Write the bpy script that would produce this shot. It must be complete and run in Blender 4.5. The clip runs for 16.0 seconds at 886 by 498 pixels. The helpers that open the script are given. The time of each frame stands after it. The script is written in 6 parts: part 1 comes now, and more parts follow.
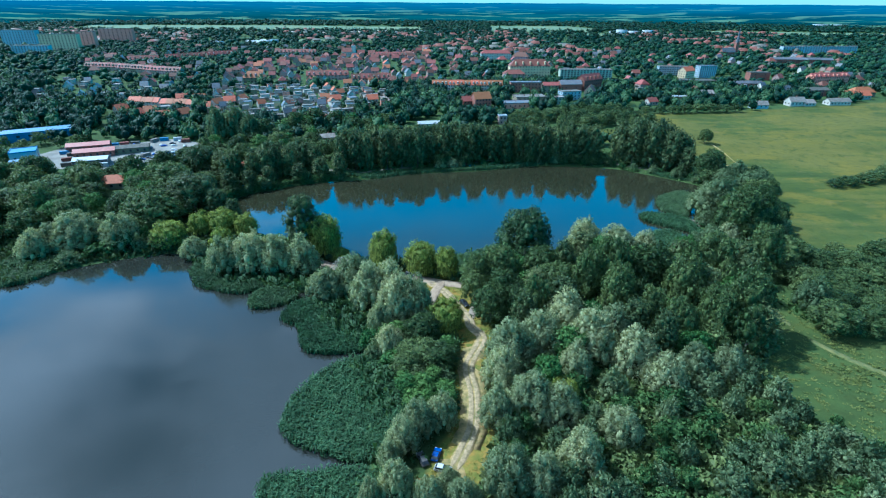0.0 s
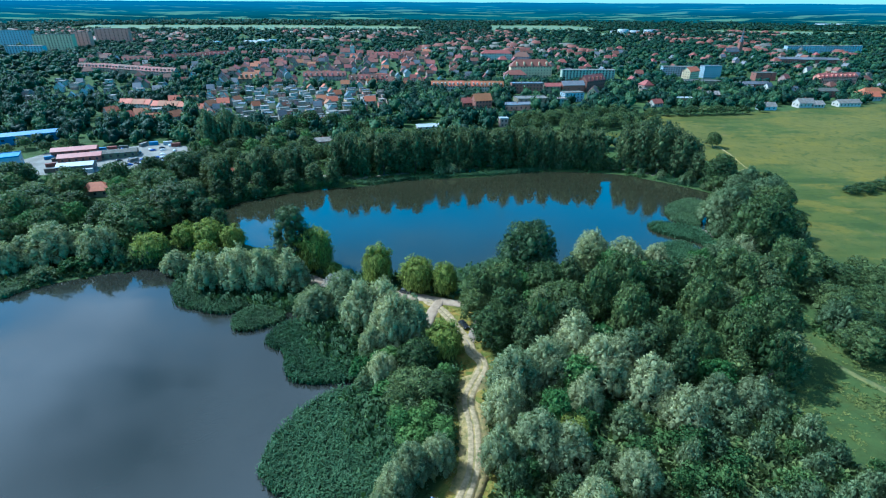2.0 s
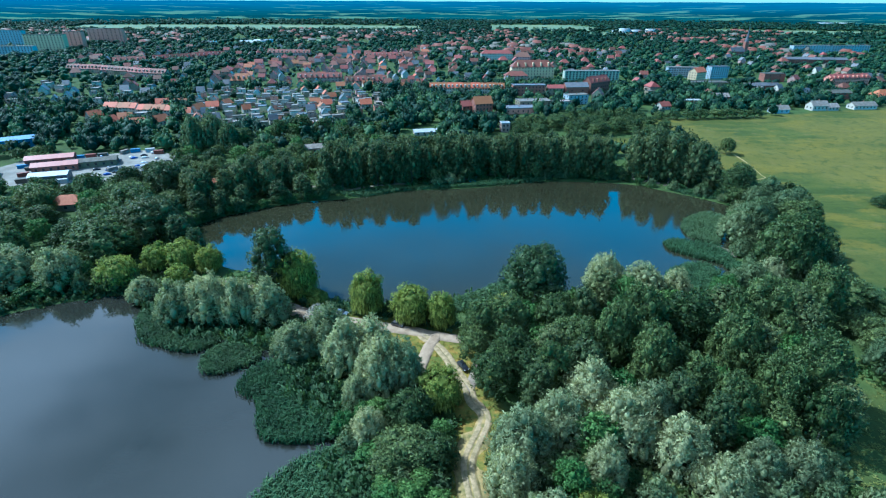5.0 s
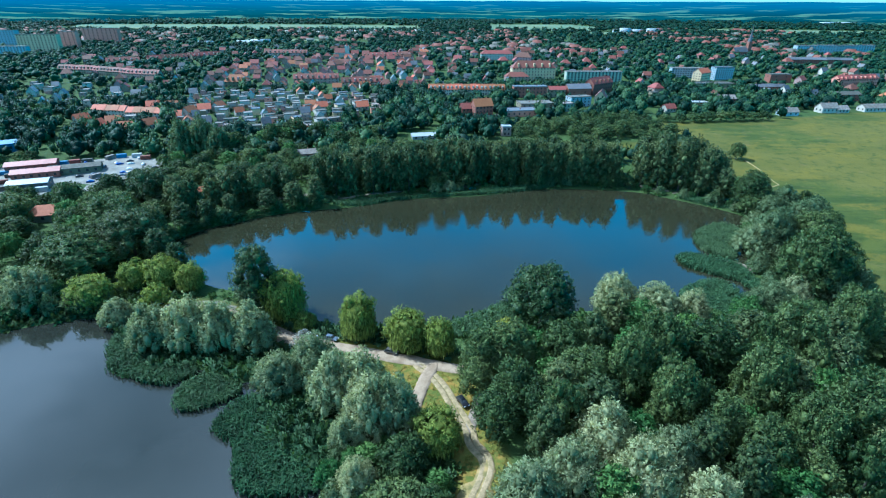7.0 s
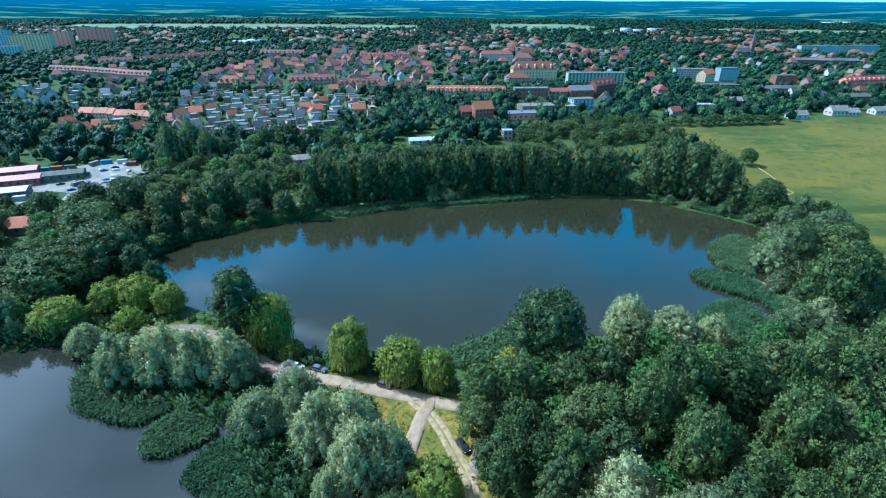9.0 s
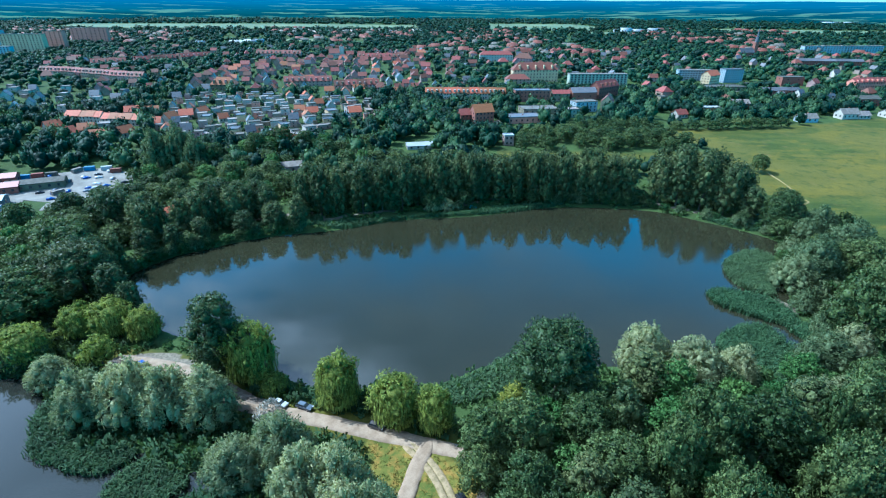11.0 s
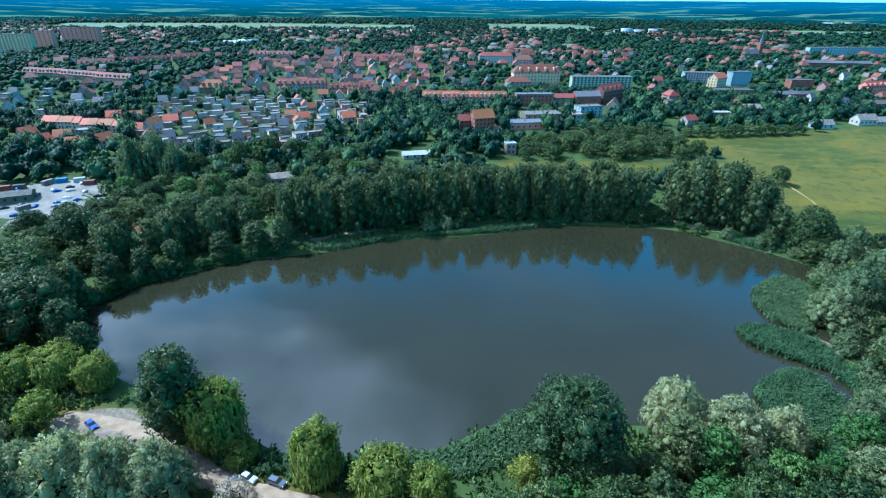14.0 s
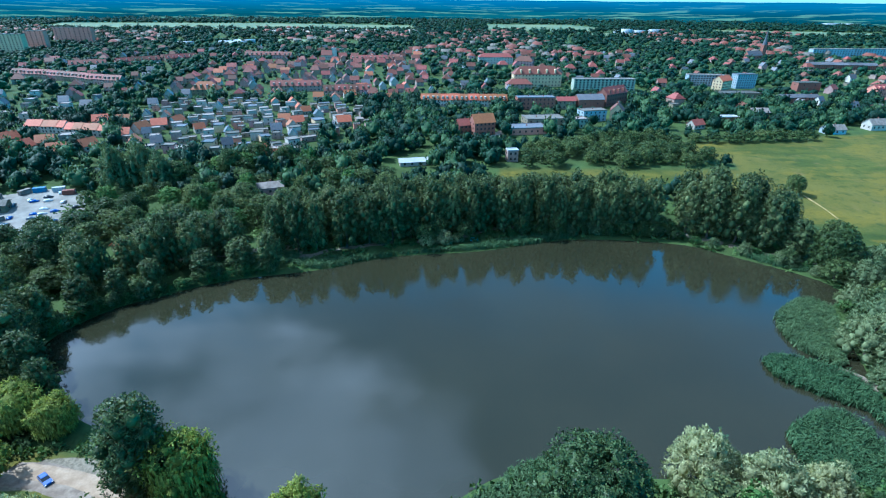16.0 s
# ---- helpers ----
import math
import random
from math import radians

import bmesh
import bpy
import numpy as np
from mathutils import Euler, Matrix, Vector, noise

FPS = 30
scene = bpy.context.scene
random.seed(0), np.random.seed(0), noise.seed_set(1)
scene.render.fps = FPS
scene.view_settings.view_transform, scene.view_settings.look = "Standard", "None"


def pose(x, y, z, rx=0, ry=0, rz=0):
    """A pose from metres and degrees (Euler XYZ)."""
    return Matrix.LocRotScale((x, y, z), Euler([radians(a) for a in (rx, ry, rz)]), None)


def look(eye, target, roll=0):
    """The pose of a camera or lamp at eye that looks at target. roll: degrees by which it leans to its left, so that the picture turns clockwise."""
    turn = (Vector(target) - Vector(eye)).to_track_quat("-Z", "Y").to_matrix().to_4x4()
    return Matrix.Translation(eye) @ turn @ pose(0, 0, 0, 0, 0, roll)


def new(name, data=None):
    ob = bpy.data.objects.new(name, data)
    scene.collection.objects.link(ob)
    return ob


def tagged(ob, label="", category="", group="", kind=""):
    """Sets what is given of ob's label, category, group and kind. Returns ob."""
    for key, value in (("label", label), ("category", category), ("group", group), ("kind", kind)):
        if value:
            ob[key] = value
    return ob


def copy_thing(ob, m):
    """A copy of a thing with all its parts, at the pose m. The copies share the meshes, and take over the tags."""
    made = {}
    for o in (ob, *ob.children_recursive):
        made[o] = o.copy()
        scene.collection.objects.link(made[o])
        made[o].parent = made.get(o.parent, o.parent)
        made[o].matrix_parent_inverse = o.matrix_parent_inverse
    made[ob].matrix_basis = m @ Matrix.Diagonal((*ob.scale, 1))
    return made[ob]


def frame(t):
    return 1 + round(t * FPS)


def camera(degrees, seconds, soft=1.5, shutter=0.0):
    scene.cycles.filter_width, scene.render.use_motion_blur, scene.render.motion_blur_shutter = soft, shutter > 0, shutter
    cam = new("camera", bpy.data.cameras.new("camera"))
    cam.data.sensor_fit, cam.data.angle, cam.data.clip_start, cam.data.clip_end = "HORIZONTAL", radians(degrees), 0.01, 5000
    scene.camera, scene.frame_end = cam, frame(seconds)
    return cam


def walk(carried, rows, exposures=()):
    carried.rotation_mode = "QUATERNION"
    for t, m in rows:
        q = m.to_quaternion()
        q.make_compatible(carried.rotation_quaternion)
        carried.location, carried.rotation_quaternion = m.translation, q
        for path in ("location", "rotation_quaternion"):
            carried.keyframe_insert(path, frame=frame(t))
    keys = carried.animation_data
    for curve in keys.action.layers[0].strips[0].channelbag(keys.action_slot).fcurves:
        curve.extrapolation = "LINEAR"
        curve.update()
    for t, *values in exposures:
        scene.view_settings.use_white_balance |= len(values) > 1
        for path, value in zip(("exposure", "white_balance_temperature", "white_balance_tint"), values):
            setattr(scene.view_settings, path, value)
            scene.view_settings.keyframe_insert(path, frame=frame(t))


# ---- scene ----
# ---- camera and walk ----
cam = camera(82.0, 16.0, soft=1.15)
PATH = [
    (0.0, 0.000, 0.000, 100.000, 0.153, -25.838, -0.319),
    (0.5, 0.234, 3.538, 99.905, 0.161, -25.847, -0.303),
    (1.0, 0.456, 7.129, 99.813, 0.166, -25.857, -0.287),
    (1.5, 0.667, 10.767, 99.727, 0.169, -25.867, -0.273),
    (2.0, 0.867, 14.445, 99.644, 0.170, -25.878, -0.260),
    (2.5, 1.056, 18.159, 99.566, 0.169, -25.890, -0.249),
    (3.0, 1.234, 21.905, 99.492, 0.165, -25.901, -0.239),
    (3.5, 1.402, 25.676, 99.423, 0.160, -25.913, -0.230),
    (4.0, 1.560, 29.471, 99.358, 0.153, -25.925, -0.223),
    (4.5, 1.708, 33.285, 99.298, 0.143, -25.937, -0.217),
    (5.0, 1.846, 37.114, 99.241, 0.132, -25.949, -0.212),
    (5.5, 1.976, 40.956, 99.190, 0.120, -25.961, -0.209),
    (6.0, 2.095, 44.809, 99.143, 0.105, -25.973, -0.207),
    (6.5, 2.207, 48.670, 99.100, 0.090, -25.985, -0.206),
    (7.0, 2.309, 52.537, 99.061, 0.072, -25.997, -0.207),
    (7.5, 2.403, 56.410, 99.028, 0.053, -26.008, -0.209),
    (8.0, 2.489, 60.287, 98.998, 0.033, -26.019, -0.212),
    (8.5, 2.567, 64.167, 98.973, 0.011, -26.030, -0.217),
    (9.0, 2.637, 68.051, 98.953, -0.011, -26.040, -0.223),
    (9.5, 2.700, 71.939, 98.937, -0.035, -26.050, -0.231),
    (10.0, 2.756, 75.830, 98.925, -0.060, -26.058, -0.239),
    (10.5, 2.805, 79.727, 98.919, -0.086, -26.067, -0.249),
    (11.0, 2.847, 83.631, 98.916, -0.113, -26.074, -0.261),
    (11.5, 2.883, 87.542, 98.918, -0.141, -26.081, -0.274),
    (12.0, 2.913, 91.464, 98.925, -0.170, -26.086, -0.288),
    (12.5, 2.936, 95.399, 98.937, -0.199, -26.091, -0.303),
    (13.0, 2.954, 99.349, 98.952, -0.229, -26.095, -0.320),
    (13.5, 2.967, 103.318, 98.973, -0.260, -26.097, -0.338),
    (14.0, 2.974, 107.309, 98.998, -0.291, -26.099, -0.358),
    (14.5, 2.977, 111.327, 99.028, -0.323, -26.099, -0.379),
    (15.0, 2.974, 115.376, 99.062, -0.355, -26.098, -0.401),
    (15.5, 2.968, 119.460, 99.101, -0.387, -26.095, -0.425),
    (16.0, 2.957, 123.585, 99.145, -0.420, -26.092, -0.450),
]
walk(cam, [(t, pose(x, y, z, 90 + p, r, w)) for t, x, y, z, w, p, r in PATH],
     [(0.0, 0.70, 4340, -4.0), (4.0, 0.72, 4340, -4.0), (7.0, 0.81, 4360, -4.0), (10.0, 0.86, 4380, -2.0), (13.0, 0.86, 4390, 1.0), (16.0, 0.86, 4390, 1.0)])

# ---- world and sun ----
SUN_AZ, SUN_EL = radians(68), radians(50)      # azimuth to the left of +y
world = bpy.data.worlds.new("sky")
scene.world = world
world.use_nodes = True


def nd(nt, kind, **inputs):
    n = nt.nodes.new(kind)
    for k, v in inputs.items():
        key = int(k[1:]) if k[0] == "i" and k[1:].isdigit() else k.replace("_", " ")
        n.inputs[key].default_value = v
    return n


def build_world():
    nt = world.node_tree
    nt.nodes.clear()
    out = nd(nt, "ShaderNodeOutputWorld")
    bg = nd(nt, "ShaderNodeBackground", Strength=0.074)
    sky = nd(nt, "ShaderNodeTexSky")
    sky.sky_type, sky.sun_disc = "NISHITA", False
    sky.sun_elevation, sky.sun_rotation = SUN_EL, -SUN_AZ
    sky.air_density, sky.dust_density, sky.ozone_density = 1.0, 0.2, 4.0
    # broken cumulus, laid out on a flat cloud deck
    tc = nd(nt, "ShaderNodeTexCoord")
    sep = nd(nt, "ShaderNodeSeparateXYZ")
    nt.links.new(tc.outputs["Generated"], sep.inputs[0])
    up = nd(nt, "ShaderNodeMath"); up.operation = "MAXIMUM"; up.inputs[1].default_value = 0.02
    nt.links.new(sep.outputs[2], up.inputs[0])
    add = nd(nt, "ShaderNodeMath"); add.operation = "ADD"; add.inputs[1].default_value = 0.06
    nt.links.new(up.outputs[0], add.inputs[0])
    comb = nd(nt, "ShaderNodeCombineXYZ")
    for i in (0, 1):
        dv = nd(nt, "ShaderNodeMath"); dv.operation = "DIVIDE"
        nt.links.new(sep.outputs[i], dv.inputs[0]); nt.links.new(add.outputs[0], dv.inputs[1])
        nt.links.new(dv.outputs[0], comb.inputs[i])
    comb.inputs[2].default_value = 8.6
    noi = nd(nt, "ShaderNodeTexNoise", Scale=1.05, Detail=7.0, Roughness=0.55, Distortion=0.2)
    nt.links.new(comb.outputs[0], noi.inputs["Vector"])
    ramp = nd(nt, "ShaderNodeMapRange")
    ramp.interpolation_type = "SMOOTHSTEP"
    ramp.inputs[1].default_value, ramp.inputs[2].default_value = 0.80, 1.0
    bank = nd(nt, "ShaderNodeMath"); bank.operation = "MULTIPLY_ADD"; bank.inputs[1].default_value = -0.36
    nt.links.new(sep.outputs[0], bank.inputs[0]); nt.links.new(noi.outputs[0], bank.inputs[2])
    high = nd(nt, "ShaderNodeMath"); high.operation = "MULTIPLY_ADD"; high.inputs[1].default_value = 0.45
    cap = nd(nt, "ShaderNodeMath"); cap.operation = "MINIMUM"; cap.inputs[1].default_value = 0.66
    nt.links.new(up.outputs[0], cap.inputs[0])
    nt.links.new(cap.outputs[0], high.inputs[0]); nt.links.new(bank.outputs[0], high.inputs[2])
    nt.links.new(high.outputs[0], ramp.inputs[0])
    noi2 = nd(nt, "ShaderNodeTexNoise", Scale=3.1, Detail=6.0)
    nt.links.new(comb.outputs[0], noi2.inputs["Vector"])
    ccol = nd(nt, "ShaderNodeMix"); ccol.data_type = "RGBA"
    ccol.inputs[6].default_value, ccol.inputs[7].default_value = (5.0, 5.8, 6.8, 1), (24.0, 25.0, 26.5, 1)
    nt.links.new(noi2.outputs[0], ccol.inputs[0])
    mix = nd(nt, "ShaderNodeMix"); mix.data_type = "RGBA"
    nt.links.new(ramp.outputs[0], mix.inputs[0])
    deep = nd(nt, "ShaderNodeMix"); deep.data_type, deep.blend_type = "RGBA", "MULTIPLY"
    deep.inputs[0].default_value, deep.inputs[7].default_value = 1.0, (0.12, 2.50, 2.55, 1)
    nt.links.new(sky.outputs[0], deep.inputs[6])
    # thin grey veil, higher up in the sky
    thin = nd(nt, "ShaderNodeMapRange")
    thin.interpolation_type = "SMOOTHSTEP"
    for i, v in enumerate((0.44, 0.66, 0.0, 0.75)):
        thin.inputs[i + 1].default_value = v
    soft = nd(nt, "ShaderNodeMath"); soft.operation = "MULTIPLY_ADD"; soft.inputs[1].default_value = 0.16
    nt.links.new(noi2.outputs[0], soft.inputs[0]); nt.links.new(up.outputs[0], soft.inputs[2])
    nt.links.new(soft.outputs[0], thin.inputs[0])
    veil = nd(nt, "ShaderNodeMix"); veil.data_type = "RGBA"
    veil.inputs[7].default_value = (2.7, 2.55, 2.8, 1)
    nt.links.new(thin.outputs[0], veil.inputs[0]); nt.links.new(deep.outputs[2], veil.inputs[6])
    nt.links.new(veil.outputs[2], mix.inputs[6]); nt.links.new(ccol.outputs[2], mix.inputs[7])
    # pale haze along the horizon
    low = nd(nt, "ShaderNodeMapRange")
    for i, v in enumerate((0.0, 0.11, 0.92, 0.0)):
        low.inputs[i + 1].default_value = v
    nt.links.new(up.outputs[0], low.inputs[0])
    haze = nd(nt, "ShaderNodeMix"); haze.data_type = "RGBA"
    haze.inputs[7].default_value = (5.6, 4.7, 4.4, 1)
    nt.links.new(low.outputs[0], haze.inputs[0]); nt.links.new(mix.outputs[2], haze.inputs[6])
    nt.links.new(haze.outputs[2], bg.inputs[0])
    nt.links.new(bg.outputs[0], out.inputs[0])


build_world()
sun = new("sun", bpy.data.lights.new("sun", "SUN"))
sun.data.energy, sun.data.angle, sun.data.color = 5.0, radians(0.53), (1.0, 0.92, 0.79)
toward = Vector((-math.sin(SUN_AZ) * math.cos(SUN_EL), math.cos(SUN_AZ) * math.cos(SUN_EL), math.sin(SUN_EL)))
sun.matrix_world = look(toward * 400, (0, 0, 0))


# ---- materials ----
def mat_new(name):
    m = bpy.data.materials.new(name)
    m.use_nodes = True
    nt = m.node_tree
    nt.nodes.clear()
    out = nd(nt, "ShaderNodeOutputMaterial")
    return m, nt, out


def mixcol(nt, fac, a, b, mode="MIX"):
    n = nd(nt, "ShaderNodeMix")
    n.data_type, n.blend_type = "RGBA", mode
    for sock, v in ((0, fac), (6, a), (7, b)):
        if isinstance(v, bpy.types.NodeSocket):
            nt.links.new(v, n.inputs[sock])
        else:
            n.inputs[sock].default_value = v if sock == 0 else (*v, 1.0)
    return n.outputs[2]


def maprange(nt, src, a, b, c=0.0, d=1.0, smooth=True):
    n = nd(nt, "ShaderNodeMapRange")
    n.interpolation_type = "SMOOTHSTEP" if smooth else "LINEAR"
    for i, v in enumerate((a, b, c, d)):
        n.inputs[i + 1].default_value = v
    nt.links.new(src, n.inputs[0])
    return n.outputs[0]


def texnoise(nt, scale, detail=4.0, rough=0.55, vec=None, stretch=None):
    n = nd(nt, "ShaderNodeTexNoise", Scale=scale, Detail=detail, Roughness=rough)
    if vec is None:
        vec = nd(nt, "ShaderNodeNewGeometry").outputs["Position"]
    if stretch:
        mp = nd(nt, "ShaderNodeMapping")
        mp.inputs["Scale"].default_value = stretch
        nt.links.new(vec, mp.inputs[0])
        vec = mp.outputs[0]
    nt.links.new(vec, n.inputs["Vector"])
    return n.outputs[0]


def leaf_material(name, dark, light, spread=0.35, trans=0.25, rough=0.6, patch=0.0):
    """Foliage: tint from tree to tree and from clump to clump, a little light shining through."""
    m, nt, out = mat_new(name)
    geo = nd(nt, "ShaderNodeNewGeometry")
    info = nd(nt, "ShaderNodeObjectInfo")
    col = mixcol(nt, maprange(nt, geo.outputs["Random Per Island"], 0, 1, 0.08, 0.88, False), dark, light)
    if patch:
        wave = texnoise(nt, 0.22, 4.0, 0.6)
        col = mixcol(nt, maprange(nt, wave, 0.38, 0.66, 0.0, patch), col, tuple(c * 0.45 for c in dark))
    hsv = nd(nt, "ShaderNodeHueSaturation")
    nt.links.new(col, hsv.inputs["Color"])
    nt.links.new(maprange(nt, info.outputs["Random"], 0, 1, 1 - spread, 1 + spread, False), hsv.inputs["Value"])
    nt.links.new(maprange(nt, info.outputs["Random"], 0, 1, 0.523, 0.480, False), hsv.inputs["Hue"])
    pr = nd(nt, "ShaderNodeBsdfPrincipled", Roughness=rough)
    pr.inputs["Specular IOR Level"].default_value = 0.12
    tr = nd(nt, "ShaderNodeBsdfTranslucent")
    mx = nd(nt, "ShaderNodeMixShader", i0=trans)
    nt.links.new(hsv.outputs[0], pr.inputs["Base Color"])
    nt.links.new(mixcol(nt, 1.0, hsv.outputs[0], (1.10, 1.12, 0.80), "MULTIPLY"), tr.inputs["Color"])
    nt.links.new(pr.outputs[0], mx.inputs[1])
    nt.links.new(tr.outputs[0], mx.inputs[2])
    nt.links.new(mx.outputs[0], out.inputs[0])
    return m


def plain_material(name, a, b, scale=2.0, rough=0.7, metal=0.0, spread=0.0, hue=0.0, bump=0.0, detail=5.0):
    """Two tones mixed by noise; spread and hue vary it from object to object."""
    m, nt, out = mat_new(name)
    tco = nd(nt, "ShaderNodeTexCoord").outputs["Object"]
    n = texnoise(nt, scale, detail, 0.6, tco)
    fine = texnoise(nt, scale * 9, 3.0, 0.6, tco)
    col = mixcol(nt, maprange(nt, n, 0.3, 0.7), a, b)
    col = mixcol(nt, maprange(nt, fine, 0.35, 0.75, 0.0, 0.25), col, tuple(c * 0.6 for c in a))
    pr = nd(nt, "ShaderNodeBsdfPrincipled", Roughness=rough, Metallic=metal)
    if spread or hue:
        info = nd(nt, "ShaderNodeObjectInfo")
        hsv = nd(nt, "ShaderNodeHueSaturation")
        nt.links.new(col, hsv.inputs["Color"])
        nt.links.new(maprange(nt, info.outputs["Random"], 0, 1, 1 - spread, 1 + spread, False), hsv.inputs["Value"])
        nt.links.new(maprange(nt, info.outputs["Random"], 0, 1, 0.5 + hue, 0.5 - hue, False), hsv.inputs["Hue"])
        col = hsv.outputs[0]
    nt.links.new(col, pr.inputs["Base Color"])
    if bump:
        bn = nd(nt, "ShaderNodeBump", Strength=bump, Distance=0.05)
        nt.links.new(fine, bn.inputs["Height"])
        nt.links.new(bn.outputs[0], pr.inputs["Normal"])
    nt.links.new(pr.outputs[0], out.inputs[0])
    return m


def ground_material():
    """Land cover: meadow, trodden earth and wood floor, mixed by the sheet's own cover map and by noise."""
    m, nt, out = mat_new("land")
    at = nd(nt, "ShaderNodeAttribute")
    at.attribute_name = "cover"
    sep = nd(nt, "ShaderNodeSeparateColor")
    nt.links.new(at.outputs["Color"], sep.inputs[0])
    big, mid, fine = texnoise(nt, 0.012, 5.0), texnoise(nt, 0.09, 5.0), texnoise(nt, 1.3, 4.0, 0.65)
    streak = texnoise(nt, 0.05, 5.0, 0.6, None, (0.35, 1.6, 1.0))
    wood = mixcol(nt, maprange(nt, mid, 0.3, 0.7), (0.030, 0.045, 0.014), (0.055, 0.085, 0.024))
    wood = mixcol(nt, maprange(nt, fine, 0.4, 0.7, 0, 0.6), wood, (0.06, 0.085, 0.024))
    mead = mixcol(nt, maprange(nt, streak, 0.35, 0.65), (0.038, 0.053, 0.010), (0.079, 0.084, 0.015))
    mead = mixcol(nt, maprange(nt, big, 0.40, 0.60, 0, 0.75), mead, (0.125, 0.103, 0.020))
    mead = mixcol(nt, maprange(nt, texnoise(nt, 0.034, 6.0, 0.65, None, (0.8, 1.5, 1.0)), 0.50, 0.62, 0, 0.65), mead, (0.144, 0.111, 0.015))
    mead = mixcol(nt, maprange(nt, texnoise(nt, 0.16, 6.0, 0.7), 0.50, 0.66, 0, 0.6), mead, (0.028, 0.043, 0.010))
    mead = mixcol(nt, maprange(nt, fine, 0.45, 0.7, 0, 0.45), mead, (0.041, 0.055, 0.012))
    mead = mixcol(nt, maprange(nt, mid, 0.60, 0.75, 0, 0.5), mead, (0.144, 0.103, 0.037))
    dirt = mixcol(nt, maprange(nt, fine, 0.3, 0.7), (0.12, 0.10, 0.070), (0.22, 0.185, 0.135))
    edge = nd(nt, "ShaderNodeMath"); edge.operation = "ADD"
    nt.links.new(sep.outputs[0], edge.inputs[0])
    nt.links.new(maprange(nt, mid, 0.2, 0.8, -0.22, 0.22, False), edge.inputs[1])
    col = mixcol(nt, maprange(nt, sep.outputs[1], 0.2, 0.8), wood, mead)
    verge = mixcol(nt, maprange(nt, mid, 0.35, 0.65), (0.085, 0.100, 0.019), (0.185, 0.160, 0.031))
    verge = mixcol(nt, maprange(nt, texnoise(nt, 0.35, 4.0, 0.65), 0.44, 0.64, 0, 0.75), verge, (0.27, 0.155, 0.035))
    verge = mixcol(nt, maprange(nt, fine, 0.45, 0.72, 0, 0.45), verge, (0.055, 0.085, 0.018))
    col = mixcol(nt, maprange(nt, sep.outputs[2], 0.25, 0.75), col, verge)
    col = mixcol(nt, maprange(nt, edge.outputs[0], 0.4, 0.6), col, dirt)
    pr = nd(nt, "ShaderNodeBsdfPrincipled", Roughness=0.9)
    pr.inputs["Specular IOR Level"].default_value = 0.1
    nt.links.new(col, pr.inputs["Base Color"])
    bn = nd(nt, "ShaderNodeBump", Strength=0.6, Distance=0.3)
    nt.links.new(fine, bn.inputs["Height"])
    nt.links.new(bn.outputs[0], pr.inputs["Normal"])
    nt.links.new(pr.outputs[0], out.inputs[0])
    return m


def water_material(name, calm_rough, wind_rough, ripple, ior, silt):
    """Murky olive water; wind patches roughen its mirror."""
    m, nt, out = mat_new(name)
    pr = nd(nt, "ShaderNodeBsdfPrincipled", IOR=ior)
    murk = texnoise(nt, 0.02, 3.0)
    nt.links.new(mixcol(nt, maprange(nt, murk, 0.3, 0.7), *silt), pr.inputs["Base Color"])
    wind = texnoise(nt, 0.022, 4.0, 0.6)
    nt.links.new(maprange(nt, wind, 0.48, 0.66, calm_rough, wind_rough), pr.inputs["Roughness"])
    rip = texnoise(nt, 1.6, 3.0, 0.6, None, (0.7, 1.5, 1.0))
    bn = nd(nt, "ShaderNodeBump", Distance=0.12)
    nt.links.new(maprange(nt, wind, 0.46, 0.68, 0.012, ripple), bn.inputs["Strength"])
    nt.links.new(rip, bn.inputs["Height"])
    nt.links.new(bn.outputs[0], pr.inputs["Normal"])
    nt.links.new(pr.outputs[0], out.inputs[0])
    return m


LAND, WATER, WATER_WEST = ground_material(), water_material("lake_water", 0.03, 0.09, 0.22, 1.55, ((0.0195, 0.0200, 0.0105), (0.0250, 0.0245, 0.0128))), water_material("pond_water", 0.06, 0.13, 0.3, 1.45, ((0.0150, 0.0160, 0.0125), (0.0200, 0.0205, 0.0160)))
LEAF_SILVER = leaf_material("willow_leaf", (0.112, 0.132, 0.060), (0.375, 0.392, 0.198), 0.25, 0.36)
LEAF_SAGE = leaf_material("sage_willow_leaf", (0.050, 0.075, 0.031), (0.172, 0.212, 0.098), 0.25, 0.30)
LEAF_WEEP = leaf_material("weeping_leaf", (0.064, 0.086, 0.016), (0.350, 0.370, 0.068), 0.15, 0.36)
LEAF_VERGE = leaf_material("verge_tuft", (0.120, 0.130, 0.026), (0.330, 0.290, 0.060), 0.1, 0.3)
LEAF_GRASS = leaf_material("grass_tuft", (0.070, 0.090, 0.020), (0.190, 0.190, 0.048), 0.1, 0.2)
LEAF_DARK = leaf_material("broad_leaf", (0.018, 0.034, 0.012), (0.130, 0.168, 0.053), 0.38, 0.22, 0.5)
LEAF_BELT = leaf_material("belt_leaf", (0.026, 0.042, 0.015), (0.148, 0.172, 0.064), 0.32, 0.20, 0.5)
LEAF_POPLAR = leaf_material("poplar_leaf", (0.014, 0.028, 0.010), (0.112, 0.142, 0.052), 0.12, 0.18, 0.42)
LEAF_GARDEN = leaf_material("garden_leaf", (0.012, 0.034, 0.016), (0.058, 0.106, 0.042), 0.4, 0.18)
LEAF_BARE = leaf_material("dry_twig", (0.22, 0.205, 0.17), (0.40, 0.375, 0.32), 0.1, 0.1)
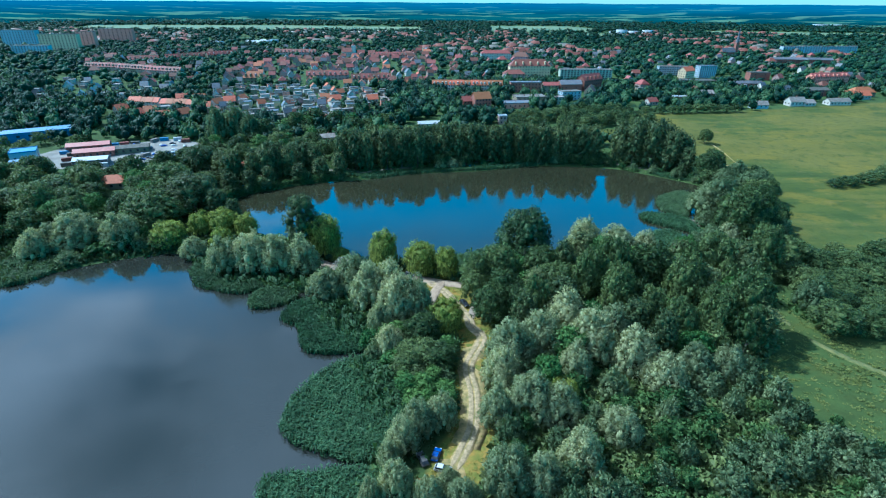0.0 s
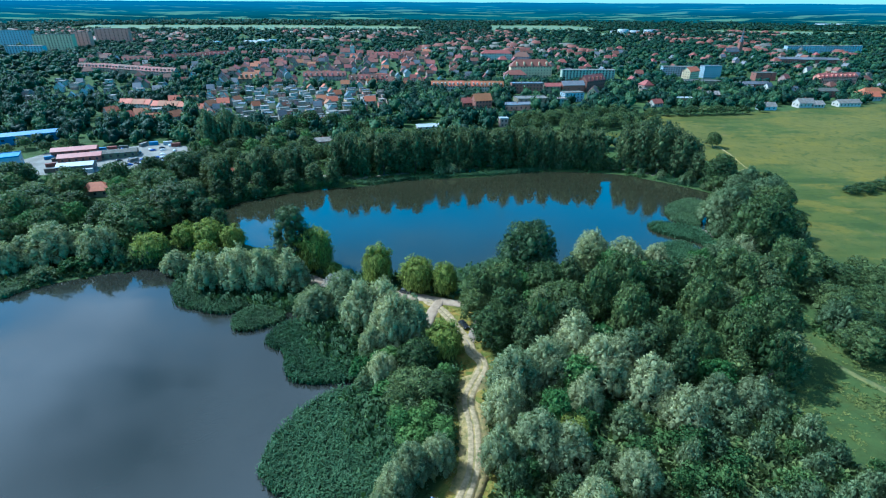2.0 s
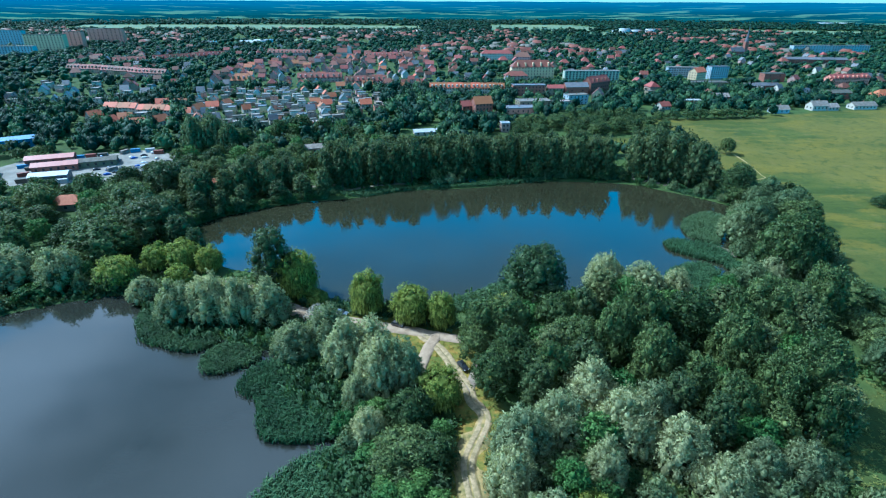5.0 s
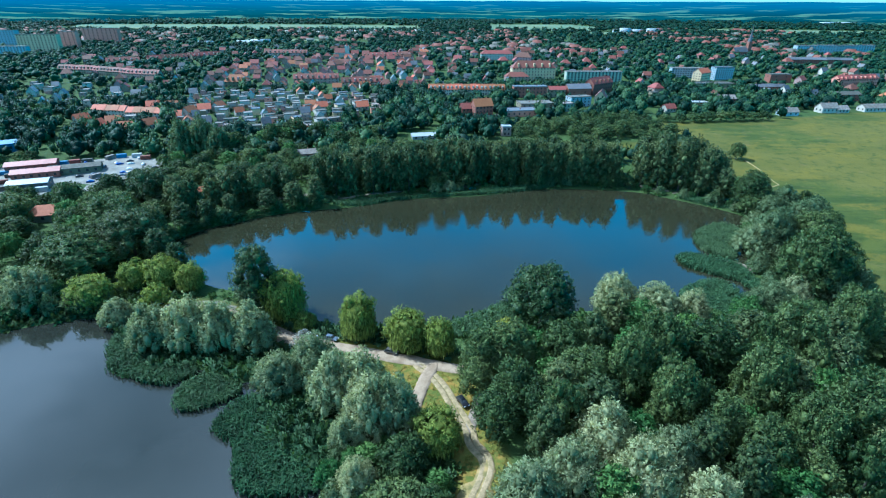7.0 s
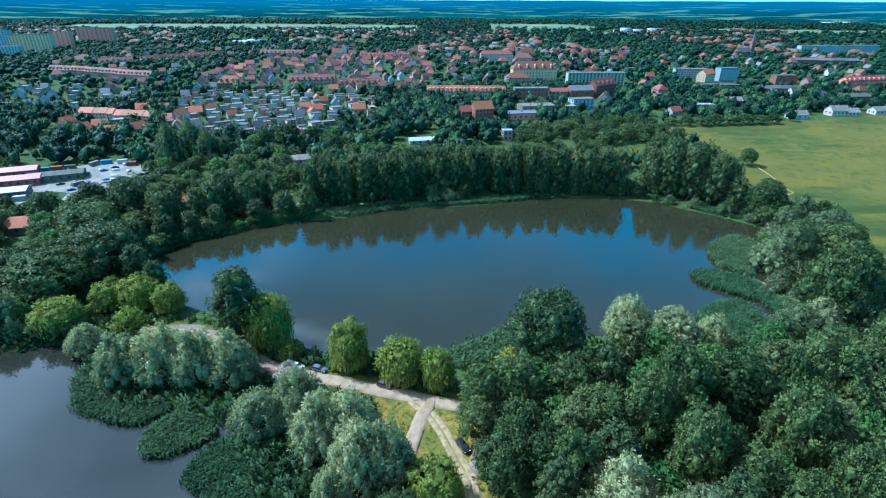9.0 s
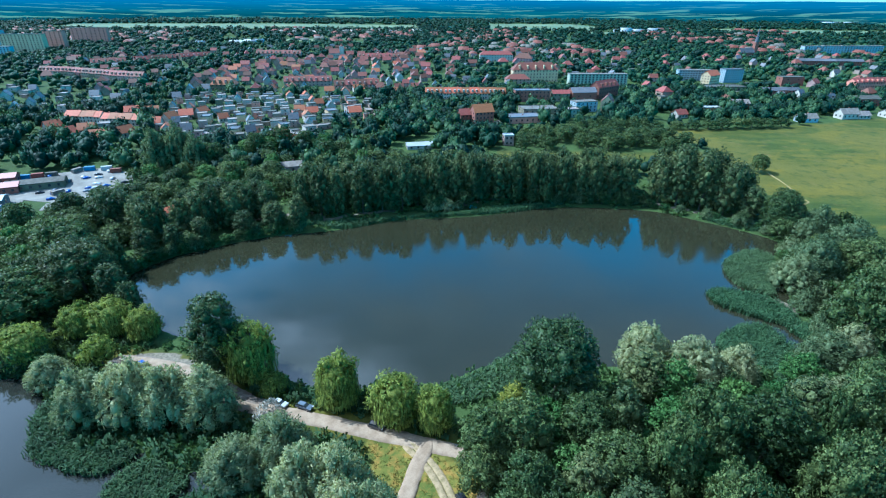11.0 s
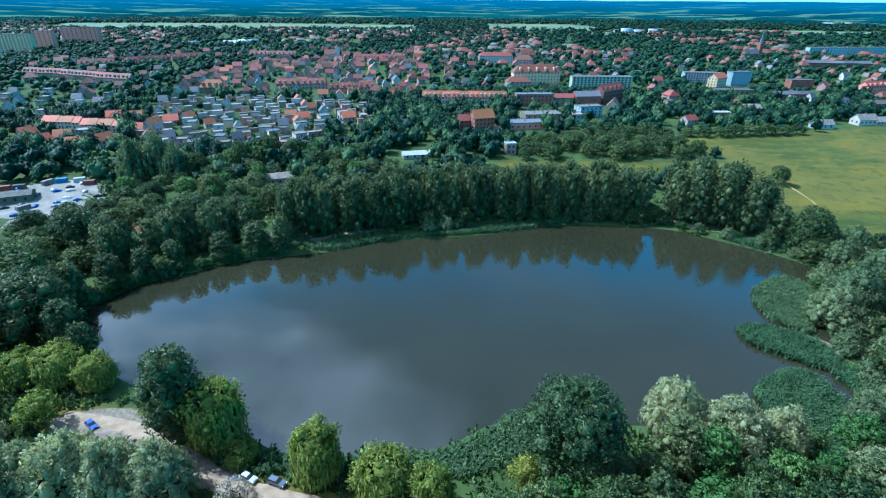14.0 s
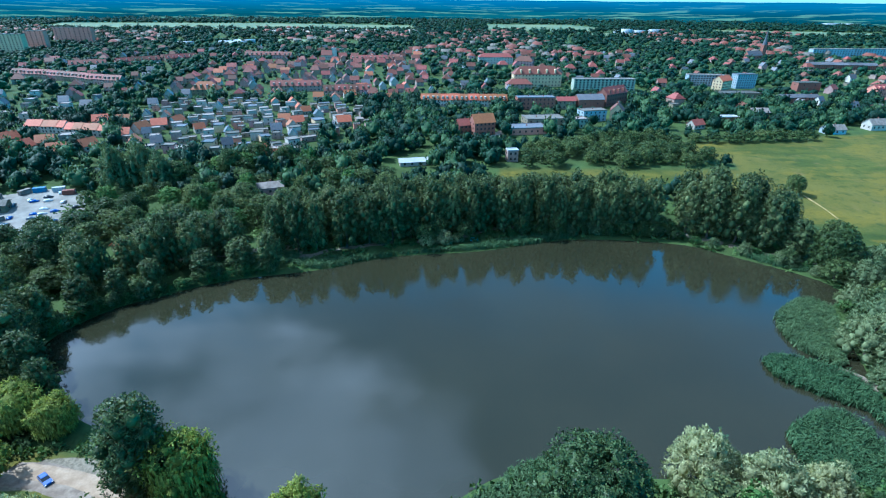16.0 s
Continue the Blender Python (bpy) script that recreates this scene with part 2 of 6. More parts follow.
LEAF_SHRUB = leaf_material("shrub_leaf", (0.032, 0.065, 0.018), (0.105, 0.162, 0.047), 0.3, 0.24)
LEAF_MAPLE = leaf_material("maple_leaf", (0.036, 0.078, 0.018), (0.120, 0.205, 0.052), 0.3, 0.16)
# dark bluish leaf: distance haze put into the base colour
LEAF_TOWN_HAZED = leaf_material("hazed_town_leaf", (0.0055, 0.020, 0.0115), (0.021, 0.052, 0.027), 0.4, 0.12)
REED = leaf_material("reed_blade", (0.038, 0.076, 0.030), (0.130, 0.190, 0.082), 0.1, 0.25, 0.6, 0.45)
# darker copy of REED, with shade put into the blade colour
REED_SHADE_TONED = leaf_material("shade_toned_reed_blade", (0.023, 0.052, 0.019), (0.089, 0.138, 0.054), 0.1, 0.25, 0.6, 0.6)
BARK = plain_material("bark", (0.045, 0.038, 0.03), (0.10, 0.085, 0.07), 3.0, 0.9, bump=0.5)
ROOF_ORANGE = plain_material("orange_tile", (0.290, 0.075, 0.024), (0.380, 0.115, 0.040), 0.8, 0.75, spread=0.3, hue=0.012, bump=0.4)
ROOF_RED = plain_material("red_tile", (0.125, 0.034, 0.020), (0.200, 0.056, 0.032), 0.8, 0.75, spread=0.4, hue=0.014, bump=0.4)
ROOF_GREY = plain_material("grey_felt", (0.095, 0.080, 0.064), (0.195, 0.168, 0.136), 0.5, 0.85, spread=0.6, hue=0.03, bump=0.2)
ROOF_DARK = plain_material("dark_slate", (0.07, 0.07, 0.08), (0.13, 0.12, 0.12), 0.6, 0.6, spread=0.3)
PLASTER = plain_material("plaster", (0.215, 0.158, 0.110), (0.300, 0.235, 0.172), 0.4, 0.85, spread=0.5, hue=0.07)
PLASTER_WHITE = plain_material("white_plaster", (0.340, 0.300, 0.245), (0.440, 0.395, 0.335), 0.4, 0.8, spread=0.25)
BRICK = plain_material("brickwork", (0.18, 0.0638, 0.0413), (0.2475, 0.0975, 0.0638), 0.7, 0.85, spread=0.15)
GLASS = plain_material("window_glass", (0.02, 0.025, 0.03), (0.05, 0.055, 0.06), 0.5, 0.1)
GRAVEL = plain_material("gravel_track", (0.220, 0.150, 0.092), (0.345, 0.252, 0.166), 0.35, 0.95, bump=0.5)
STRAW = plain_material("dry_grass_track", (0.125, 0.110, 0.032), (0.350, 0.235, 0.085), 0.45, 0.95, bump=0.5)
TRAIL = plain_material("yellow_grass_trail", (0.062, 0.082, 0.020), (0.150, 0.135, 0.036), 0.5, 0.95, bump=0.4)
RUT = plain_material("pale_earth_rut", (0.180, 0.135, 0.056), (0.360, 0.255, 0.140), 0.9, 0.95, bump=0.5)
SAND = plain_material("shore_earth", (0.135, 0.098, 0.070), (0.255, 0.198, 0.146), 0.45, 0.95, bump=0.4)


# ---- helpers for meshes ----
def mesh_object(name, verts, faces, material, parent=None, smooth=False, normals=None):
    me = bpy.data.meshes.new(name)
    verts = np.asarray(verts, np.float32)
    faces = np.asarray(faces, np.int32)
    k = faces.shape[1]
    me.vertices.add(len(verts)); me.loops.add(faces.size); me.polygons.add(len(faces))
    me.vertices.foreach_set("co", verts.ravel())
    me.loops.foreach_set("vertex_index", faces.ravel())
    me.polygons.foreach_set("loop_start", np.arange(0, faces.size, k, dtype=np.int32))
    if smooth:
        me.polygons.foreach_set("use_smooth", np.ones(len(faces), bool))
    me.update(calc_edges=True)
    me.validate()
    if normals is not None:
        me.polygons.foreach_set("use_smooth", np.ones(len(faces), bool))
        me.normals_split_custom_set_from_vertices(np.asarray(normals, np.float32))
    me.materials.append(material)
    ob = new(name, me)
    if parent:
        ob.parent = parent
    return ob


def part(name, bm, material, parent=None, label=""):
    me = bpy.data.meshes.new(name)
    bm.to_mesh(me)
    bm.free()
    me.materials.append(material)
    ob = new(name, me)
    ob.parent = parent
    if label:
        tagged(ob, label)
    return ob


def box(bm, x0, y0, z0, x1, y1, z1):
    vs = [bm.verts.new(c) for c in ((x0, y0, z0), (x1, y0, z0), (x1, y1, z0), (x0, y1, z0), (x0, y0, z1), (x1, y0, z1), (x1, y1, z1), (x0, y1, z1))]
    for f in ((3, 2, 1, 0), (4, 5, 6, 7), (0, 1, 5, 4), (1, 2, 6, 5), (2, 3, 7, 6), (3, 0, 4, 7)):
        bm.faces.new([vs[i] for i in f])
    return bm


def sstep(a, b, x):
    u = np.clip((np.asarray(x, float) - a) / (b - a), 0, 1)
    return u * u * (3 - 2 * u)


def smooth_loop(pts, n=8, closed=True):
    """Catmull-Rom through the points of a plan."""
    p = np.array(pts, float)
    m = len(p)
    out = []
    for i in range(m if closed else m - 1):
        a, b, c, d = (p[(i + k) % m] if closed else p[min(max(i + k, 0), m - 1)] for k in (-1, 0, 1, 2))
        for u in np.arange(n) / n:
            out.append(0.5 * (2 * b + (c - a) * u + (2 * a - 5 * b + 4 * c - d) * u ** 2 + (3 * b - a - 3 * c + d) * u ** 3))
    if not closed:
        out.append(p[-1])
    return np.array(out)


def signed_distance(loop, x, y):
    """Metres outside (+) or inside (-) a closed plan line."""
    q = np.stack([np.ravel(x), np.ravel(y)], 1)
    best, inside = np.full(len(q), 1e9), np.zeros(len(q), bool)
    for a, b in zip(loop, np.roll(loop, -1, 0)):
        d = b - a
        u = np.clip(((q - a) @ d) / (d @ d + 1e-9), 0, 1)
        best = np.minimum(best, ((q - a - u[:, None] * d) ** 2).sum(1))
        cross = (a[1] > q[:, 1]) != (b[1] > q[:, 1])
        if a[1] != b[1]:
            inside ^= cross & (q[:, 0] < (b[0] - a[0]) * (q[:, 1] - a[1]) / (b[1] - a[1]) + a[0])
    return (np.sqrt(best) * np.where(inside, -1, 1)).reshape(np.shape(x))


def line_distance(line, x, y):
    q = np.stack([np.ravel(x), np.ravel(y)], 1)
    best = np.full(len(q), 1e9)
    for a, b in zip(line[:-1], line[1:]):
        d = b - a
        u = np.clip(((q - a) @ d) / (d @ d + 1e-9), 0, 1)
        best = np.minimum(best, ((q - a - u[:, None] * d) ** 2).sum(1))
    return np.sqrt(best).reshape(np.shape(x))


# ---- the plan ----
# shore lines, anticlockwise or clockwise, metres
POND_WEST = smooth_loop([(-300, 150), (-230, 160), (-171, 170), (-158, 182), (-144, 191), (-130, 197), (-117, 200), (-104, 190), (-90, 176),
                         (-78, 171), (-69, 173), (-65, 168), (-57, 166), (-52, 168.5), (-48.5, 164), (-45, 153), (-36, 140), (-25, 132), (-28, 122), (-24, 108), (-18, 92), (-20, 80), (-28, 62), (-40, 30), (-80, 0), (-220, -20), (-320, 60)])
POND_MAIN = smooth_loop([(-121, 260), (-112, 276), (-101, 284), (-79, 297), (-46, 306), (-17, 318), (22, 324), (64, 336), (110, 332), (131, 319), (153, 300),
                         (156, 288), (140, 274), (136, 256), (130, 240), (124, 225), (112, 208), (96, 203), (70, 205), (45, 206), (20, 207), (3, 198), (-16, 196), (-35, 197),
                         (-50, 205), (-67, 217), (-84, 221), (-106, 234), (-119, 248)])
POND_LOOPS = (POND_WEST, POND_MAIN)
TRACK = smooth_loop([(-95, 208), (-72, 203), (-53, 190), (-35, 185), (-20, 181), (-8, 177.5), (4, 174), (12, 172)], 16, False)
TRACK_FORK = smooth_loop([(-6, 176), (1, 168), (6, 157), (9, 150), (10, 145), (13, 138), (8, 124), (9, 112), (8, 99), (3, 86)], 16, False)
TRACK_SPUR = smooth_loop([(0.5, 176.5), (-1.5, 172), (-3.6, 165), (-5.2, 158), (-7, 151)], 6, False)
TRACK_EDGE = smooth_loop([(13, 163), (11, 155), (9, 148)], 6, False)
SHORE_PATH = smooth_loop([(-120, 312), (-95, 316), (-66, 326), (-54, 318), (-41, 325), (-16, 332), (17, 339), (27, 346), (60, 352), (110, 345), (135, 330), (160, 312), (172, 295)], 8, False)
MEADOW = smooth_loop([(45, 428), (110, 430), (186, 435), (193, 450), (178, 474), (186, 498), (230, 507), (300, 512), (480, 560), (900, 560), (900, 100), (300, 110), (175, 205), (158, 212), (178, 260), (192, 300), (197, 330), (175, 372), (120, 396), (50, 400)])
VERGE = smooth_loop([(-16, 177), (4, 171), (13, 169), (17, 160), (15, 148), (18, 138), (14, 124), (14, 112), (14, 98), (11, 84), (4, 79), (-3, 80), (-2, 90), (3, 99), (4, 112), (3, 124), (6, 138), (2, 147), (-6, 150), (-10, 158), (-13, 168)])
GLADE = smooth_loop([(120, 172), (126, 170), (128, 156), (134, 146), (150, 137), (170, 124), (300, 95), (300, 60), (130, 78), (100, 96), (90, 110), (96, 128), (108, 140), (115, 155)])


def land_height(x, y):
    x, y = np.asarray(x, float), np.asarray(y, float)
    return 4.5 * sstep(340, 460, y) 


def pond_distance(x, y):
    d = np.full(np.shape(x), 1e3)
    for loop in POND_LOOPS:
        d = np.minimum(d, signed_distance(loop, x, y))
    return d


def ground_z(x, y):
    return float(land_height(x, y))


def build_ground():
    xs = np.unique(np.r_[np.linspace(-4950, -1200, 20), np.linspace(-1200, -330, 30), np.arange(-330, 331, 3.0), np.linspace(330, 1200, 30), np.linspace(1200, 4950, 20)])
    ys = np.unique(np.r_[np.linspace(-4950, -400, 16), np.linspace(-400, -30, 12), np.arange(-30, 421, 3.0), np.linspace(420, 1300, 40), np.linspace(1300, 4950, 30)])
    X, Y = np.meshgrid(xs, ys)
    Z = land_height(X, Y)
    near = (abs(X) < 340) & (Y > -40) & (Y < 420)
    sd = np.full(X.shape, 1e3)
    sd[near] = pond_distance(X[near], Y[near])
    Z = np.where(sd < 60, Z + np.clip(sd * 0.22, -1.6, 0.35), Z + 0.35)
    nz = np.array([noise.noise(Vector((a * 0.06, b * 0.06, 0))) for a, b in zip(X[near], Y[near])])
    Z[near] += np.where(sd[near] > 3, nz * 0.35, 0)
    nx = len(xs)
    idx = np.arange(X.size).reshape(X.shape)
    faces = np.stack([idx[:-1, :-1], idx[:-1, 1:], idx[1:, 1:], idx[1:, :-1]], -1).reshape(-1, 4)
    ob = mesh_object("ground", np.stack([X, Y, Z], -1).reshape(-1, 3), faces, LAND, None, True)
    # cover map: r trodden earth, g meadow, b flowering verge
    r, g = np.zeros(X.shape), np.zeros(X.shape)
    sub = (abs(X) < 1000) & (Y > 0) & (Y < 700)
    g[sub] = np.maximum(sstep(4, -4, signed_distance(MEADOW, X[sub], Y[sub])), 0.62 * sstep(5, -5, signed_distance(GLADE, X[sub], Y[sub])))
    # meadow tone drops darker towards the near end of the pasture
    g *= 0.62 + 0.38 * sstep(225, 310, Y + 0.15 * (X - 200))
    g[near] = np.maximum(g[near], 0.75 * sstep(9, 4, line_distance(TRACK_FORK, X[near], Y[near])))
    g[near] = np.maximum(g[near], 0.75 * sstep(9, 4, line_distance(TRACK, X[near], Y[near])))
    g = np.where((Y > 560) | (abs(X) > 900), 0.15, g)
    r[near] = sstep(2.2, 0.8, line_distance(SHORE_PATH, X[near], Y[near]))
    sandy = np.hypot((X + 84) / 14, (Y - 206) / 5)
    r = np.maximum(r, sstep(1.1, 0.8, sandy))
    b = np.zeros(X.shape)
    b[near] = sstep(1.5, -1.5, signed_distance(VERGE, X[near], Y[near]))
    rgba = np.stack([r, g, b, np.ones_like(r)], -1).astype(np.float32)
    att = ob.data.color_attributes.new("cover", "FLOAT_COLOR", "POINT")
    att.data.foreach_set("color", rgba.ravel())
    return tagged(ob, "grassy ground sheet with meadow and woodland floor", "ground", kind="structure")


ground = build_ground()


def build_water(name, loop, label, material):
    bm = bmesh.new()
    c = loop.mean(0)
    out = c + (loop - c) * (1 + 6.0 / np.linalg.norm(loop - c, axis=1, keepdims=True))
    bm.faces.new([bm.verts.new((x, y, 0.0)) for x, y in out])
    bmesh.ops.triangulate(bm, faces=bm.faces[:])
    bmesh.ops.recalc_face_normals(bm, faces=bm.faces[:])
    if sum(f.normal.z for f in bm.faces) < 0:
        bmesh.ops.reverse_faces(bm, faces=bm.faces[:])
    ob = part(name, bm, material)
    return tagged(ob, label, "water", kind="structure")


build_water("water_west", POND_WEST, "calm murky pond water mirroring sky", WATER_WEST)
build_water("water_main", POND_MAIN, "calm murky lake water mirroring trees and clouds", WATER)


def build_strip(name, line, width, material, label, lift=0.45, dip=0.0):
    t = np.gradient(line, axis=0)
    t /= np.linalg.norm(t, axis=1, keepdims=True)
    nrm = np.stack([-t[:, 1], t[:, 0]], 1)
    rows, k = [], 7
    along = np.r_[0, np.cumsum(np.linalg.norm(np.diff(line, axis=0), axis=1))]
    ends = np.clip(0.25 + np.minimum(along, along[-1] - along) / 3.0, 0, 1)
    for j in range(k):
        u = min(max((j - 1) / (k - 3), 0), 1) - 0.5
        rim = j in (0, k - 1)
        wob = np.array([noise.noise(Vector((a * 0.22, b * 0.22, 3.0 * j))) + 0.4 * noise.noise(Vector((a * 0.9, b * 0.9, 3.0 * j))) for a, b in line])
        w = width * (1 + 0.22 * wob) * ends
        q = line + nrm * (u * (w + (0.7 if rim else 0.0)))[:, None]
        rows.append(np.c_[q, land_height(q[:, 0], q[:, 1]) + (0.0 if rim else lift) + 0.04 * (1 - abs(2 * u)) + dip * np.roll(wob, 3 * j)])
    v = np.stack(rows, 1)
    n = len(line)
    idx = np.arange(n * k).reshape(n, k)
    f = np.stack([idx[:-1, :-1], idx[:-1, 1:], idx[1:, 1:], idx[1:, :-1]], -1).reshape(-1, 4)
    ob = mesh_object(name, v.reshape(-1, 3), f[:, ::-1], material, None, True)
    return tagged(ob, label, "path", kind="structure")


build_strip("gravel_road", TRACK, 4.2, GRAVEL, "pale gravel road along the lake shore", 0.62)
build_strip("dirt_track", TRACK_FORK[TRACK_FORK[:, 1] < 140], 3.9, STRAW, "dry grassy dirt track between trees", 0.55)
build_strip("straw_verge", smooth_loop([(11, 134), (8.5, 124), (9, 112), (8, 99), (3.5, 88), (2, 82)], 16, False), 7.4, STRAW, "broad dry straw-coloured grass of the track", 0.50)


def beside(line, off):
    t = np.gradient(line, axis=0)
    t /= np.linalg.norm(t, axis=1, keepdims=True)
    return line + np.stack([-t[:, 1], t[:, 0]], 1) * off


for off in (-0.9, 0.9):
    build_strip("wheel_rut", beside(TRACK_FORK, off), 1.35, RUT, "pale trodden wheel rut of the track", 0.60, 0.10)
build_strip("gravel_lot", smooth_loop([(-68, 200.5), (-60, 196), (-50, 190), (-40, 186.5)], 10, False), 5.6, SAND, "wide trodden parking place of pale earth", 0.60)
build_strip("sandy_lot", smooth_loop([(-97, 206.5), (-87, 206), (-77, 202.5), (-68, 199.5)], 10, False), 6.6, SAND, "bare sandy lot beside the lake", 0.58)
build_strip("sandy_path", smooth_loop([(116, 244.5), (122, 244.2), (127, 240.5), (129, 234)], 8, False), 1.7, SAND, "narrow sandy path through the reeds", 0.75)
build_strip("sandy_path", smooth_loop([(121, 227), (124, 226), (129, 224)], 8, False), 1.6, SAND, "short sandy path down to the water", 0.75)
build_strip("meadow_path", smooth_loop([(208, 392), (207.7, 375), (206, 362), (204, 350), (203, 344), (190, 338)], 8, False), 0.6, STRAW, "thin trodden path across the pasture", 0.46)
build_strip("glade_trail", smooth_loop([(123, 172), (121, 160), (119.5, 152), (120.5, 141), (127.5, 128.5), (140, 115), (160, 104)], 8, False), 2.0, TRAIL, "yellowed grassy trail through the glade", 0.44)
build_strip("gravel_spur", TRACK_SPUR, 3.5, GRAVEL, "pale gravel spur off the shore road", 0.66)
build_strip("edge_track", TRACK_EDGE, 2.6, SAND, "short worn earth track at wood edge", 0.54)


# ---- trees ----
def crown_cards(rng, lobes, n, size, hang=0.0, soft=0.7, tilt=0.3, deep=0.80):
    """Sprays of small leaves over the outside of overlapping lobes (cx, cy, cz, rx, ry, rz): corners, faces and soft normals."""
    L = np.array(lobes, float)
    area = (L[:, 3] * L[:, 5]) ** 0.9
    per = 5 if n > 500 else 4
    want = max(4, n // per)
    pick = rng.choice(len(L), want * 4, p=area / area.sum())
    d = rng.standard_normal((want * 4, 3))
    d /= np.linalg.norm(d, axis=1, keepdims=True)
    d[:, 2] = np.where(d[:, 2] < -0.45, -d[:, 2], d[:, 2])
    rad = deep + (1.14 - deep) * rng.random(want * 4) + 0.07 * rng.standard_normal(want * 4)
    p = L[pick, :3] + d * L[pick, 3:] * rad[:, None]
    # twigs buried in a neighbouring lobe are left out
    buried = np.zeros(len(p), bool)
    for i, lobe in enumerate(L):
        buried |= ((((p - lobe[:3]) / lobe[3:]) ** 2).sum(1) < 0.62) & (pick != i)
    keep = np.flatnonzero(~buried)[:want]
    pick, d, p = pick[keep], d[keep], p[keep]
    k = len(keep)
    out = d / L[pick, 3:]
    out /= np.linalg.norm(out, axis=1, keepdims=True)
    mid = np.array([0.0, 0.0, 0.4 * L[:, 2].max()])
    whole = p - mid
    whole /= np.linalg.norm(whole, axis=1, keepdims=True)
    base = 0.75 * out + 0.25 * whole + tilt * rng.standard_normal((k, 3))
    base /= np.linalg.norm(base, axis=1, keepdims=True)
    # each tuft is a spray of leaves from one twig end
    lean = np.array([0, 0, 1.0 if hang < 0 else -1.3 if hang > 0 else 0.1])
    way = rng.standard_normal((k, per, 3)) + 0.45 * out[:, None] + lean
    way /= np.linalg.norm(way, axis=2, keepdims=True)
    side = np.cross(way, base[:, None] + 0.55 * rng.standard_normal((k, per, 3)))
    side /= np.linalg.norm(side, axis=2, keepdims=True) + 1e-9
    s = size * (0.6 + 0.8 * rng.random((k, per, 1)))
    tip = p[:, None] + way * s * (1.6 if hang else 1.3)
    side *= s * (0.32 if hang else 0.48)
    own = np.cross(side, way)
    own /= np.linalg.norm(own, axis=2, keepdims=True) + 1e-9
    turn = np.where((base[:, None] * own).sum(2, keepdims=True) < 0, -1.0, 1.0)
    own, side = own * turn, side * turn
    v = np.concatenate([p[:, None], tip + side, tip - side], 1)
    sn = soft * base[:, None] + (1 - soft) * own
    nr = np.concatenate([base[:, None], sn, sn], 1)
    nr /= np.linalg.norm(nr, axis=2, keepdims=True)
    j = np.arange(per)
    f = np.stack([0 * j, 1 + j, 1 + per + j], 1)[None] + (np.arange(k) * (1 + 2 * per))[:, None, None]
    return v.reshape(-1, 3), f.reshape(-1, 3), nr.reshape(-1, 3)


def core_faces(rng, lobes, k=0.84, nu=8, nv=5):
    """A knobbly leafy core inside each lobe, so that a crown is not see-through."""
    vs, fs, base = [], [], 0
    for cx, cy, cz, rx, ry, rz in lobes:
        for j in range(nv + 1):
            th = math.pi * j / nv
            for i in range(nu):
                ph = 2 * math.pi * i / nu + 0.3 * j
                r = k * (0.88 + 0.2 * rng.random())
                vs.append((cx + r * rx * math.sin(th) * math.cos(ph), cy + r * ry * math.sin(th) * math.sin(ph), cz + r * rz * math.cos(th)))
        for j in range(nv):
            for i in range(nu):
                a, b, c, d = base + j * nu + i, base + (j + 1) * nu + i, base + (j + 1) * nu + (i + 1) % nu, base + j * nu + (i + 1) % nu
                fs += [(a, b, c)] * (j < nv - 1) + [(a, c, d)] * (j > 0)
        base = len(vs)
    v = np.array(vs)
    n = (v.reshape(len(lobes), -1, 3) - np.array(lobes)[:, None, :3]) / np.array(lobes)[:, None, 3:]
    n = n.reshape(-1, 3)
    return v, np.array(fs), n / (np.linalg.norm(n, axis=1, keepdims=True) + 1e-9)


def trunk_bm(rng, h, r, limbs=5, spread=0.5, lean=0.03):
    bm = bmesh.new()

    def tube(p0, p1, r0, r1, n=6):
        p0, p1 = Vector(p0), Vector(p1)
        q = (p1 - p0).to_track_quat("Z", "Y")
        rings = []
        for p, r_ in ((p0, r0), (p0.lerp(p1, 0.5) + Vector(rng.normal(0, r0 * 0.4, 3)), (r0 + r1) / 2), (p1, r1)):
            rings.append([bm.verts.new(p + q @ Vector((r_ * math.cos(6.283 * i / n), r_ * math.sin(6.283 * i / n), 0))) for i in range(n)])
        for a, b in zip(rings[:-1], rings[1:]):
            for i in range(n):
                bm.faces.new((a[i], a[(i + 1) % n], b[(i + 1) % n], b[i]))
    top = Vector((rng.normal(0, lean * h), rng.normal(0, lean * h), h * 0.75))
    tube((0, 0, -0.6), top, r, r * 0.3)
    for i in range(limbs):
        z = h * (0.22 + 0.35 * i / limbs)
        a = i * 2.4 + rng.random()
        o = top * (z / top.z)
        tube((o.x, o.y, z), (o.x + spread * h * 0.35 * math.cos(a), o.y + spread * h * 0.35 * math.sin(a), z + h * 0.25), r * 0.45, r * 0.12, 5)
    return bm


def lobes_round(rng, h, r, n, low=0.22, vary=0.3):
    """Billowing crown: a middle mass and many rounded heads over it."""
    out = [(0, 0, h * 0.54, r * 0.74, r * 0.74, h * 0.36)]
    for i in range(n):
        a = i * 2.399 + rng.random() * 0.7
        f = (i + 0.5) / n
        z = h * (low + (0.90 - low) * f) * (0.95 + 0.1 * rng.random())
        ring = r * 0.74 * math.sqrt(max(0.03, 1 - max(0.0, (f - 0.2) / 0.82) ** 2))
        s = r * (0.16 + vary * rng.random() * 0.62)
        ring *= 0.82 + 0.38 * rng.random()
        out.append((ring * math.cos(a), ring * math.sin(a), min(z, h - s * 0.9), s, s * (0.85 + 0.3 * rng.random()), s * (0.9 + 0.4 * rng.random())))
    return out


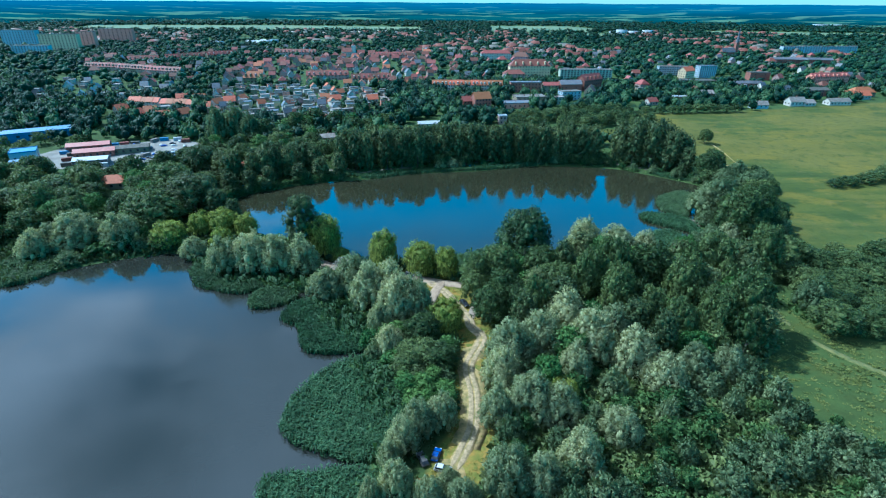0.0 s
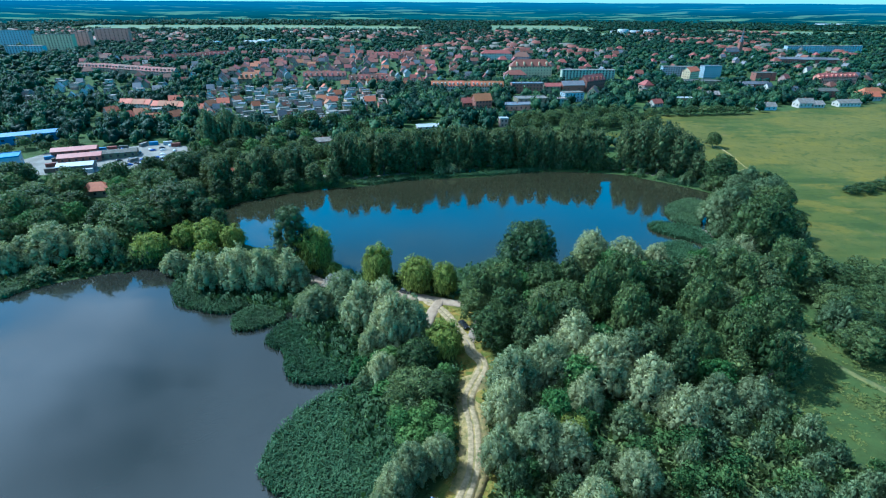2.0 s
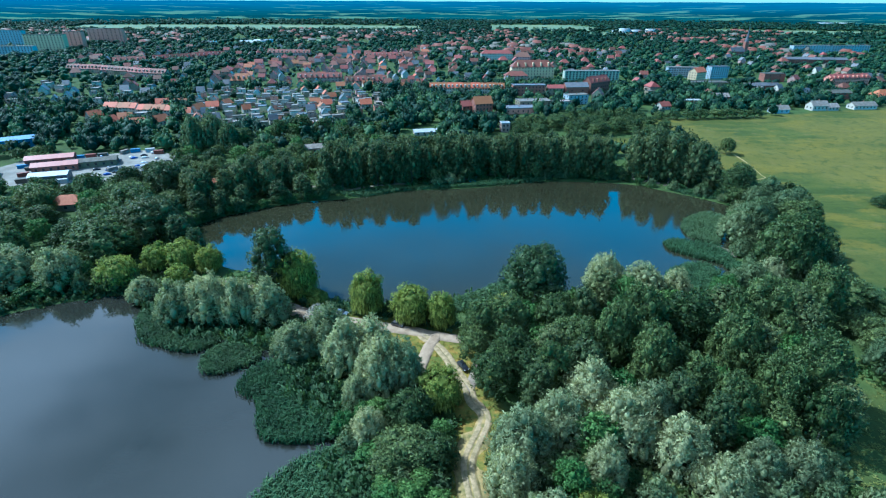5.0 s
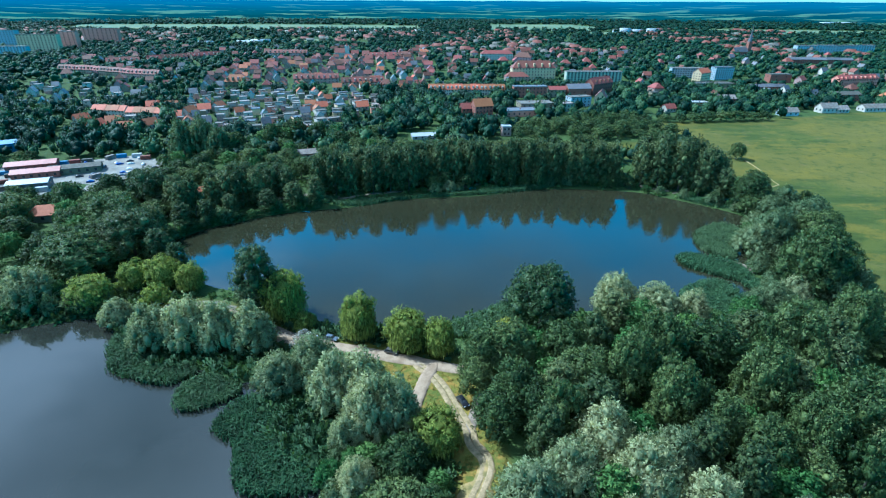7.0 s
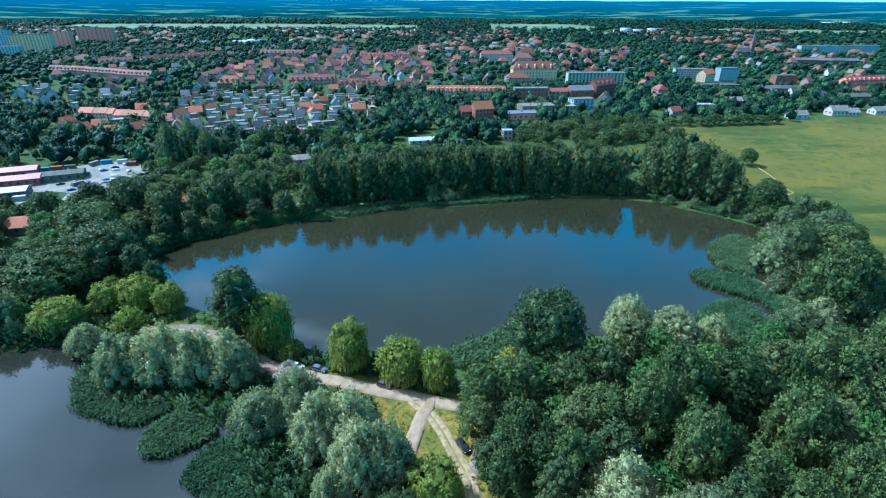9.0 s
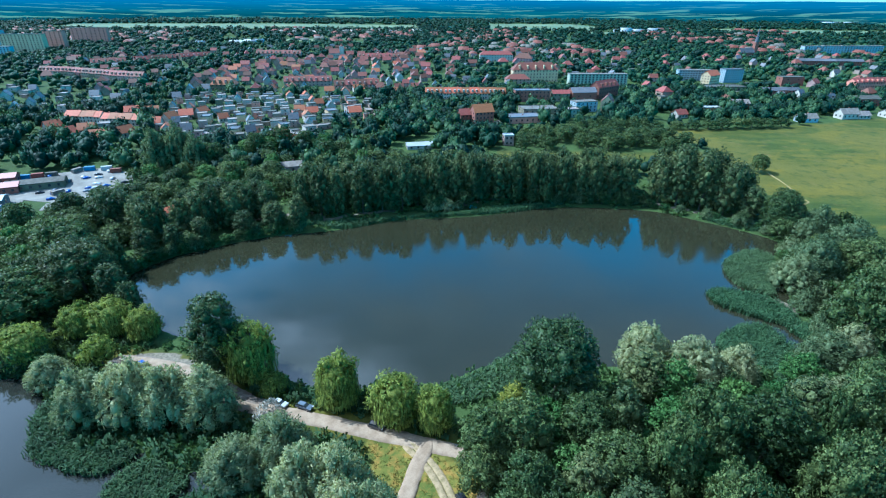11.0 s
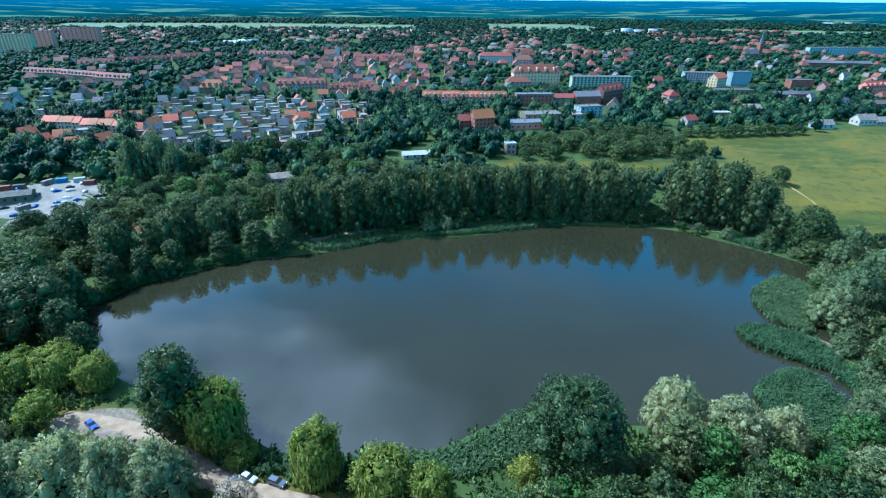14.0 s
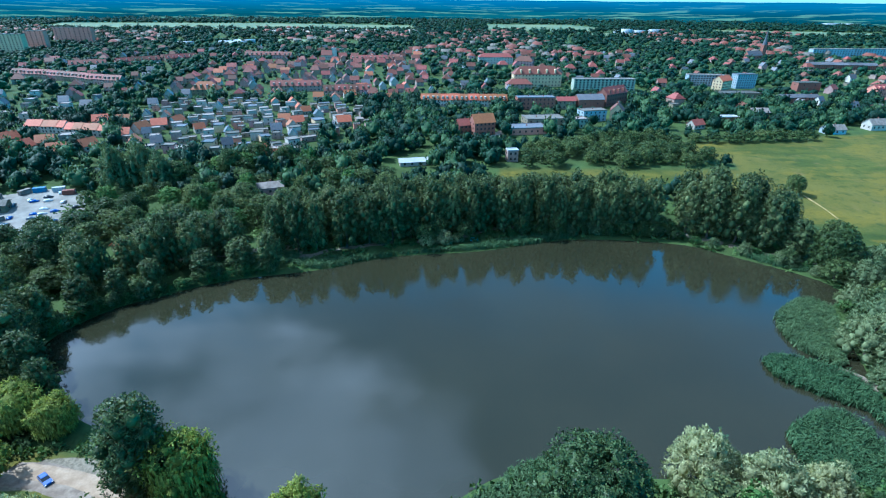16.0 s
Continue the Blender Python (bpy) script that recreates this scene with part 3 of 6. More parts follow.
def lobes_plume(rng, h, r, n):
    """Silver willow: upswept rounded plumes from a wide base, tallest in the middle."""
    out = [(0, 0, h * 0.42, r * 0.72, r * 0.72, h * 0.34)]
    for i in range(n):
        a, f = i * 2.399 + rng.random() * 0.8, math.sqrt((i + 0.5) / n)
        x, y = r * 0.80 * f * math.cos(a), r * 0.80 * f * math.sin(a)
        top = h * (1.0 - 0.52 * f ** 1.7) * (0.86 + 0.22 * rng.random())
        s = r * (0.13 + 0.13 * rng.random())
        out.append((x, y, top - s * 2.0, s, s, s * (1.7 + 0.7 * rng.random())))
    # leafy skirt down to the ground
    for i in range(9):
        a = i * 0.698 + rng.random() * 0.4
        out.append((r * 0.74 * math.cos(a), r * 0.74 * math.sin(a), h * 0.2, r * 0.24, r * 0.24, h * 0.2))
    return out


def lobes_column(rng, h, r, n):
    """Tall crown on a short trunk: an upright middle mass and many small heads up its sides."""
    out = [(0, 0, h * 0.52, r * 0.60, r * 0.60, h * 0.40)]
    for i in range(n):
        f = (i + 0.5) / n
        a = i * 2.399 + rng.random() * 0.8
        ring = r * 0.70 * math.sin(math.pi * min(0.95, 0.18 + f * 0.80)) ** 0.55 * (0.80 + 0.32 * rng.random())
        s = r * (0.20 + 0.17 * rng.random())
        out.append((ring * math.cos(a), ring * math.sin(a), h * (0.12 + 0.82 * f) - s * 0.2, s, s, s * (1.1 + 0.6 * rng.random())))
    return out


KINDS = {
    # name: (leaf material, height, radius, lobe builder, lobes, cards, card size, hang, label, category, trunk radius)
    "silver_willow": (LEAF_SILVER, 14, 7, lobes_plume, 36, 7600, 0.34, -0.85, "grey-green silver willow with billowing plumed crown", "tree", 0.45),
    "weeping_willow": (LEAF_WEEP, 13, 6, lobes_round, 14, 3600, 0.34, 1.3, "yellow-green weeping willow with hanging branches", "tree", 0.45),
    "broadleaf_tree": (LEAF_DARK, 17, 8, lobes_round, 40, 9000, 0.38, 0, "dark green broadleaf tree with dense rounded crown", "tree", 0.4),
    "poplar": (LEAF_POPLAR, 26, 7, lobes_column, 44, 12000, 0.33, 0, "tall dark poplar with upright leafy crown", "tree", 0.5),
    "oak": (LEAF_POPLAR, 26, 11, lobes_round, 60, 17000, 0.36, 0, "large dark oak with broad dense crown", "tree", 0.6),
    "young_ash": (LEAF_WEEP, 10, 5, lobes_round, 14, 2400, 0.36, 0, "bright yellow-green young ash with loose crown", "tree", 0.2),
    "bare_shrub": (LEAF_BARE, 6, 4, lobes_plume, 16, 1500, 0.26, -1.6, "nearly bare grey shrub with thin dry twigs", "shrub", 0.14),
    "bank_tree": (LEAF_BELT, 24, 7, lobes_column, 38, 4200, 0.46, 0, "tall deciduous tree in the belt along the far bank", "tree", 0.45),
    "shrub": (LEAF_SHRUB, 6, 4, lobes_round, 10, 900, 0.44, 0, "bright green bushy shrub in the thicket", "shrub", 0.15),
    "sage_willow": (LEAF_SAGE, 14, 7, lobes_plume, 30, 6000, 0.36, -0.85, "sage-green willow with soft rounded crown", "tree", 0.4),
    "willow_scrub": (LEAF_SAGE, 8, 4, lobes_plume, 16, 1500, 0.40, -0.8, "grey-green willow scrub with soft bushy crown", "shrub", 0.2),
    "maple": (LEAF_MAPLE, 15, 6.5, lobes_round, 24, 3400, 0.42, 0, "mid-green maple with loose rounded crown", "tree", 0.3),
    "wood_tree": (LEAF_DARK, 16, 7, lobes_round, 24, 3300, 0.42, 0, "dark green tree in the wood by the ponds", "tree", 0.35),
}
PROTO, VARIANTS, used = {}, 4, {}


def make_tree(kind, variant):
    leaf, h, r, lobe_fn, nl, cards, size, hang, label, cat, tr = KINDS[kind]
    rng = np.random.default_rng(sum(map(ord, kind)) * 10 + variant)
    root = tagged(new(kind), label, cat)
    lobes = lobe_fn(rng, h, r, nl)
    if hang > 0:
        lobes = [(x, y, z * 0.92 + 0.6, a, b, c) for x, y, z, a, b, c in lobes]
    part("trunk", trunk_bm(rng, h, tr, 18 if kind == "bare_shrub" else 5, 1.3 if kind == "bare_shrub" else 0.5), BARK, root)
    v1, f1, n1 = crown_cards(rng, lobes, cards, size, hang, 0.58 if leaf in (LEAF_POPLAR, LEAF_BELT, LEAF_DARK) else 0.68, 0.30 if hang else 0.45)
    if hang > 0:
        # strands fall from the outer crown towards the ground
        m = cards
        a, rr = rng.random(m) * 6.283, r * (0.55 + 0.42 * rng.random(m))
        a = np.round(a * 5.5) / 5.5 + 0.06 * rng.standard_normal(m)
        z = h * (0.18 + 0.52 * rng.random(m))
        rr *= 1.0 - 0.25 * (z / h)
        p = np.stack([rr * np.cos(a), rr * np.sin(a), z], 1)
        u = np.stack([-np.sin(a), np.cos(a), 0 * a], 1) * (0.14 + 0.1 * rng.random(m))[:, None]
        w = np.stack([0.1 * np.cos(a), 0.1 * np.sin(a), 0 * a - 1], 1) * (0.9 + 0.9 * rng.random(m))[:, None]
        vs = np.stack([p + u, p - u, p + w], 1).reshape(-1, 3)
        ns = np.stack([np.cos(a), np.sin(a), 0 * a + 0.35], 1) + 0.3 * rng.standard_normal((m, 3))
        f1 = np.vstack([f1, np.arange(3 * m).reshape(-1, 3) + len(v1)])
        v1, n1 = np.vstack([v1, vs]), np.vstack([n1, np.repeat(ns / np.linalg.norm(ns, axis=1, keepdims=True), 3, 0)])
    v2, f2, n2 = core_faces(rng, lobes, 0.05 if kind == "bare_shrub" else 0.62 if lobe_fn is lobes_plume else 0.56, *((6, 3) if cards < 4000 else (7, 4)))
    mesh_object("crown", np.vstack([v1, v2]), np.vstack([f1, f2 + len(v1)]), leaf, root, False, np.vstack([n1, n2]))
    return root


def plant(kind, x, y, h, r, rng, group=""):
    k = (kind, int(rng.integers(VARIANTS)))
    _, h0, r0 = KINDS[kind][:3]
    m = Matrix.Translation((x, y, ground_z(x, y) + 0.2)) @ Matrix.Rotation(rng.random() * 6.283, 4, "Z") @ Matrix.Diagonal((r / r0, r / r0, h / h0, 1))
    if k not in PROTO:
        ob = PROTO[k] = make_tree(*k)
        ob.matrix_basis = m
    else:
        ob = PROTO[k].copy()
        scene.collection.objects.link(ob)
        for c in PROTO[k].children:
            d = c.copy()
            scene.collection.objects.link(d)
            d.parent = ob
        ob.matrix_basis = m
    if group:
        ob["group"] = group
    planted.append((x, y, r))
    return ob


planted = []
# places kept open round the shore pavilion and the kiosk
planted += [(-90, 392, 8), (-88, 380, 9), (-318, 397, 18), (-284, 338, 11), (-276, 326, 10), (-195, 288, 12), (-188, 276, 10), (-181, 265, 9), (-174, 255, 8), (-134, 324, 9), (-128, 313, 7), (-123, 303, 6)]
SILVER_WEST = [(-174.1, 195.4, 10, 6.0), (-170.9, 202.9, 10, 6.8), (-162.8, 206.5, 13, 10.0), (-142.9, 206.8, 13, 7.8), (-107.5, 197.4, 7, 5.0)]
SILVER_BANK = [(-88.5, 184.2, 13, 6.8), (-77.5, 185.5, 15, 7.6), (-67.5, 184.5, 14.5, 6.8), (-56.8, 183.8, 13.4, 6.8), (-43.5, 165.5, 10.0, 6.6), (-33.9, 169.0, 13, 7.0), (-26.0, 158.0, 15, 6.9), (-18.8, 157.0, 16, 7.2), (-15.5, 148.5, 15, 6.8), (-9.5, 149.0, 15, 6.0), (-16.4, 130.5, 9, 4.4), (-21.1, 143.8, 9, 3.8)]
SILVER_SOUTH = [(-0.3, 99.9, 11, 4.8), (-6.0, 97.3, 11, 5.1), (-9.6, 92.2, 10, 4.8), (-12.2, 87.2, 8, 3.3), (-10.1, 78.6, 11, 4.3), (-15.4, 75.9, 9, 3.0), (-2.6, 76.0, 9, 4.3), (4.7, 75.3, 9, 4.8), (1.6, 80.8, 6.5, 3.0)]
SILVER_EAST = [(39.7, 139.1, 15, 8.2), (46.4, 129.8, 15, 7.8), (30.9, 130.5, 14, 7.0), (20.6, 124.6, 14, 7.6), (17.2, 115.5, 12, 5.6), (57.3, 123.0, 13, 6.7), (53.7, 133.8, 14, 6.2), (38.9, 119.0, 11, 4.9), (23.5, 104.0, 12, 6.7), (14.2, 100.4, 11, 4.4), (30.6, 102.2, 10, 5.9), (63.3, 114.2, 11, 5.6), (73.5, 119.3, 11, 4.9), (83.9, 120.2, 10, 5.0), (14.8, 80.5, 12, 5.6), (22.4, 80.0, 10, 5.0), (32.5, 85.9, 11, 5.2), (45.0, 96.0, 9, 5.0)]
SILVER_POND = [(61.9, 203.4, 17, 8.1), (73.6, 197.2, 16, 9.6), (86.3, 197.7, 13, 6.6), (103.0, 189.0, 10, 6.5), (112.5, 190.0, 10, 5.0), (129.0, 211.0, 11, 7.0)]
SILVER_SHORE = [(136.5, 251.0, 15, 9.5), (147.0, 258.5, 17, 10.5), (157.0, 268.0, 15, 9.0), (176.0, 280.0, 15, 10.0), (188.0, 289.0, 13, 8.0), (166.0, 292.0, 12, 8.0), (130.8, 236.5, 7, 4.6), (120.0, 207.5, 11, 7.5), (112.0, 204.0, 10, 6.0), (149.0, 312.0, 7, 5.5), (181.0, 304.0, 14, 8.5)]
DARK_SHORE = [(136.0, 216.5, 26, 10.5), (147.0, 224.0, 23, 9.5), (155.0, 236.0, 19, 8.5), (164.0, 306.0, 18, 9.5), (172.0, 318.0, 17, 8.0), (124.0, 194.5, 10, 7.0), (169.0, 262.0, 15, 8.5), (179.0, 268.0, 13, 7.0)]
WEEPING = [(-122.0, 207.5, 13, 8.2), (-114.5, 221.5, 11.5, 6.2), (-104.3, 222.5, 13, 7.4), (-93.0, 220.5, 11, 6.0), (-51.3, 200.6, 20, 8.0), (-43.5, 194.5, 6, 4.6), (-24.8, 190.0, 16.5, 6.6), (-8.8, 184.4, 14.5, 7.2), (1.5, 181.4, 13.5, 5.4), (1.3, 144.6, 12, 6.6), (33.5, 108.3, 9, 4.6)]
POPLAR = [(-60.8, 202.0, 26.5, 7.9)]
OAK = [(33.8, 191.8, 25.0, 11.2), (-128.5, 247.0, 21.5, 12.5), (-149.0, 303.0, 21, 10.5)]
YOUNG = [(-98.5, 206.0, 9.5, 5.6), (22.0, 186.5, 9, 4.0)]
BARE = [(-41.0, 182.6, 7.5, 4.6)]
DARK_BANK = [(-6.4, 136.3, 10, 6.2), (14.2, 170.6, 15, 7.1), (21.7, 171.0, 18, 7.5), (11.7, 162.0, 12, 5.2), (16.8, 149.4, 13, 6.8), (21.4, 157.1, 15, 7.0), (38.2, 173.5, 16, 7.6), (41.3, 161.4, 15, 8.2), (26.7, 151.4, 13, 6.9), (-7.3, 124.8, 8, 7.7), (-0.5, 123.5, 8, 5.9), (-10.5, 121.5, 7, 5.0)]
DARK_WEST = [(-194.8, 219.0, 12, 8.4), (-141.0, 229.9, 17, 13.6), (-220.0, 247.4, 13, 11.7), (-210.0, 256.3, 14, 13.5), (-196.4, 250.3, 12, 9.0), (-146.3, 266.1, 20, 12.3), (-160.9, 250.7, 12, 7.5)]
DARK_EAST = [(77.8, 169.5, 18, 11.7), (62.6, 168.1, 17, 9.5), (84.3, 154.8, 18, 8.9), (103.1, 173.2, 17, 10.8), (100.7, 144.0, 16, 10.3), (89.3, 139.7, 15, 8.3), (75.1, 136.3, 15, 7.2), (129.0, 184.5, 16, 9.1), (68.4, 142.8, 15, 7.5), (59.0, 148.9, 16, 7.7), (52.3, 160.5, 16, 8.2)]
RIGHT_HEDGE = [(131.5, 143.6, 11.0, 7.6), (139.2, 176.5, 8.5, 6.5), (137.8, 164.5, 9.5, 6.8), (146.5, 143.5, 9.0, 7.5), (156.2, 189.0, 8.0, 7.0), (167.2, 186.8, 9.0, 7.5), (146.5, 193.6, 12, 8.5), (183.8, 192.9, 11, 8.0), (159.5, 141.0, 10, 7.5),
               (145.0, 172.0, 8.0, 6.5), (151.5, 165.0, 6.5, 6.5), (159.0, 173.5, 7.5, 7.0), (169.0, 176.0, 8.0, 7.0), (161.0, 161.0, 6.5, 6.5),
               (143.5, 157.0, 7.0, 6.5), (153.0, 152.0, 7.5, 7.0), (171.0, 163.0, 7.5, 7.0), (165.0, 151.5, 8.0, 7.0), (178.0, 181.0, 9.0, 7.5)]
SILVER_GLADE = [(133.0, 157.5, 13.0, 6.6)]

rng = np.random.default_rng(7)
for rows, kind, group in ((SILVER_WEST, "silver_willow", "willows on the west shore"), (SILVER_BANK, "silver_willow", "willows on the bank between the ponds"),
                          (SILVER_SOUTH, "silver_willow", "willows by the dirt track"), (SILVER_EAST, "silver_willow", "willows east of the track"),
                          (SILVER_POND, "silver_willow", "willows on the lake's south shore"), (SILVER_SHORE, "sage_willow", "willows on the east shore"),
                          (DARK_SHORE, "broadleaf_tree", "dark trees on the east shore"), (WEEPING, "weeping_willow", "weeping willows"), (POPLAR, "poplar", ""), (OAK, "oak", "large dark oaks"), (YOUNG, "young_ash", "young ashes"), (BARE, "bare_shrub", ""), (DARK_BANK, "broadleaf_tree", "trees by the fork"),
                          (DARK_WEST, "broadleaf_tree", "trees west of the ponds"), (DARK_EAST, "broadleaf_tree", "trees of the east wood"),
                          (RIGHT_HEDGE, "broadleaf_tree", "trees beyond the glade"), (SILVER_GLADE, "sage_willow", "trees beyond the glade")):
    for x, y, h, r in rows:
        big = 1.18 if rows is SILVER_BANK else 1.25 if rows is SILVER_WEST else 1.15 if rows is SILVER_EAST else 1.0
        if rows is DARK_EAST:
            h, r = h * rng.uniform(1.08, 1.42), r * 0.80
        plant(kind, x, y, h * big, r * big, rng, group)


def scatter(loop, n, gap, rng, clear=1.0):
    """Random places inside a plan line, apart from one another, from trees already there and from water and tracks."""
    lo, hi = loop.min(0), loop.max(0)
    pts = lo + (hi - lo) * rng.random((n * 12, 2))
    ok = signed_distance(loop, pts[:, 0], pts[:, 1]) < 0
    ok &= pond_distance(pts[:, 0], pts[:, 1]) > clear
    for line, w in ((TRACK, 5.5), (TRACK_FORK, 4.5), (TRACK_SPUR, 3), (SHORE_PATH, 2.0)):
        ok &= line_distance(line, pts[:, 0], pts[:, 1]) > w
    ok &= signed_distance(VERGE, pts[:, 0], pts[:, 1]) > 1.5
    ok &= signed_distance(GLADE, pts[:, 0], pts[:, 1]) > -2.0 - 5.0 * (rng.random(len(pts)) < 0.12)
    out = []
    old = np.array(planted) if planted else np.zeros((0, 3))
    for q in pts[ok]:
        if len(out) >= n:
            break
        if out and min((q[0] - a) ** 2 + (q[1] - b) ** 2 for a, b in out) < gap * gap:
            continue
        if len(old) and ((np.hypot(old[:, 0] - q[0], old[:, 1] - q[1]) < old[:, 2] * 0.75 + gap * 0.25)).any():
            continue
        out.append((q[0], q[1]))
    return out


BELT = np.array([(-72, 322), (-40, 326), (-16, 334), (18, 341), (60, 344), (105, 340), (105, 372), (60, 384), (0, 386), (-40, 380), (-80, 362)], float)
BELT_EAST = np.array([(116, 338), (140, 324), (158, 314), (170, 335), (164, 354), (140, 372), (116, 370)], float)
BELT_WEST = np.array([(-72, 330), (-82, 316), (-112, 303), (-136, 282), (-152, 290), (-145, 320), (-100, 352), (-80, 352)], float)
WEST_TREES = np.array([(-130, 288), (-145, 322), (-172, 330), (-186, 300), (-178, 290), (-205, 288), (-250, 296), (-300, 292), (-280, 250), (-170, 262)], float)
WEST_WOOD = np.array([(-130, 262), (-125, 225), (-180, 215), (-260, 200), (-300, 260), (-280, 300), (-170, 290)], float)
EAST_WOOD = np.array([(16, 176), (60, 200), (112, 200), (128, 190), (118, 170), (106, 150), (100, 128), (70, 122), (30, 112), (16, 130)], float)
SCRUB = np.array([(84, 120), (104, 132), (112, 112), (140, 100), (150, 60), (100, 60), (90, 90)], float)
BANK_SCRUB = np.array([(-24, 146), (-8, 146), (4, 128), (2, 105), (-8, 104), (-12, 118), (-24, 130)], float)
THICKET = np.array([(18, 118), (60, 118), (95, 110), (100, 80), (130, 60), (110, 30), (10, 40), (16, 90)], float)
EAST_SHORE = np.array([(132, 218), (150, 262), (158, 300), (185, 320), (192, 300), (176, 255), (160, 220), (140, 205)], float)
BEYOND = np.array([(128, 186), (136, 160), (150, 140), (240, 130), (260, 190), (180, 205), (150, 204)], float)
BEHIND_BELT = np.array([(-178, 336), (-150, 322), (-108, 338), (-70, 352), (-20, 372), (-22, 412), (-60, 436), (-110, 436), (-172, 412)], float)
MEADOW_HEDGE = np.array([(56, 434), (182, 439), (188, 451), (172, 474), (180, 498), (130, 508), (60, 470)], float)
YARD_EDGE = np.array([(-335, 335), (-330, 400), (-262, 394), (-293, 356), (-266, 317), (-222, 316), (-206, 322), (-186, 326), (-174, 345), (-168, 330), (-205, 300), (-290, 298)], float)
NORTH_BANK = np.array([(-66, 318), (-30, 326), (20, 334), (64, 342), (110, 337), (110, 347), (60, 354), (18, 350), (-16, 341), (-40, 335), (-70, 334)], float)
EAST_FILL = np.array([(116, 200), (123, 222), (131, 240), (138, 256), (144, 272), (156, 284), (166, 270), (152, 238), (140, 212), (128, 196)], float)
SHORE_PLANTING = (
        (YARD_EDGE, 30, 7, "wood_tree", (6, 12), (3.5, 6), "trees round the works yard"),
        (NORTH_BANK, 34, 3.5, "shrub", (2, 5), (1.8, 3.2), "bushes on the far bank"), (NORTH_BANK, 16, 5, "wood_tree", (6, 12), (3.2, 5), "trees on the far bank"),
        (EAST_FILL, 26, 4.5, "willow_scrub", (4, 9), (3, 5), "scrub on the east shore"), (EAST_FILL, 18, 3.5, "shrub", (3, 7), (2.2, 4), "scrub on the east shore"),
)
WOOD_PLANTING = (
        (WEST_WOOD, 26, 12, "broadleaf_tree", (12, 18), (7, 10), "trees west of the ponds"),
        (EAST_SHORE, 18, 6.5, "wood_tree", (7, 13), (4, 6), "trees on the east shore"), (EAST_WOOD, 16, 7, "maple", (9, 14), (4, 6.5), "trees of the east wood"), (EAST_WOOD, 12, 8, "bank_tree", (15, 20), (4.5, 6.5), "trees of the east wood"),
        (BANK_SCRUB, 16, 4, "maple", (4, 7), (2.5, 4), "bushes between reeds and track"), (BANK_SCRUB, 14, 3.5, "willow_scrub", (4, 7), (2.2, 3.6), "bushes between reeds and track"),
        (WEST_WOOD, 12, 9, "maple", (11, 15), (5, 7.5), "trees west of the ponds"), (EAST_SHORE, 8, 7, "willow_scrub", (7, 12), (4, 6), "trees on the east shore"),
        (EAST_WOOD, 20, 8.0, "wood_tree", (7, 21), (3.6, 5.6), "trees of the east wood"),
        (BEHIND_BELT, 22, 13, "broadleaf_tree", (10, 16), (6.5, 9.5), "trees between belt and gardens"), (BEHIND_BELT, 45, 8.5, "wood_tree", (7, 12), (4.5, 7), "trees between belt and gardens"), (BEHIND_BELT, 14, 8, "maple", (9, 14), (4.5, 7), "trees between belt and gardens"),
        (MEADOW_HEDGE, 75, 7.0, "wood_tree", (6, 10.5), (4.2, 6.5), "trees along the pasture's edge"),
        (BEYOND, 9, 12, "wood_tree", (5, 9), (4, 6.5), "trees beyond the glade"),
        (WEST_TREES, 26, 11.5, "broadleaf_tree", (9, 14), (6.5, 9), "trees west of the ponds"),
)
SCRUB_PLANTING = (
        (THICKET, 60, 5, "willow_scrub", (6, 10), (3, 5), "willow scrub of the thicket"), (SCRUB, 34, 5, "willow_scrub", (4.5, 8), (2.5, 4), "willow scrub of the thicket"),
        (SCRUB, 30, 4, "shrub", (2.5, 5), (1.8, 3.2), "shrubs of the glade"),
        (THICKET, 60, 4.0, "shrub", (3, 7), (2.5, 4.8), "shrubs of the thicket"), (EAST_WOOD, 22, 4, "shrub", (3, 6), (2.2, 4), "shrubs of the thicket"),
)
for loop, n, gap, kind, hs, rs, group in SHORE_PLANTING + WOOD_PLANTING + SCRUB_PLANTING:
    for x, y in scatter(loop, n, gap, rng, 2.0):
        plant(kind, x, y, rng.uniform(*hs), rng.uniform(*rs), rng, group)


# the belt of tall trees behind the far bank, row by row
def belt_row(line, step, back, hs, rs, rng):
    line = smooth_loop(line, 10, False)
    along = np.r_[0, np.cumsum(np.linalg.norm(np.diff(line, axis=0), axis=1))]
    for d in np.arange(step * rng.random() * 0.5, along[-1], step):
        d = d + rng.normal(0, step * 0.14)
        x, y = np.interp(d, along, line[:, 0]), np.interp(d, along, line[:, 1])
        if math.hypot(x + back[0] + 129, y + back[1] - 312) < 10:
            continue
        plant("bank_tree", x + back[0] + rng.normal(0, 0.8), y + back[1] + rng.normal(0, 1.2), rng.uniform(*hs), rng.uniform(*rs), rng, "tree belt on the far bank")


rng = np.random.default_rng(29)
NORTH_FRONT = [(-66, 321), (-45, 325), (-16, 334), (18, 341), (60, 345), (106, 343)]
WEST_FRONT = [(-80, 316), (-87, 313), (-100, 306), (-112, 299), (-121, 292), (-132, 284)]
for back, step, hs, rs in (((0, 0), 8.6, (22, 27), (5.4, 6.8)), ((3, 12), 9.0, (22, 27), (5.6, 7.0)), ((-3, 24), 9.5, (18, 22), (5.4, 7.0))):
    belt_row(NORTH_FRONT, step, back, hs, rs, rng)
for back, step, hs, rs in (((0, 0), 7.6, (18, 22), (4.8, 6.2)), ((-5, 10), 8.5, (18, 22), (5.0, 6.8)), ((-9, 21), 9.5, (12, 16), (5.0, 6.6))):
    belt_row(WEST_FRONT, step, back, hs, rs, rng)
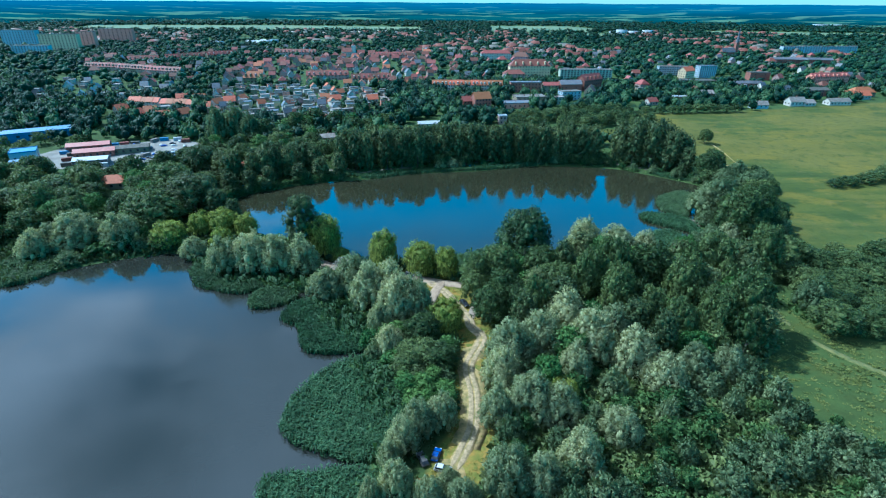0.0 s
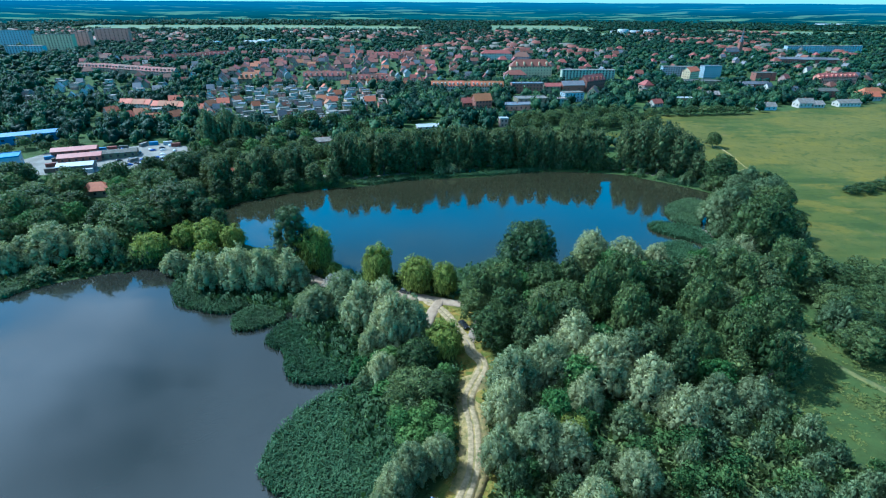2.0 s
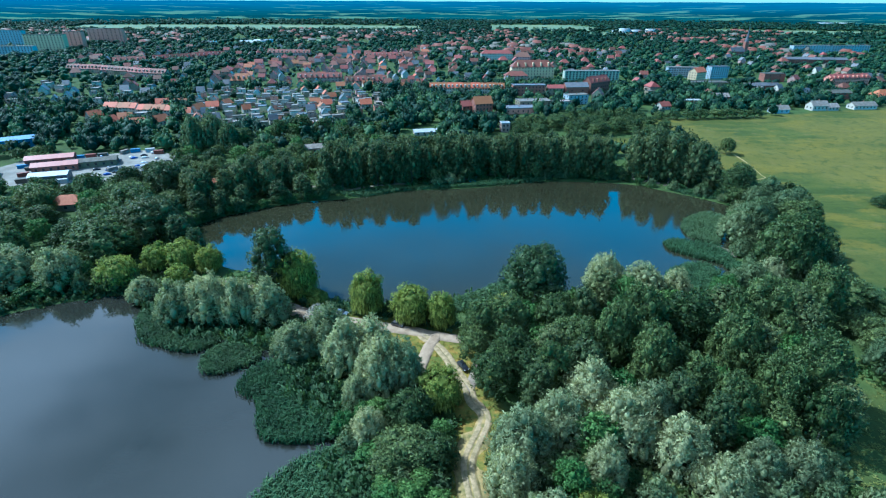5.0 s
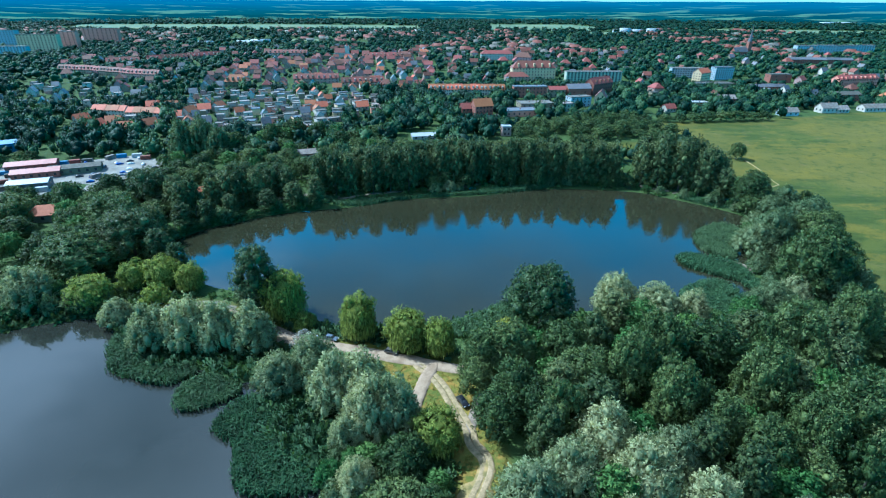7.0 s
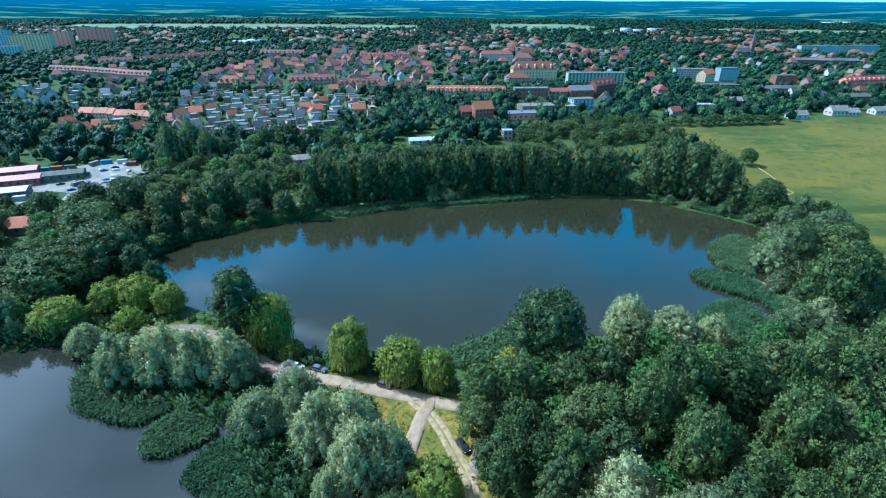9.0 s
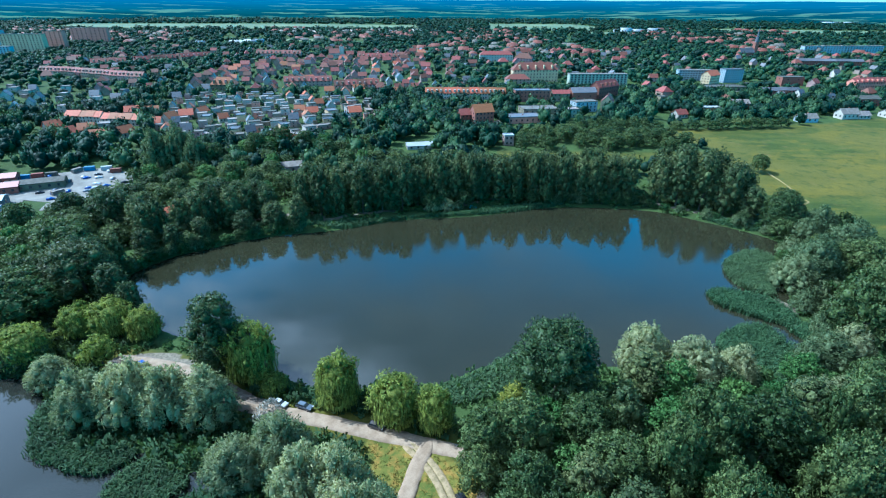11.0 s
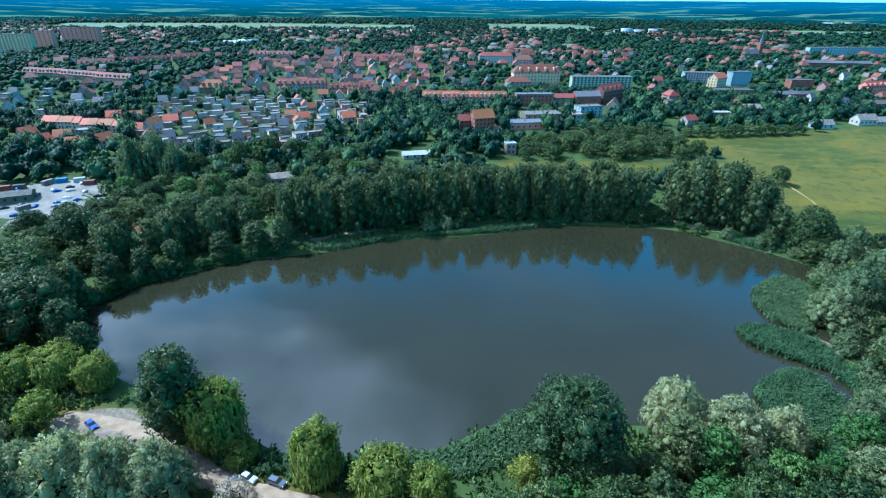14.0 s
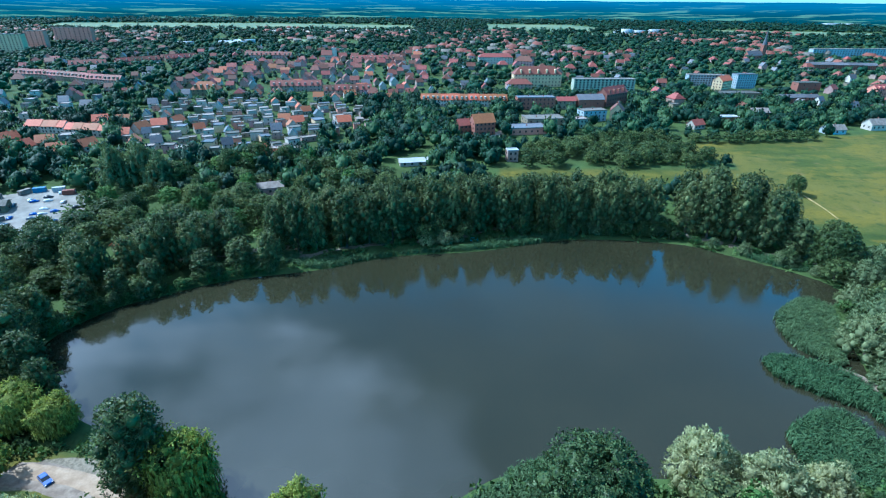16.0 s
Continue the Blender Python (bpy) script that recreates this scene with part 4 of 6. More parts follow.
for x, y, h, r in ((120, 343, 26, 6.5), (128, 338, 28, 7.5), (138, 333, 29, 7.8), (147, 326, 26, 7.2), (133, 350, 30, 8.0), (145, 345, 29, 8.2), (156, 336, 25, 7.8), (125, 357, 27, 7.5), (140, 361, 27, 8.0), (154, 351, 26, 7.8), (164, 342, 21, 7.0), (156, 319, 18, 6.2)):
    plant("bank_tree", x, y, h, r, rng, "tree belt on the far bank")
# tall grey-green trees standing over the gardens behind the belt
for x, y, h, r in ((-176, 398, 25, 10), (-163, 402, 27, 11), (-150, 396, 22, 9)):
    plant("sage_willow", x, y, h, r, rng, "tall trees behind the belt")
# trees leaning over the lake's west and north-west shore
rng = np.random.default_rng(15)
WEST_SHORE = smooth_loop([(-100, 231), (-118, 244), (-128, 262), (-117, 281), (-103, 291), (-82, 303), (-66, 309)], 6, False)
for i in range(0, len(WEST_SHORE), 4):
    x, y = WEST_SHORE[i] + rng.normal(0, 1.2, 2)
    plant("bank_tree", x, y, rng.uniform(11, 17), rng.uniform(4.2, 6.0), rng, "trees on the lake's west shore")


rng = np.random.default_rng(61)
for x, y in zip(np.linspace(60, 158, 22), np.interp(np.linspace(60, 158, 22), [60, 84, 110, 131, 158], [340, 339.5, 337, 324.5, 301])):
    kind, h, r = (("shrub", 3, 2.4), ("wood_tree", 7, 3.6), ("willow_scrub", 5, 3.0))[int(rng.integers(3))]
    plant(kind, x + rng.normal(0, 1.2), y + rng.uniform(0, 3.5), h * rng.uniform(0.8, 1.3), r * rng.uniform(0.85, 1.2), rng, "bushes on the far bank")
# bushes and trees along the west pond's north shore
for x, y in ((-157, 190), (-150, 196), (-146, 199), (-139, 203), (-133, 202), (-127, 205), (-122, 204), (-135, 209), (-128, 213), (-116, 206), (-111, 202), (-148, 212), (-158, 214)):
    plant(("wood_tree", "shrub", "willow_scrub")[int(rng.integers(3))], x, y, rng.uniform(5, 10), rng.uniform(3.5, 5.5), rng, "bushes on the west shore")
# low trees and bushes crowding the lake's west and north-west water's edge
for kind, n, off, hs, rs in (("wood_tree", 13, 3.5, (5, 9), (3.2, 5)), ("shrub", 26, 2.0, (2.5, 5), (2, 3.2)), ("willow_scrub", 8, 2.5, (4, 7), (2.5, 4))):
    for i in range(n):
        u = (i + rng.random()) / n * (len(WEST_SHORE) - 1)
        a, b = WEST_SHORE[int(u)], WEST_SHORE[int(u) + 1]
        q = a + (b - a) * (u % 1)
        d = float(pond_distance(np.array([q[0]]), np.array([q[1]]))[0])
        nrm = np.array([-(b - a)[1], (b - a)[0]]) / np.linalg.norm(b - a)
        q = q + nrm * (d - off) * (1 if float(pond_distance(np.array([q[0] + nrm[0]]), np.array([q[1] + nrm[1]]))[0]) < d else -1)
        plant(kind, q[0], q[1], rng.uniform(*hs), rng.uniform(*rs), rng, "bushes at the lake's west edge")


# ---- reed beds ----
def reed_bed(name, loop, per, height, rng, material, label="dense green reed bed at the water's edge"):
    lo, hi = loop.min(0), loop.max(0)
    n = int((hi - lo).prod() * per)
    q = lo + (hi - lo) * rng.random((n, 2))
    q = q[signed_distance(loop, q[:, 0], q[:, 1]) < 0.4 * rng.standard_normal(n)]
    n = len(q)
    a = rng.random(n) * 6.283
    u = np.stack([np.cos(a), np.sin(a), 0 * a], 1) * (0.16 + 0.16 * rng.random(n))[:, None]
    lean = np.c_[0.35 * rng.standard_normal((n, 2)) + (0.25, -0.1), height * (0.7 + 0.45 * rng.random(n))]
    p = np.c_[q, np.full(n, -0.3)]
    # upright blade and a bent-over leaf near its top
    v1 = np.stack([p - u, p + u, p + lean], 1)
    a = rng.random(n) * 6.283
    o = np.stack([np.cos(a), np.sin(a), -0.25 + 0.3 * rng.standard_normal(n)], 1) * (0.65 + 0.5 * rng.random(n))[:, None]
    side = np.stack([-np.sin(a), np.cos(a), 0.25 * rng.standard_normal(n)], 1) * (0.09 + 0.07 * rng.random(n))[:, None]
    q3 = p + lean * (0.6 + 0.38 * rng.random(n))[:, None]
    v2 = np.stack([q3 - side - 0.3 * o, q3 + o, q3 + side - 0.3 * o], 1)
    v = np.concatenate([v1, v2], 1).reshape(-1, 3)
    up = np.cross(v2[:, 1] - v2[:, 0], v2[:, 2] - v2[:, 0])
    up /= np.linalg.norm(up, axis=1, keepdims=True)
    sway = np.stack([u[:, 1], -u[:, 0], 0 * a], 1)
    sway = sway / np.linalg.norm(sway, axis=1, keepdims=True) + (0, 0, 0.6)
    nr = np.stack([sway, sway, sway, up, up, up], 1).reshape(-1, 3)
    f = np.arange(6 * n).reshape(-1, 3)
    return tagged(mesh_object(name, v, f, material, None, False, nr), label, "reeds", kind="stuff")


REEDS_WEST = [
    [(-171, 170), (-158, 184), (-165, 195), (-185, 190), (-200, 175)],
    [(-104, 187), (-100, 178), (-95, 171.5), (-86, 168), (-77, 166), (-70, 171), (-78, 177), (-95, 188)],
    [(-72, 163), (-70, 157), (-65, 155.5), (-57, 160), (-54, 164), (-60, 168), (-68, 170)],
    [(-50.5, 162), (-57, 150.5), (-49, 143.5), (-43, 131), (-26, 131), (-22, 142), (-34, 158)],
    [(-24, 128), (-36, 121), (-42, 108), (-41, 97), (-31, 91), (-17, 88), (-9, 100), (-10, 118)],
    [(-18, 86), (-30, 85), (-41, 83), (-40, 76), (-30, 66), (-16, 76)],
]
REEDS_MAIN = [
    [(121, 272), (117, 258), (121, 249), (126, 246), (133, 257), (144, 278), (138, 284), (130, 280)],
    [(102, 246), (103, 240), (107, 236), (115, 230), (121, 227), (126, 232), (124, 243), (112, 250), (105, 250)],
    [(92, 218), (90, 210), (89, 202), (93, 196), (106, 194), (113, 204), (114, 220), (110, 227), (103, 226), (96, 222)],
    [(119, 226), (121, 219), (128, 218), (130, 225), (124, 228)],
]
REEDS_NORTH = [
    [(-57, 314), (-30, 317), (20, 328), (20, 325), (-17, 319), (-46, 307)],
    [(20, 330), (60, 342), (64, 338), (24, 326)],
    [(-2, 193), (5, 197.5), (13, 201), (19, 206), (25, 210), (33, 211), (36, 203), (24, 196), (8, 189)],
    [(-88, 300), (-66, 309), (-56, 315), (-60, 322), (-74, 316), (-90, 307)],
    [(134, 320), (150, 306), (154, 309), (138, 324)],
]
rng = np.random.default_rng(11)
for rows in REEDS_WEST + REEDS_MAIN + REEDS_NORTH:
    # middle west beds take the reed copy that has shade in its colour
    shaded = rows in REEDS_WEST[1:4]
    reed_bed("reed_bed", smooth_loop(rows, 6), 10.0, 2.4, rng, REED_SHADE_TONED if shaded else REED)


# ---- undergrowth: tall herbs and brambles between the trees and along the shores ----
def herb_clump(seed, cards, size):
    r_ = np.random.default_rng(seed)
    lobes = [(0, 0, 0.35, 0.8, 0.8, 0.5), (0.5, 0.2, 0.3, 0.5, 0.5, 0.45), (-0.4, -0.4, 0.3, 0.5, 0.5, 0.5)]
    return crown_cards(r_, lobes, cards, size, 0, 0.7)


def spread(base, spots, name, material, label, category):
    v0, f0, n0 = base
    S = np.array(spots, float)
    c, s = np.cos(S[:, 3])[:, None], np.sin(S[:, 3])[:, None]
    v = np.stack([S[:, :1] + S[:, 4:5] * (c * v0[:, 0] - s * v0[:, 1]), S[:, 1:2] + S[:, 4:5] * (s * v0[:, 0] + c * v0[:, 1]), S[:, 2:3] + S[:, 5:6] * v0[:, 2]], -1)
    nr = np.stack([c * n0[:, 0] - s * n0[:, 1], s * n0[:, 0] + c * n0[:, 1], np.broadcast_to(n0[:, 2], (len(S), len(n0)))], -1)
    f = (f0[None] + (np.arange(len(S)) * len(v0))[:, None, None]).reshape(-1, 3)
    return tagged(mesh_object(name, v.reshape(-1, 3), f, material, None, False, nr.reshape(-1, 3)), label, category, kind="stuff")


def herb_spots(rng, n, x0, x1, y0, y1, hs, rs, keep):
    q = np.array([x0, y0]) + rng.random((n, 2)) * (x1 - x0, y1 - y0)
    d = pond_distance(q[:, 0], q[:, 1])
    ok = d > 0.6
    for line, w in ((TRACK, 3.6), (TRACK_FORK, 2.6), (TRACK_SPUR, 2.2), (TRACK_EDGE, 1.8), (SHORE_PATH, 1.6)):
        ok &= line_distance(line, q[:, 0], q[:, 1]) > w + 0.8 * rng.random(n)
    ok &= np.hypot((q[:, 0] + 84) / 16, (q[:, 1] - 206) / 7) > 1
    ok &= signed_distance(VERGE, q[:, 0], q[:, 1]) > 0.3
    ok &= keep(q[:, 0], q[:, 1])
    q = q[ok]
    z = land_height(q[:, 0], q[:, 1]) + 0.15
    m = len(q)
    return np.c_[q, z, rng.random(m) * 6.283, rng.uniform(*rs, m), rng.uniform(*hs, m)]


rng = np.random.default_rng(91)
open_land = lambda x, y: (signed_distance(MEADOW, x, y) > 2) & (signed_distance(GLADE, x, y) > -3)
spread(herb_clump(1, 24, 0.55), herb_spots(rng, 5200, -110, 130, 60, 215, (0.5, 1.9), (0.8, 1.9), open_land), "undergrowth", LEAF_SHRUB, "dense green undergrowth between the trees", "undergrowth")
spread(herb_clump(2, 20, 0.6), herb_spots(rng, 3000, -190, 190, 195, 372, (0.5, 1.8), (0.8, 2.0), open_land), "undergrowth", LEAF_SHRUB, "leafy undergrowth along the lake shore", "undergrowth")
spread(herb_clump(3, 8, 0.5), herb_spots(rng, 6000, 88, 230, 60, 175, (0.12, 0.45), (0.5, 1.2), lambda x, y: signed_distance(GLADE, x, y) < 4), "rough_grass", LEAF_GRASS, "rough tufted grass and herbs of the glade", "grass")
# bank reeds here use the same shade-toned blade colour
spread(herb_clump(4, 26, 0.5), herb_spots(rng, 2600, -110, 4, 104, 196, (1.0, 2.6), (0.9, 1.9), open_land), "undergrowth", REED_SHADE_TONED, "tall reeds and nettles under the bank willows", "undergrowth")
spread(herb_clump(7, 24, 0.55), herb_spots(rng, 6500, 8, 135, 40, 135, (0.7, 2.0), (1.0, 2.2), open_land), "undergrowth", LEAF_DARK, "dark leafy undergrowth of the thicket", "undergrowth")
spread(herb_clump(6, 22, 0.55), herb_spots(rng, 2600, -215, -95, 165, 232, (0.8, 2.2), (0.9, 2.0), open_land), "undergrowth", LEAF_DARK, "dark undergrowth along the west pond shore", "undergrowth")




def verge_spots(rng, n):
    """Places for grass tufts on the open verge, off the tracks."""
    lo, hi = VERGE.min(0), VERGE.max(0)
    q = lo + (hi - lo) * rng.random((n, 2))
    ok = signed_distance(VERGE, q[:, 0], q[:, 1]) < -0.3
    for line, w in ((TRACK, 2.4), (TRACK_FORK, 2.0), (TRACK_SPUR, 1.7), (TRACK_EDGE, 1.5)):
        ok &= line_distance(line, q[:, 0], q[:, 1]) > w
    q = q[ok]
    m = len(q)
    return np.c_[q, np.full(m, 0.4), rng.random(m) * 6.283, rng.uniform(0.30, 0.65, m), rng.uniform(0.12, 0.35, m)]


spread(herb_clump(8, 10, 0.4), verge_spots(rng, 2200), "verge_grass", LEAF_VERGE, "tufted yellow-green grass beside the tracks", "grass")


# ---- buildings ----
CONCRETE = plain_material("concrete_yard", (0.135, 0.122, 0.102), (0.235, 0.212, 0.180), 0.12, 0.95, bump=0.3)
BLUE_SHEET = plain_material("blue_sheet", (0.03, 0.12, 0.252), (0.048, 0.156, 0.3), 0.3, 0.5)
BLUE_WALL = plain_material("pale_blue_plaster", (0.25, 0.295, 0.32), (0.33, 0.375, 0.40), 0.3, 0.8, spread=0.1)
GREEN_WALL = plain_material("pale_green_plaster", (0.2762, 0.3094, 0.2321), (0.3315, 0.3536, 0.2762), 0.3, 0.8)
YELLOW_WALL = plain_material("yellow_plaster", (0.480, 0.340, 0.185), (0.580, 0.425, 0.250), 0.3, 0.8, spread=0.1)
SALMON_WALL = plain_material("salmon_plaster", (0.520, 0.190, 0.125), (0.620, 0.255, 0.175), 0.3, 0.8, spread=0.1)
RED_SHEET = plain_material("red_sheet", (0.270, 0.052, 0.036), (0.360, 0.085, 0.060), 0.3, 0.55, spread=0.1)
WHITE_SHEET = plain_material("white_sheet_roof", (0.3072, 0.3136, 0.32), (0.384, 0.384, 0.384), 0.2, 0.5, spread=0.05)


def window_mesh(w, h):
    bm = box(bmesh.new(), -w / 2, -0.05, 0, w / 2, 0.05, h)
    me = bpy.data.meshes.new("window")
    bm.to_mesh(me)
    bm.free()
    me.materials.append(GLASS)
    return me


WINDOW_SMALL, WINDOW_WIDE = window_mesh(1.3, 1.5), window_mesh(2.2, 1.6)


def put_window(root, me, x, y, z, turn):
    ob = new("window", me)
    ob.parent = root
    ob.matrix_basis = pose(x, y, z, 0, 0, turn)


def roof_bm(w, d, z, rh, style, over=0.5, thick=0.25):
    bm = bmesh.new()
    a, b = w / 2 + over, d / 2 + over
    if style == "flat":
        box(bm, -w / 2 - 0.15, -d / 2 - 0.15, z, w / 2 + 0.15, d / 2 + 0.15, z + 0.35)
        for x0, y0, x1, y1 in ((-a + 0.35, -b + 0.35, a - 0.35, -b + 0.65), (-a + 0.35, b - 0.65, a - 0.35, b - 0.35),
                               (-a + 0.35, -b + 0.65, -a + 0.65, b - 0.65), (a - 0.65, -b + 0.65, a - 0.35, b - 0.65)):
            box(bm, x0, y0, z + 0.354, x1, y1, z + 0.75)
        return bm
    inset = 0 if style == "gable" else min(b * 0.95, a * 0.6)
    drop = rh * over / (d / 2)
    for dz, flip in ((0, False), (-thick, True)):
        e = [bm.verts.new((sx * a, sy * b, z - drop + dz)) for sx, sy in ((-1, -1), (1, -1), (1, 1), (-1, 1))]
        r = [bm.verts.new((sx * (a - inset), 0, z + rh + dz)) for sx in (-1, 1)]
        fs = [(e[0], e[1], r[1], r[0]), (e[2], e[3], r[0], r[1])]
        if inset:
            fs += [(e[1], e[2], r[1]), (e[3], e[0], r[0])]
        for f in fs:
            bm.faces.new(f[::-1] if flip else f)
        if flip:
            up = old
            rim = ((0, 1), (1, 2), (2, 3), (3, 0)) if inset else ((0, 1), (2, 3))
            for i, j in rim:
                bm.faces.new((up[0][j], up[0][i], e[i], e[j]))
            if not inset:
                bm.faces.new((up[0][0], up[1][0], r[0], e[0])); bm.faces.new((up[1][0], up[0][3], e[3], r[0]))
                bm.faces.new((up[1][1], up[0][1], e[1], r[1])); bm.faces.new((up[0][2], up[1][1], r[1], e[2]))
        old = (e, r)
    bmesh.ops.recalc_face_normals(bm, faces=bm.faces[:])
    return bm


def walls_bm(w, d, h, rh, style):
    bm = box(bmesh.new(), -w / 2, -d / 2, -2.0, w / 2, d / 2, h)
    if style == "gable":
        for s in (-1, 1):
            x0, x1 = s * w / 2, s * (w / 2 - 0.3)
            vs = [bm.verts.new(c) for c in ((x0, -d / 2, h), (x0, d / 2, h), (x0, 0, h + rh * 0.97), (x1, -d / 2, h), (x1, d / 2, h), (x1, 0, h + rh * 0.97))]
            for f in ((0, 1, 2), (3, 5, 4), (0, 2, 5, 3), (1, 4, 5, 2)):
                bm.faces.new([vs[i] for i in f])
        bmesh.ops.recalc_face_normals(bm, faces=bm.faces[:])
    return bm


def building(name, label, w, d, h, style, rh, wall, roof, cols, rows, sides=1, chimneys=1, dormers=0, wide=False, category="house"):
    """A building round its own middle, long side along x; storeys of windows on front and back, some on the ends."""
    root = tagged(new(name), label, category)
    part("wall", walls_bm(w, d, h, rh, style), wall, root)
    part("roof", roof_bm(w, d, h, rh, style), roof, root)
    me, ww = (WINDOW_WIDE, 2.2) if wide else (WINDOW_SMALL, 1.3)
    storey = h / rows
    for k in range(rows):
        z = storey * k + (storey - 1.5) * 0.55
        for i in range(cols):
            x = (i + 0.5 - cols / 2) * (w - 1.0) / cols
            put_window(root, me, x, -d / 2 - 0.03, z, 0)
        for i in range(sides if k == rows - 1 or sides > 1 else 0):
            y = (i + 0.5 - sides / 2) * (d - 1.0) / sides
            put_window(root, WINDOW_SMALL, w / 2 + 0.03, y, z, 90)
            put_window(root, WINDOW_SMALL, -w / 2 - 0.03, y, z, -90)
    for i in range(chimneys):
        x = (i + 0.5 - chimneys / 2) * w / chimneys * 0.8 + 0.8
        zt = h + (rh if style != "flat" else 0.6)
        part("chimney", box(bmesh.new(), x - 0.35, 0.3, h + 0.2, x + 0.35, 1.1, zt + 0.7), BRICK, root)
    for i in range(dormers):
        x = (i + 0.5 - dormers / 2) * w / dormers * 0.9
        bm = box(bmesh.new(), x - 0.9, -d / 2 + 0.6, h + 0.1, x + 0.9, -d * 0.12, h + rh * 0.62)
        part("dormer", bm, wall, root)
    return root


def at(x, y, turn=0.0, up=0.0):
    return pose(x, y, ground_z(x, y) + 0.3 + up, 0, 0, turn)


house_spots = []
HOUSES = {
    "orange": lambda: building("gable_house", "white plastered family house with orange tiled gable roof", 11, 9, 4.5, "gable", 4.2, PLASTER_WHITE, ROOF_ORANGE, 3, 1, 0),
    "red": lambda: building("gable_house", "plastered house with weathered red tiled gable roof", 12, 10, 6, "gable", 4.5, PLASTER, ROOF_RED, 2, 2, 0),
    "redhip": lambda: building("hip_house", "plastered villa with red tiled hipped roof", 12, 11, 6, "hip", 4.5, PLASTER, ROOF_RED, 2, 2, 0),
    "dark": lambda: building("gable_house", "white plastered house with dark slate gable roof", 10, 9, 5.5, "gable", 4.8, PLASTER_WHITE, ROOF_DARK, 2, 2, 0),
    "flat": lambda: with_wing(building("flat_roof_house", "cubic plastered house with grey flat roof", 11, 10, 6.2, "flat", 0, PLASTER, ROOF_GREY, 1, 2, 0, chimneys=0), 7.6, -1, 4.2, 7, 3.4, PLASTER, ROOF_GREY),
    "flatwhite": lambda: with_wing(building("flat_roof_house", "white cubic house with pale flat roof", 10, 11, 6.4, "flat", 0, PLASTER_WHITE, ROOF_GREY, 1, 2, 0, chimneys=0), -6.6, -2, 3.2, 6, 3.2, PLASTER, ROOF_GREY),
    "low": lambda: building("flat_roof_house", "low grey garage building with felt roof", 14, 8, 3.4, "flat", 0, PLASTER, ROOF_GREY, 2, 1, 0, chimneys=0),
}
HOUSES.update({
    "flatsand": lambda: with_wing(building("flat_roof_house", "sand-coloured cubic house with dark flat roof", 12, 9, 6, "flat", 0, YELLOW_WALL, ROOF_DARK, 1, 2, 0, chimneys=0), 7.6, 1, 3.6, 6, 3.1, PLASTER, ROOF_DARK),
    "flatrose": lambda: building("flat_roof_house", "rose plastered cubic house with grey flat roof", 10, 9, 6.6, "flat", 0, SALMON_WALL, ROOF_GREY, 1, 2, 0, chimneys=1),
    "far_red": lambda: building("gable_house", "distant plastered house with red tiled gable roof", 12, 10, 6, "gable", 4.5, PLASTER, ROOF_RED, 0, 2, 0),
    "far_redhip": lambda: building("hip_house", "distant plastered villa with red hipped roof", 12, 11, 6, "hip", 4.5, PLASTER, ROOF_RED, 0, 2, 0),
    "far_dark": lambda: building("gable_house", "distant plastered house with dark slate roof", 10, 9, 5.5, "gable", 4.8, PLASTER, ROOF_DARK, 0, 2, 0),
})
HOUSE_PROTO = {}


def with_wing(root, x, y, w, d, h, wall, roof):
    part("wing", box(bmesh.new(), x - w / 2, y - d / 2, -2.0, x + w / 2, y + d / 2, h), wall, root)
    part("wing_roof", box(bmesh.new(), x - w / 2 - 0.2, y - d / 2 - 0.2, h + 0.004, x + w / 2 + 0.2, y + d / 2 + 0.2, h + 0.3), roof, root)
    return root


def put_house(kind, x, y, turn, scale=1.0, group=""):
    m = at(x, y, turn) @ Matrix.Diagonal((scale, scale, 0.5 + 0.5 * scale, 1))
    if kind not in HOUSE_PROTO:
        ob = HOUSE_PROTO[kind] = HOUSES[kind]()
        ob.matrix_basis = m
    else:
        ob = copy_thing(HOUSE_PROTO[kind], m)
    if group:
        ob["group"] = group
    house_spots.append((x, y, 6.6 * scale))


def landmark(x, y, turn, ob, reach=10):
    ob.matrix_basis = at(x, y, turn)
    house_spots.append((x, y, reach))
    return ob


def terrace(p0, p1, n, make, group):
    p0, p1 = np.array(p0, float), np.array(p1, float)
    turn = math.degrees(math.atan2(*(p1 - p0)[::-1]))
    w = np.linalg.norm(p1 - p0) / n
    first = None
    for i in range(n):
        q = p0 + (p1 - p0) * (i + 0.5) / n
        if first is None:
            first = make(w - 0.02)
            first.matrix_basis = at(*q, turn)
            ob = first
        else:
            ob = copy_thing(first, at(*q, turn, 0.25 * (i % 2)))
        ob["group"] = group
        house_spots.append((q[0], q[1], max(8.0, w * 0.7)))


# single family houses that stand out
for x, y, turn in ((-275, 462, 70), (-269, 476, 20), (-235, 467, 65), (-247, 455, 20), (-272, 545, 20), (-229, 499, 10), (-226, 519, 70), (-218, 532, 20), (-254, 545, 15), (-301, 484, 60), (-209, 542, 75)):
    put_house("orange", x, y, turn, 1.0, "orange roofed estate")
put_house("flatwhite", -261, 487, 20, 0.9, "orange roofed estate")
for x, y, turn, s in ((-103, 441, 15, 1.0), (-94, 447, 80, 0.8), (-75, 548, 20, 1.0)):
    put_house("orange", x, y, turn, s, "orange roofed estate")
row_white = lambda w: building("row_house", "white terraced house with orange tiled roof", w, 10, 5.5, "gable", 3.6, PLASTER_WHITE, ROOF_ORANGE, 2, 2, 0)
terrace((-313, 522), (-281, 518), 5, row_white, "white terrace")
terrace((-276, 512), (-244, 508), 5, row_white, "white terrace")
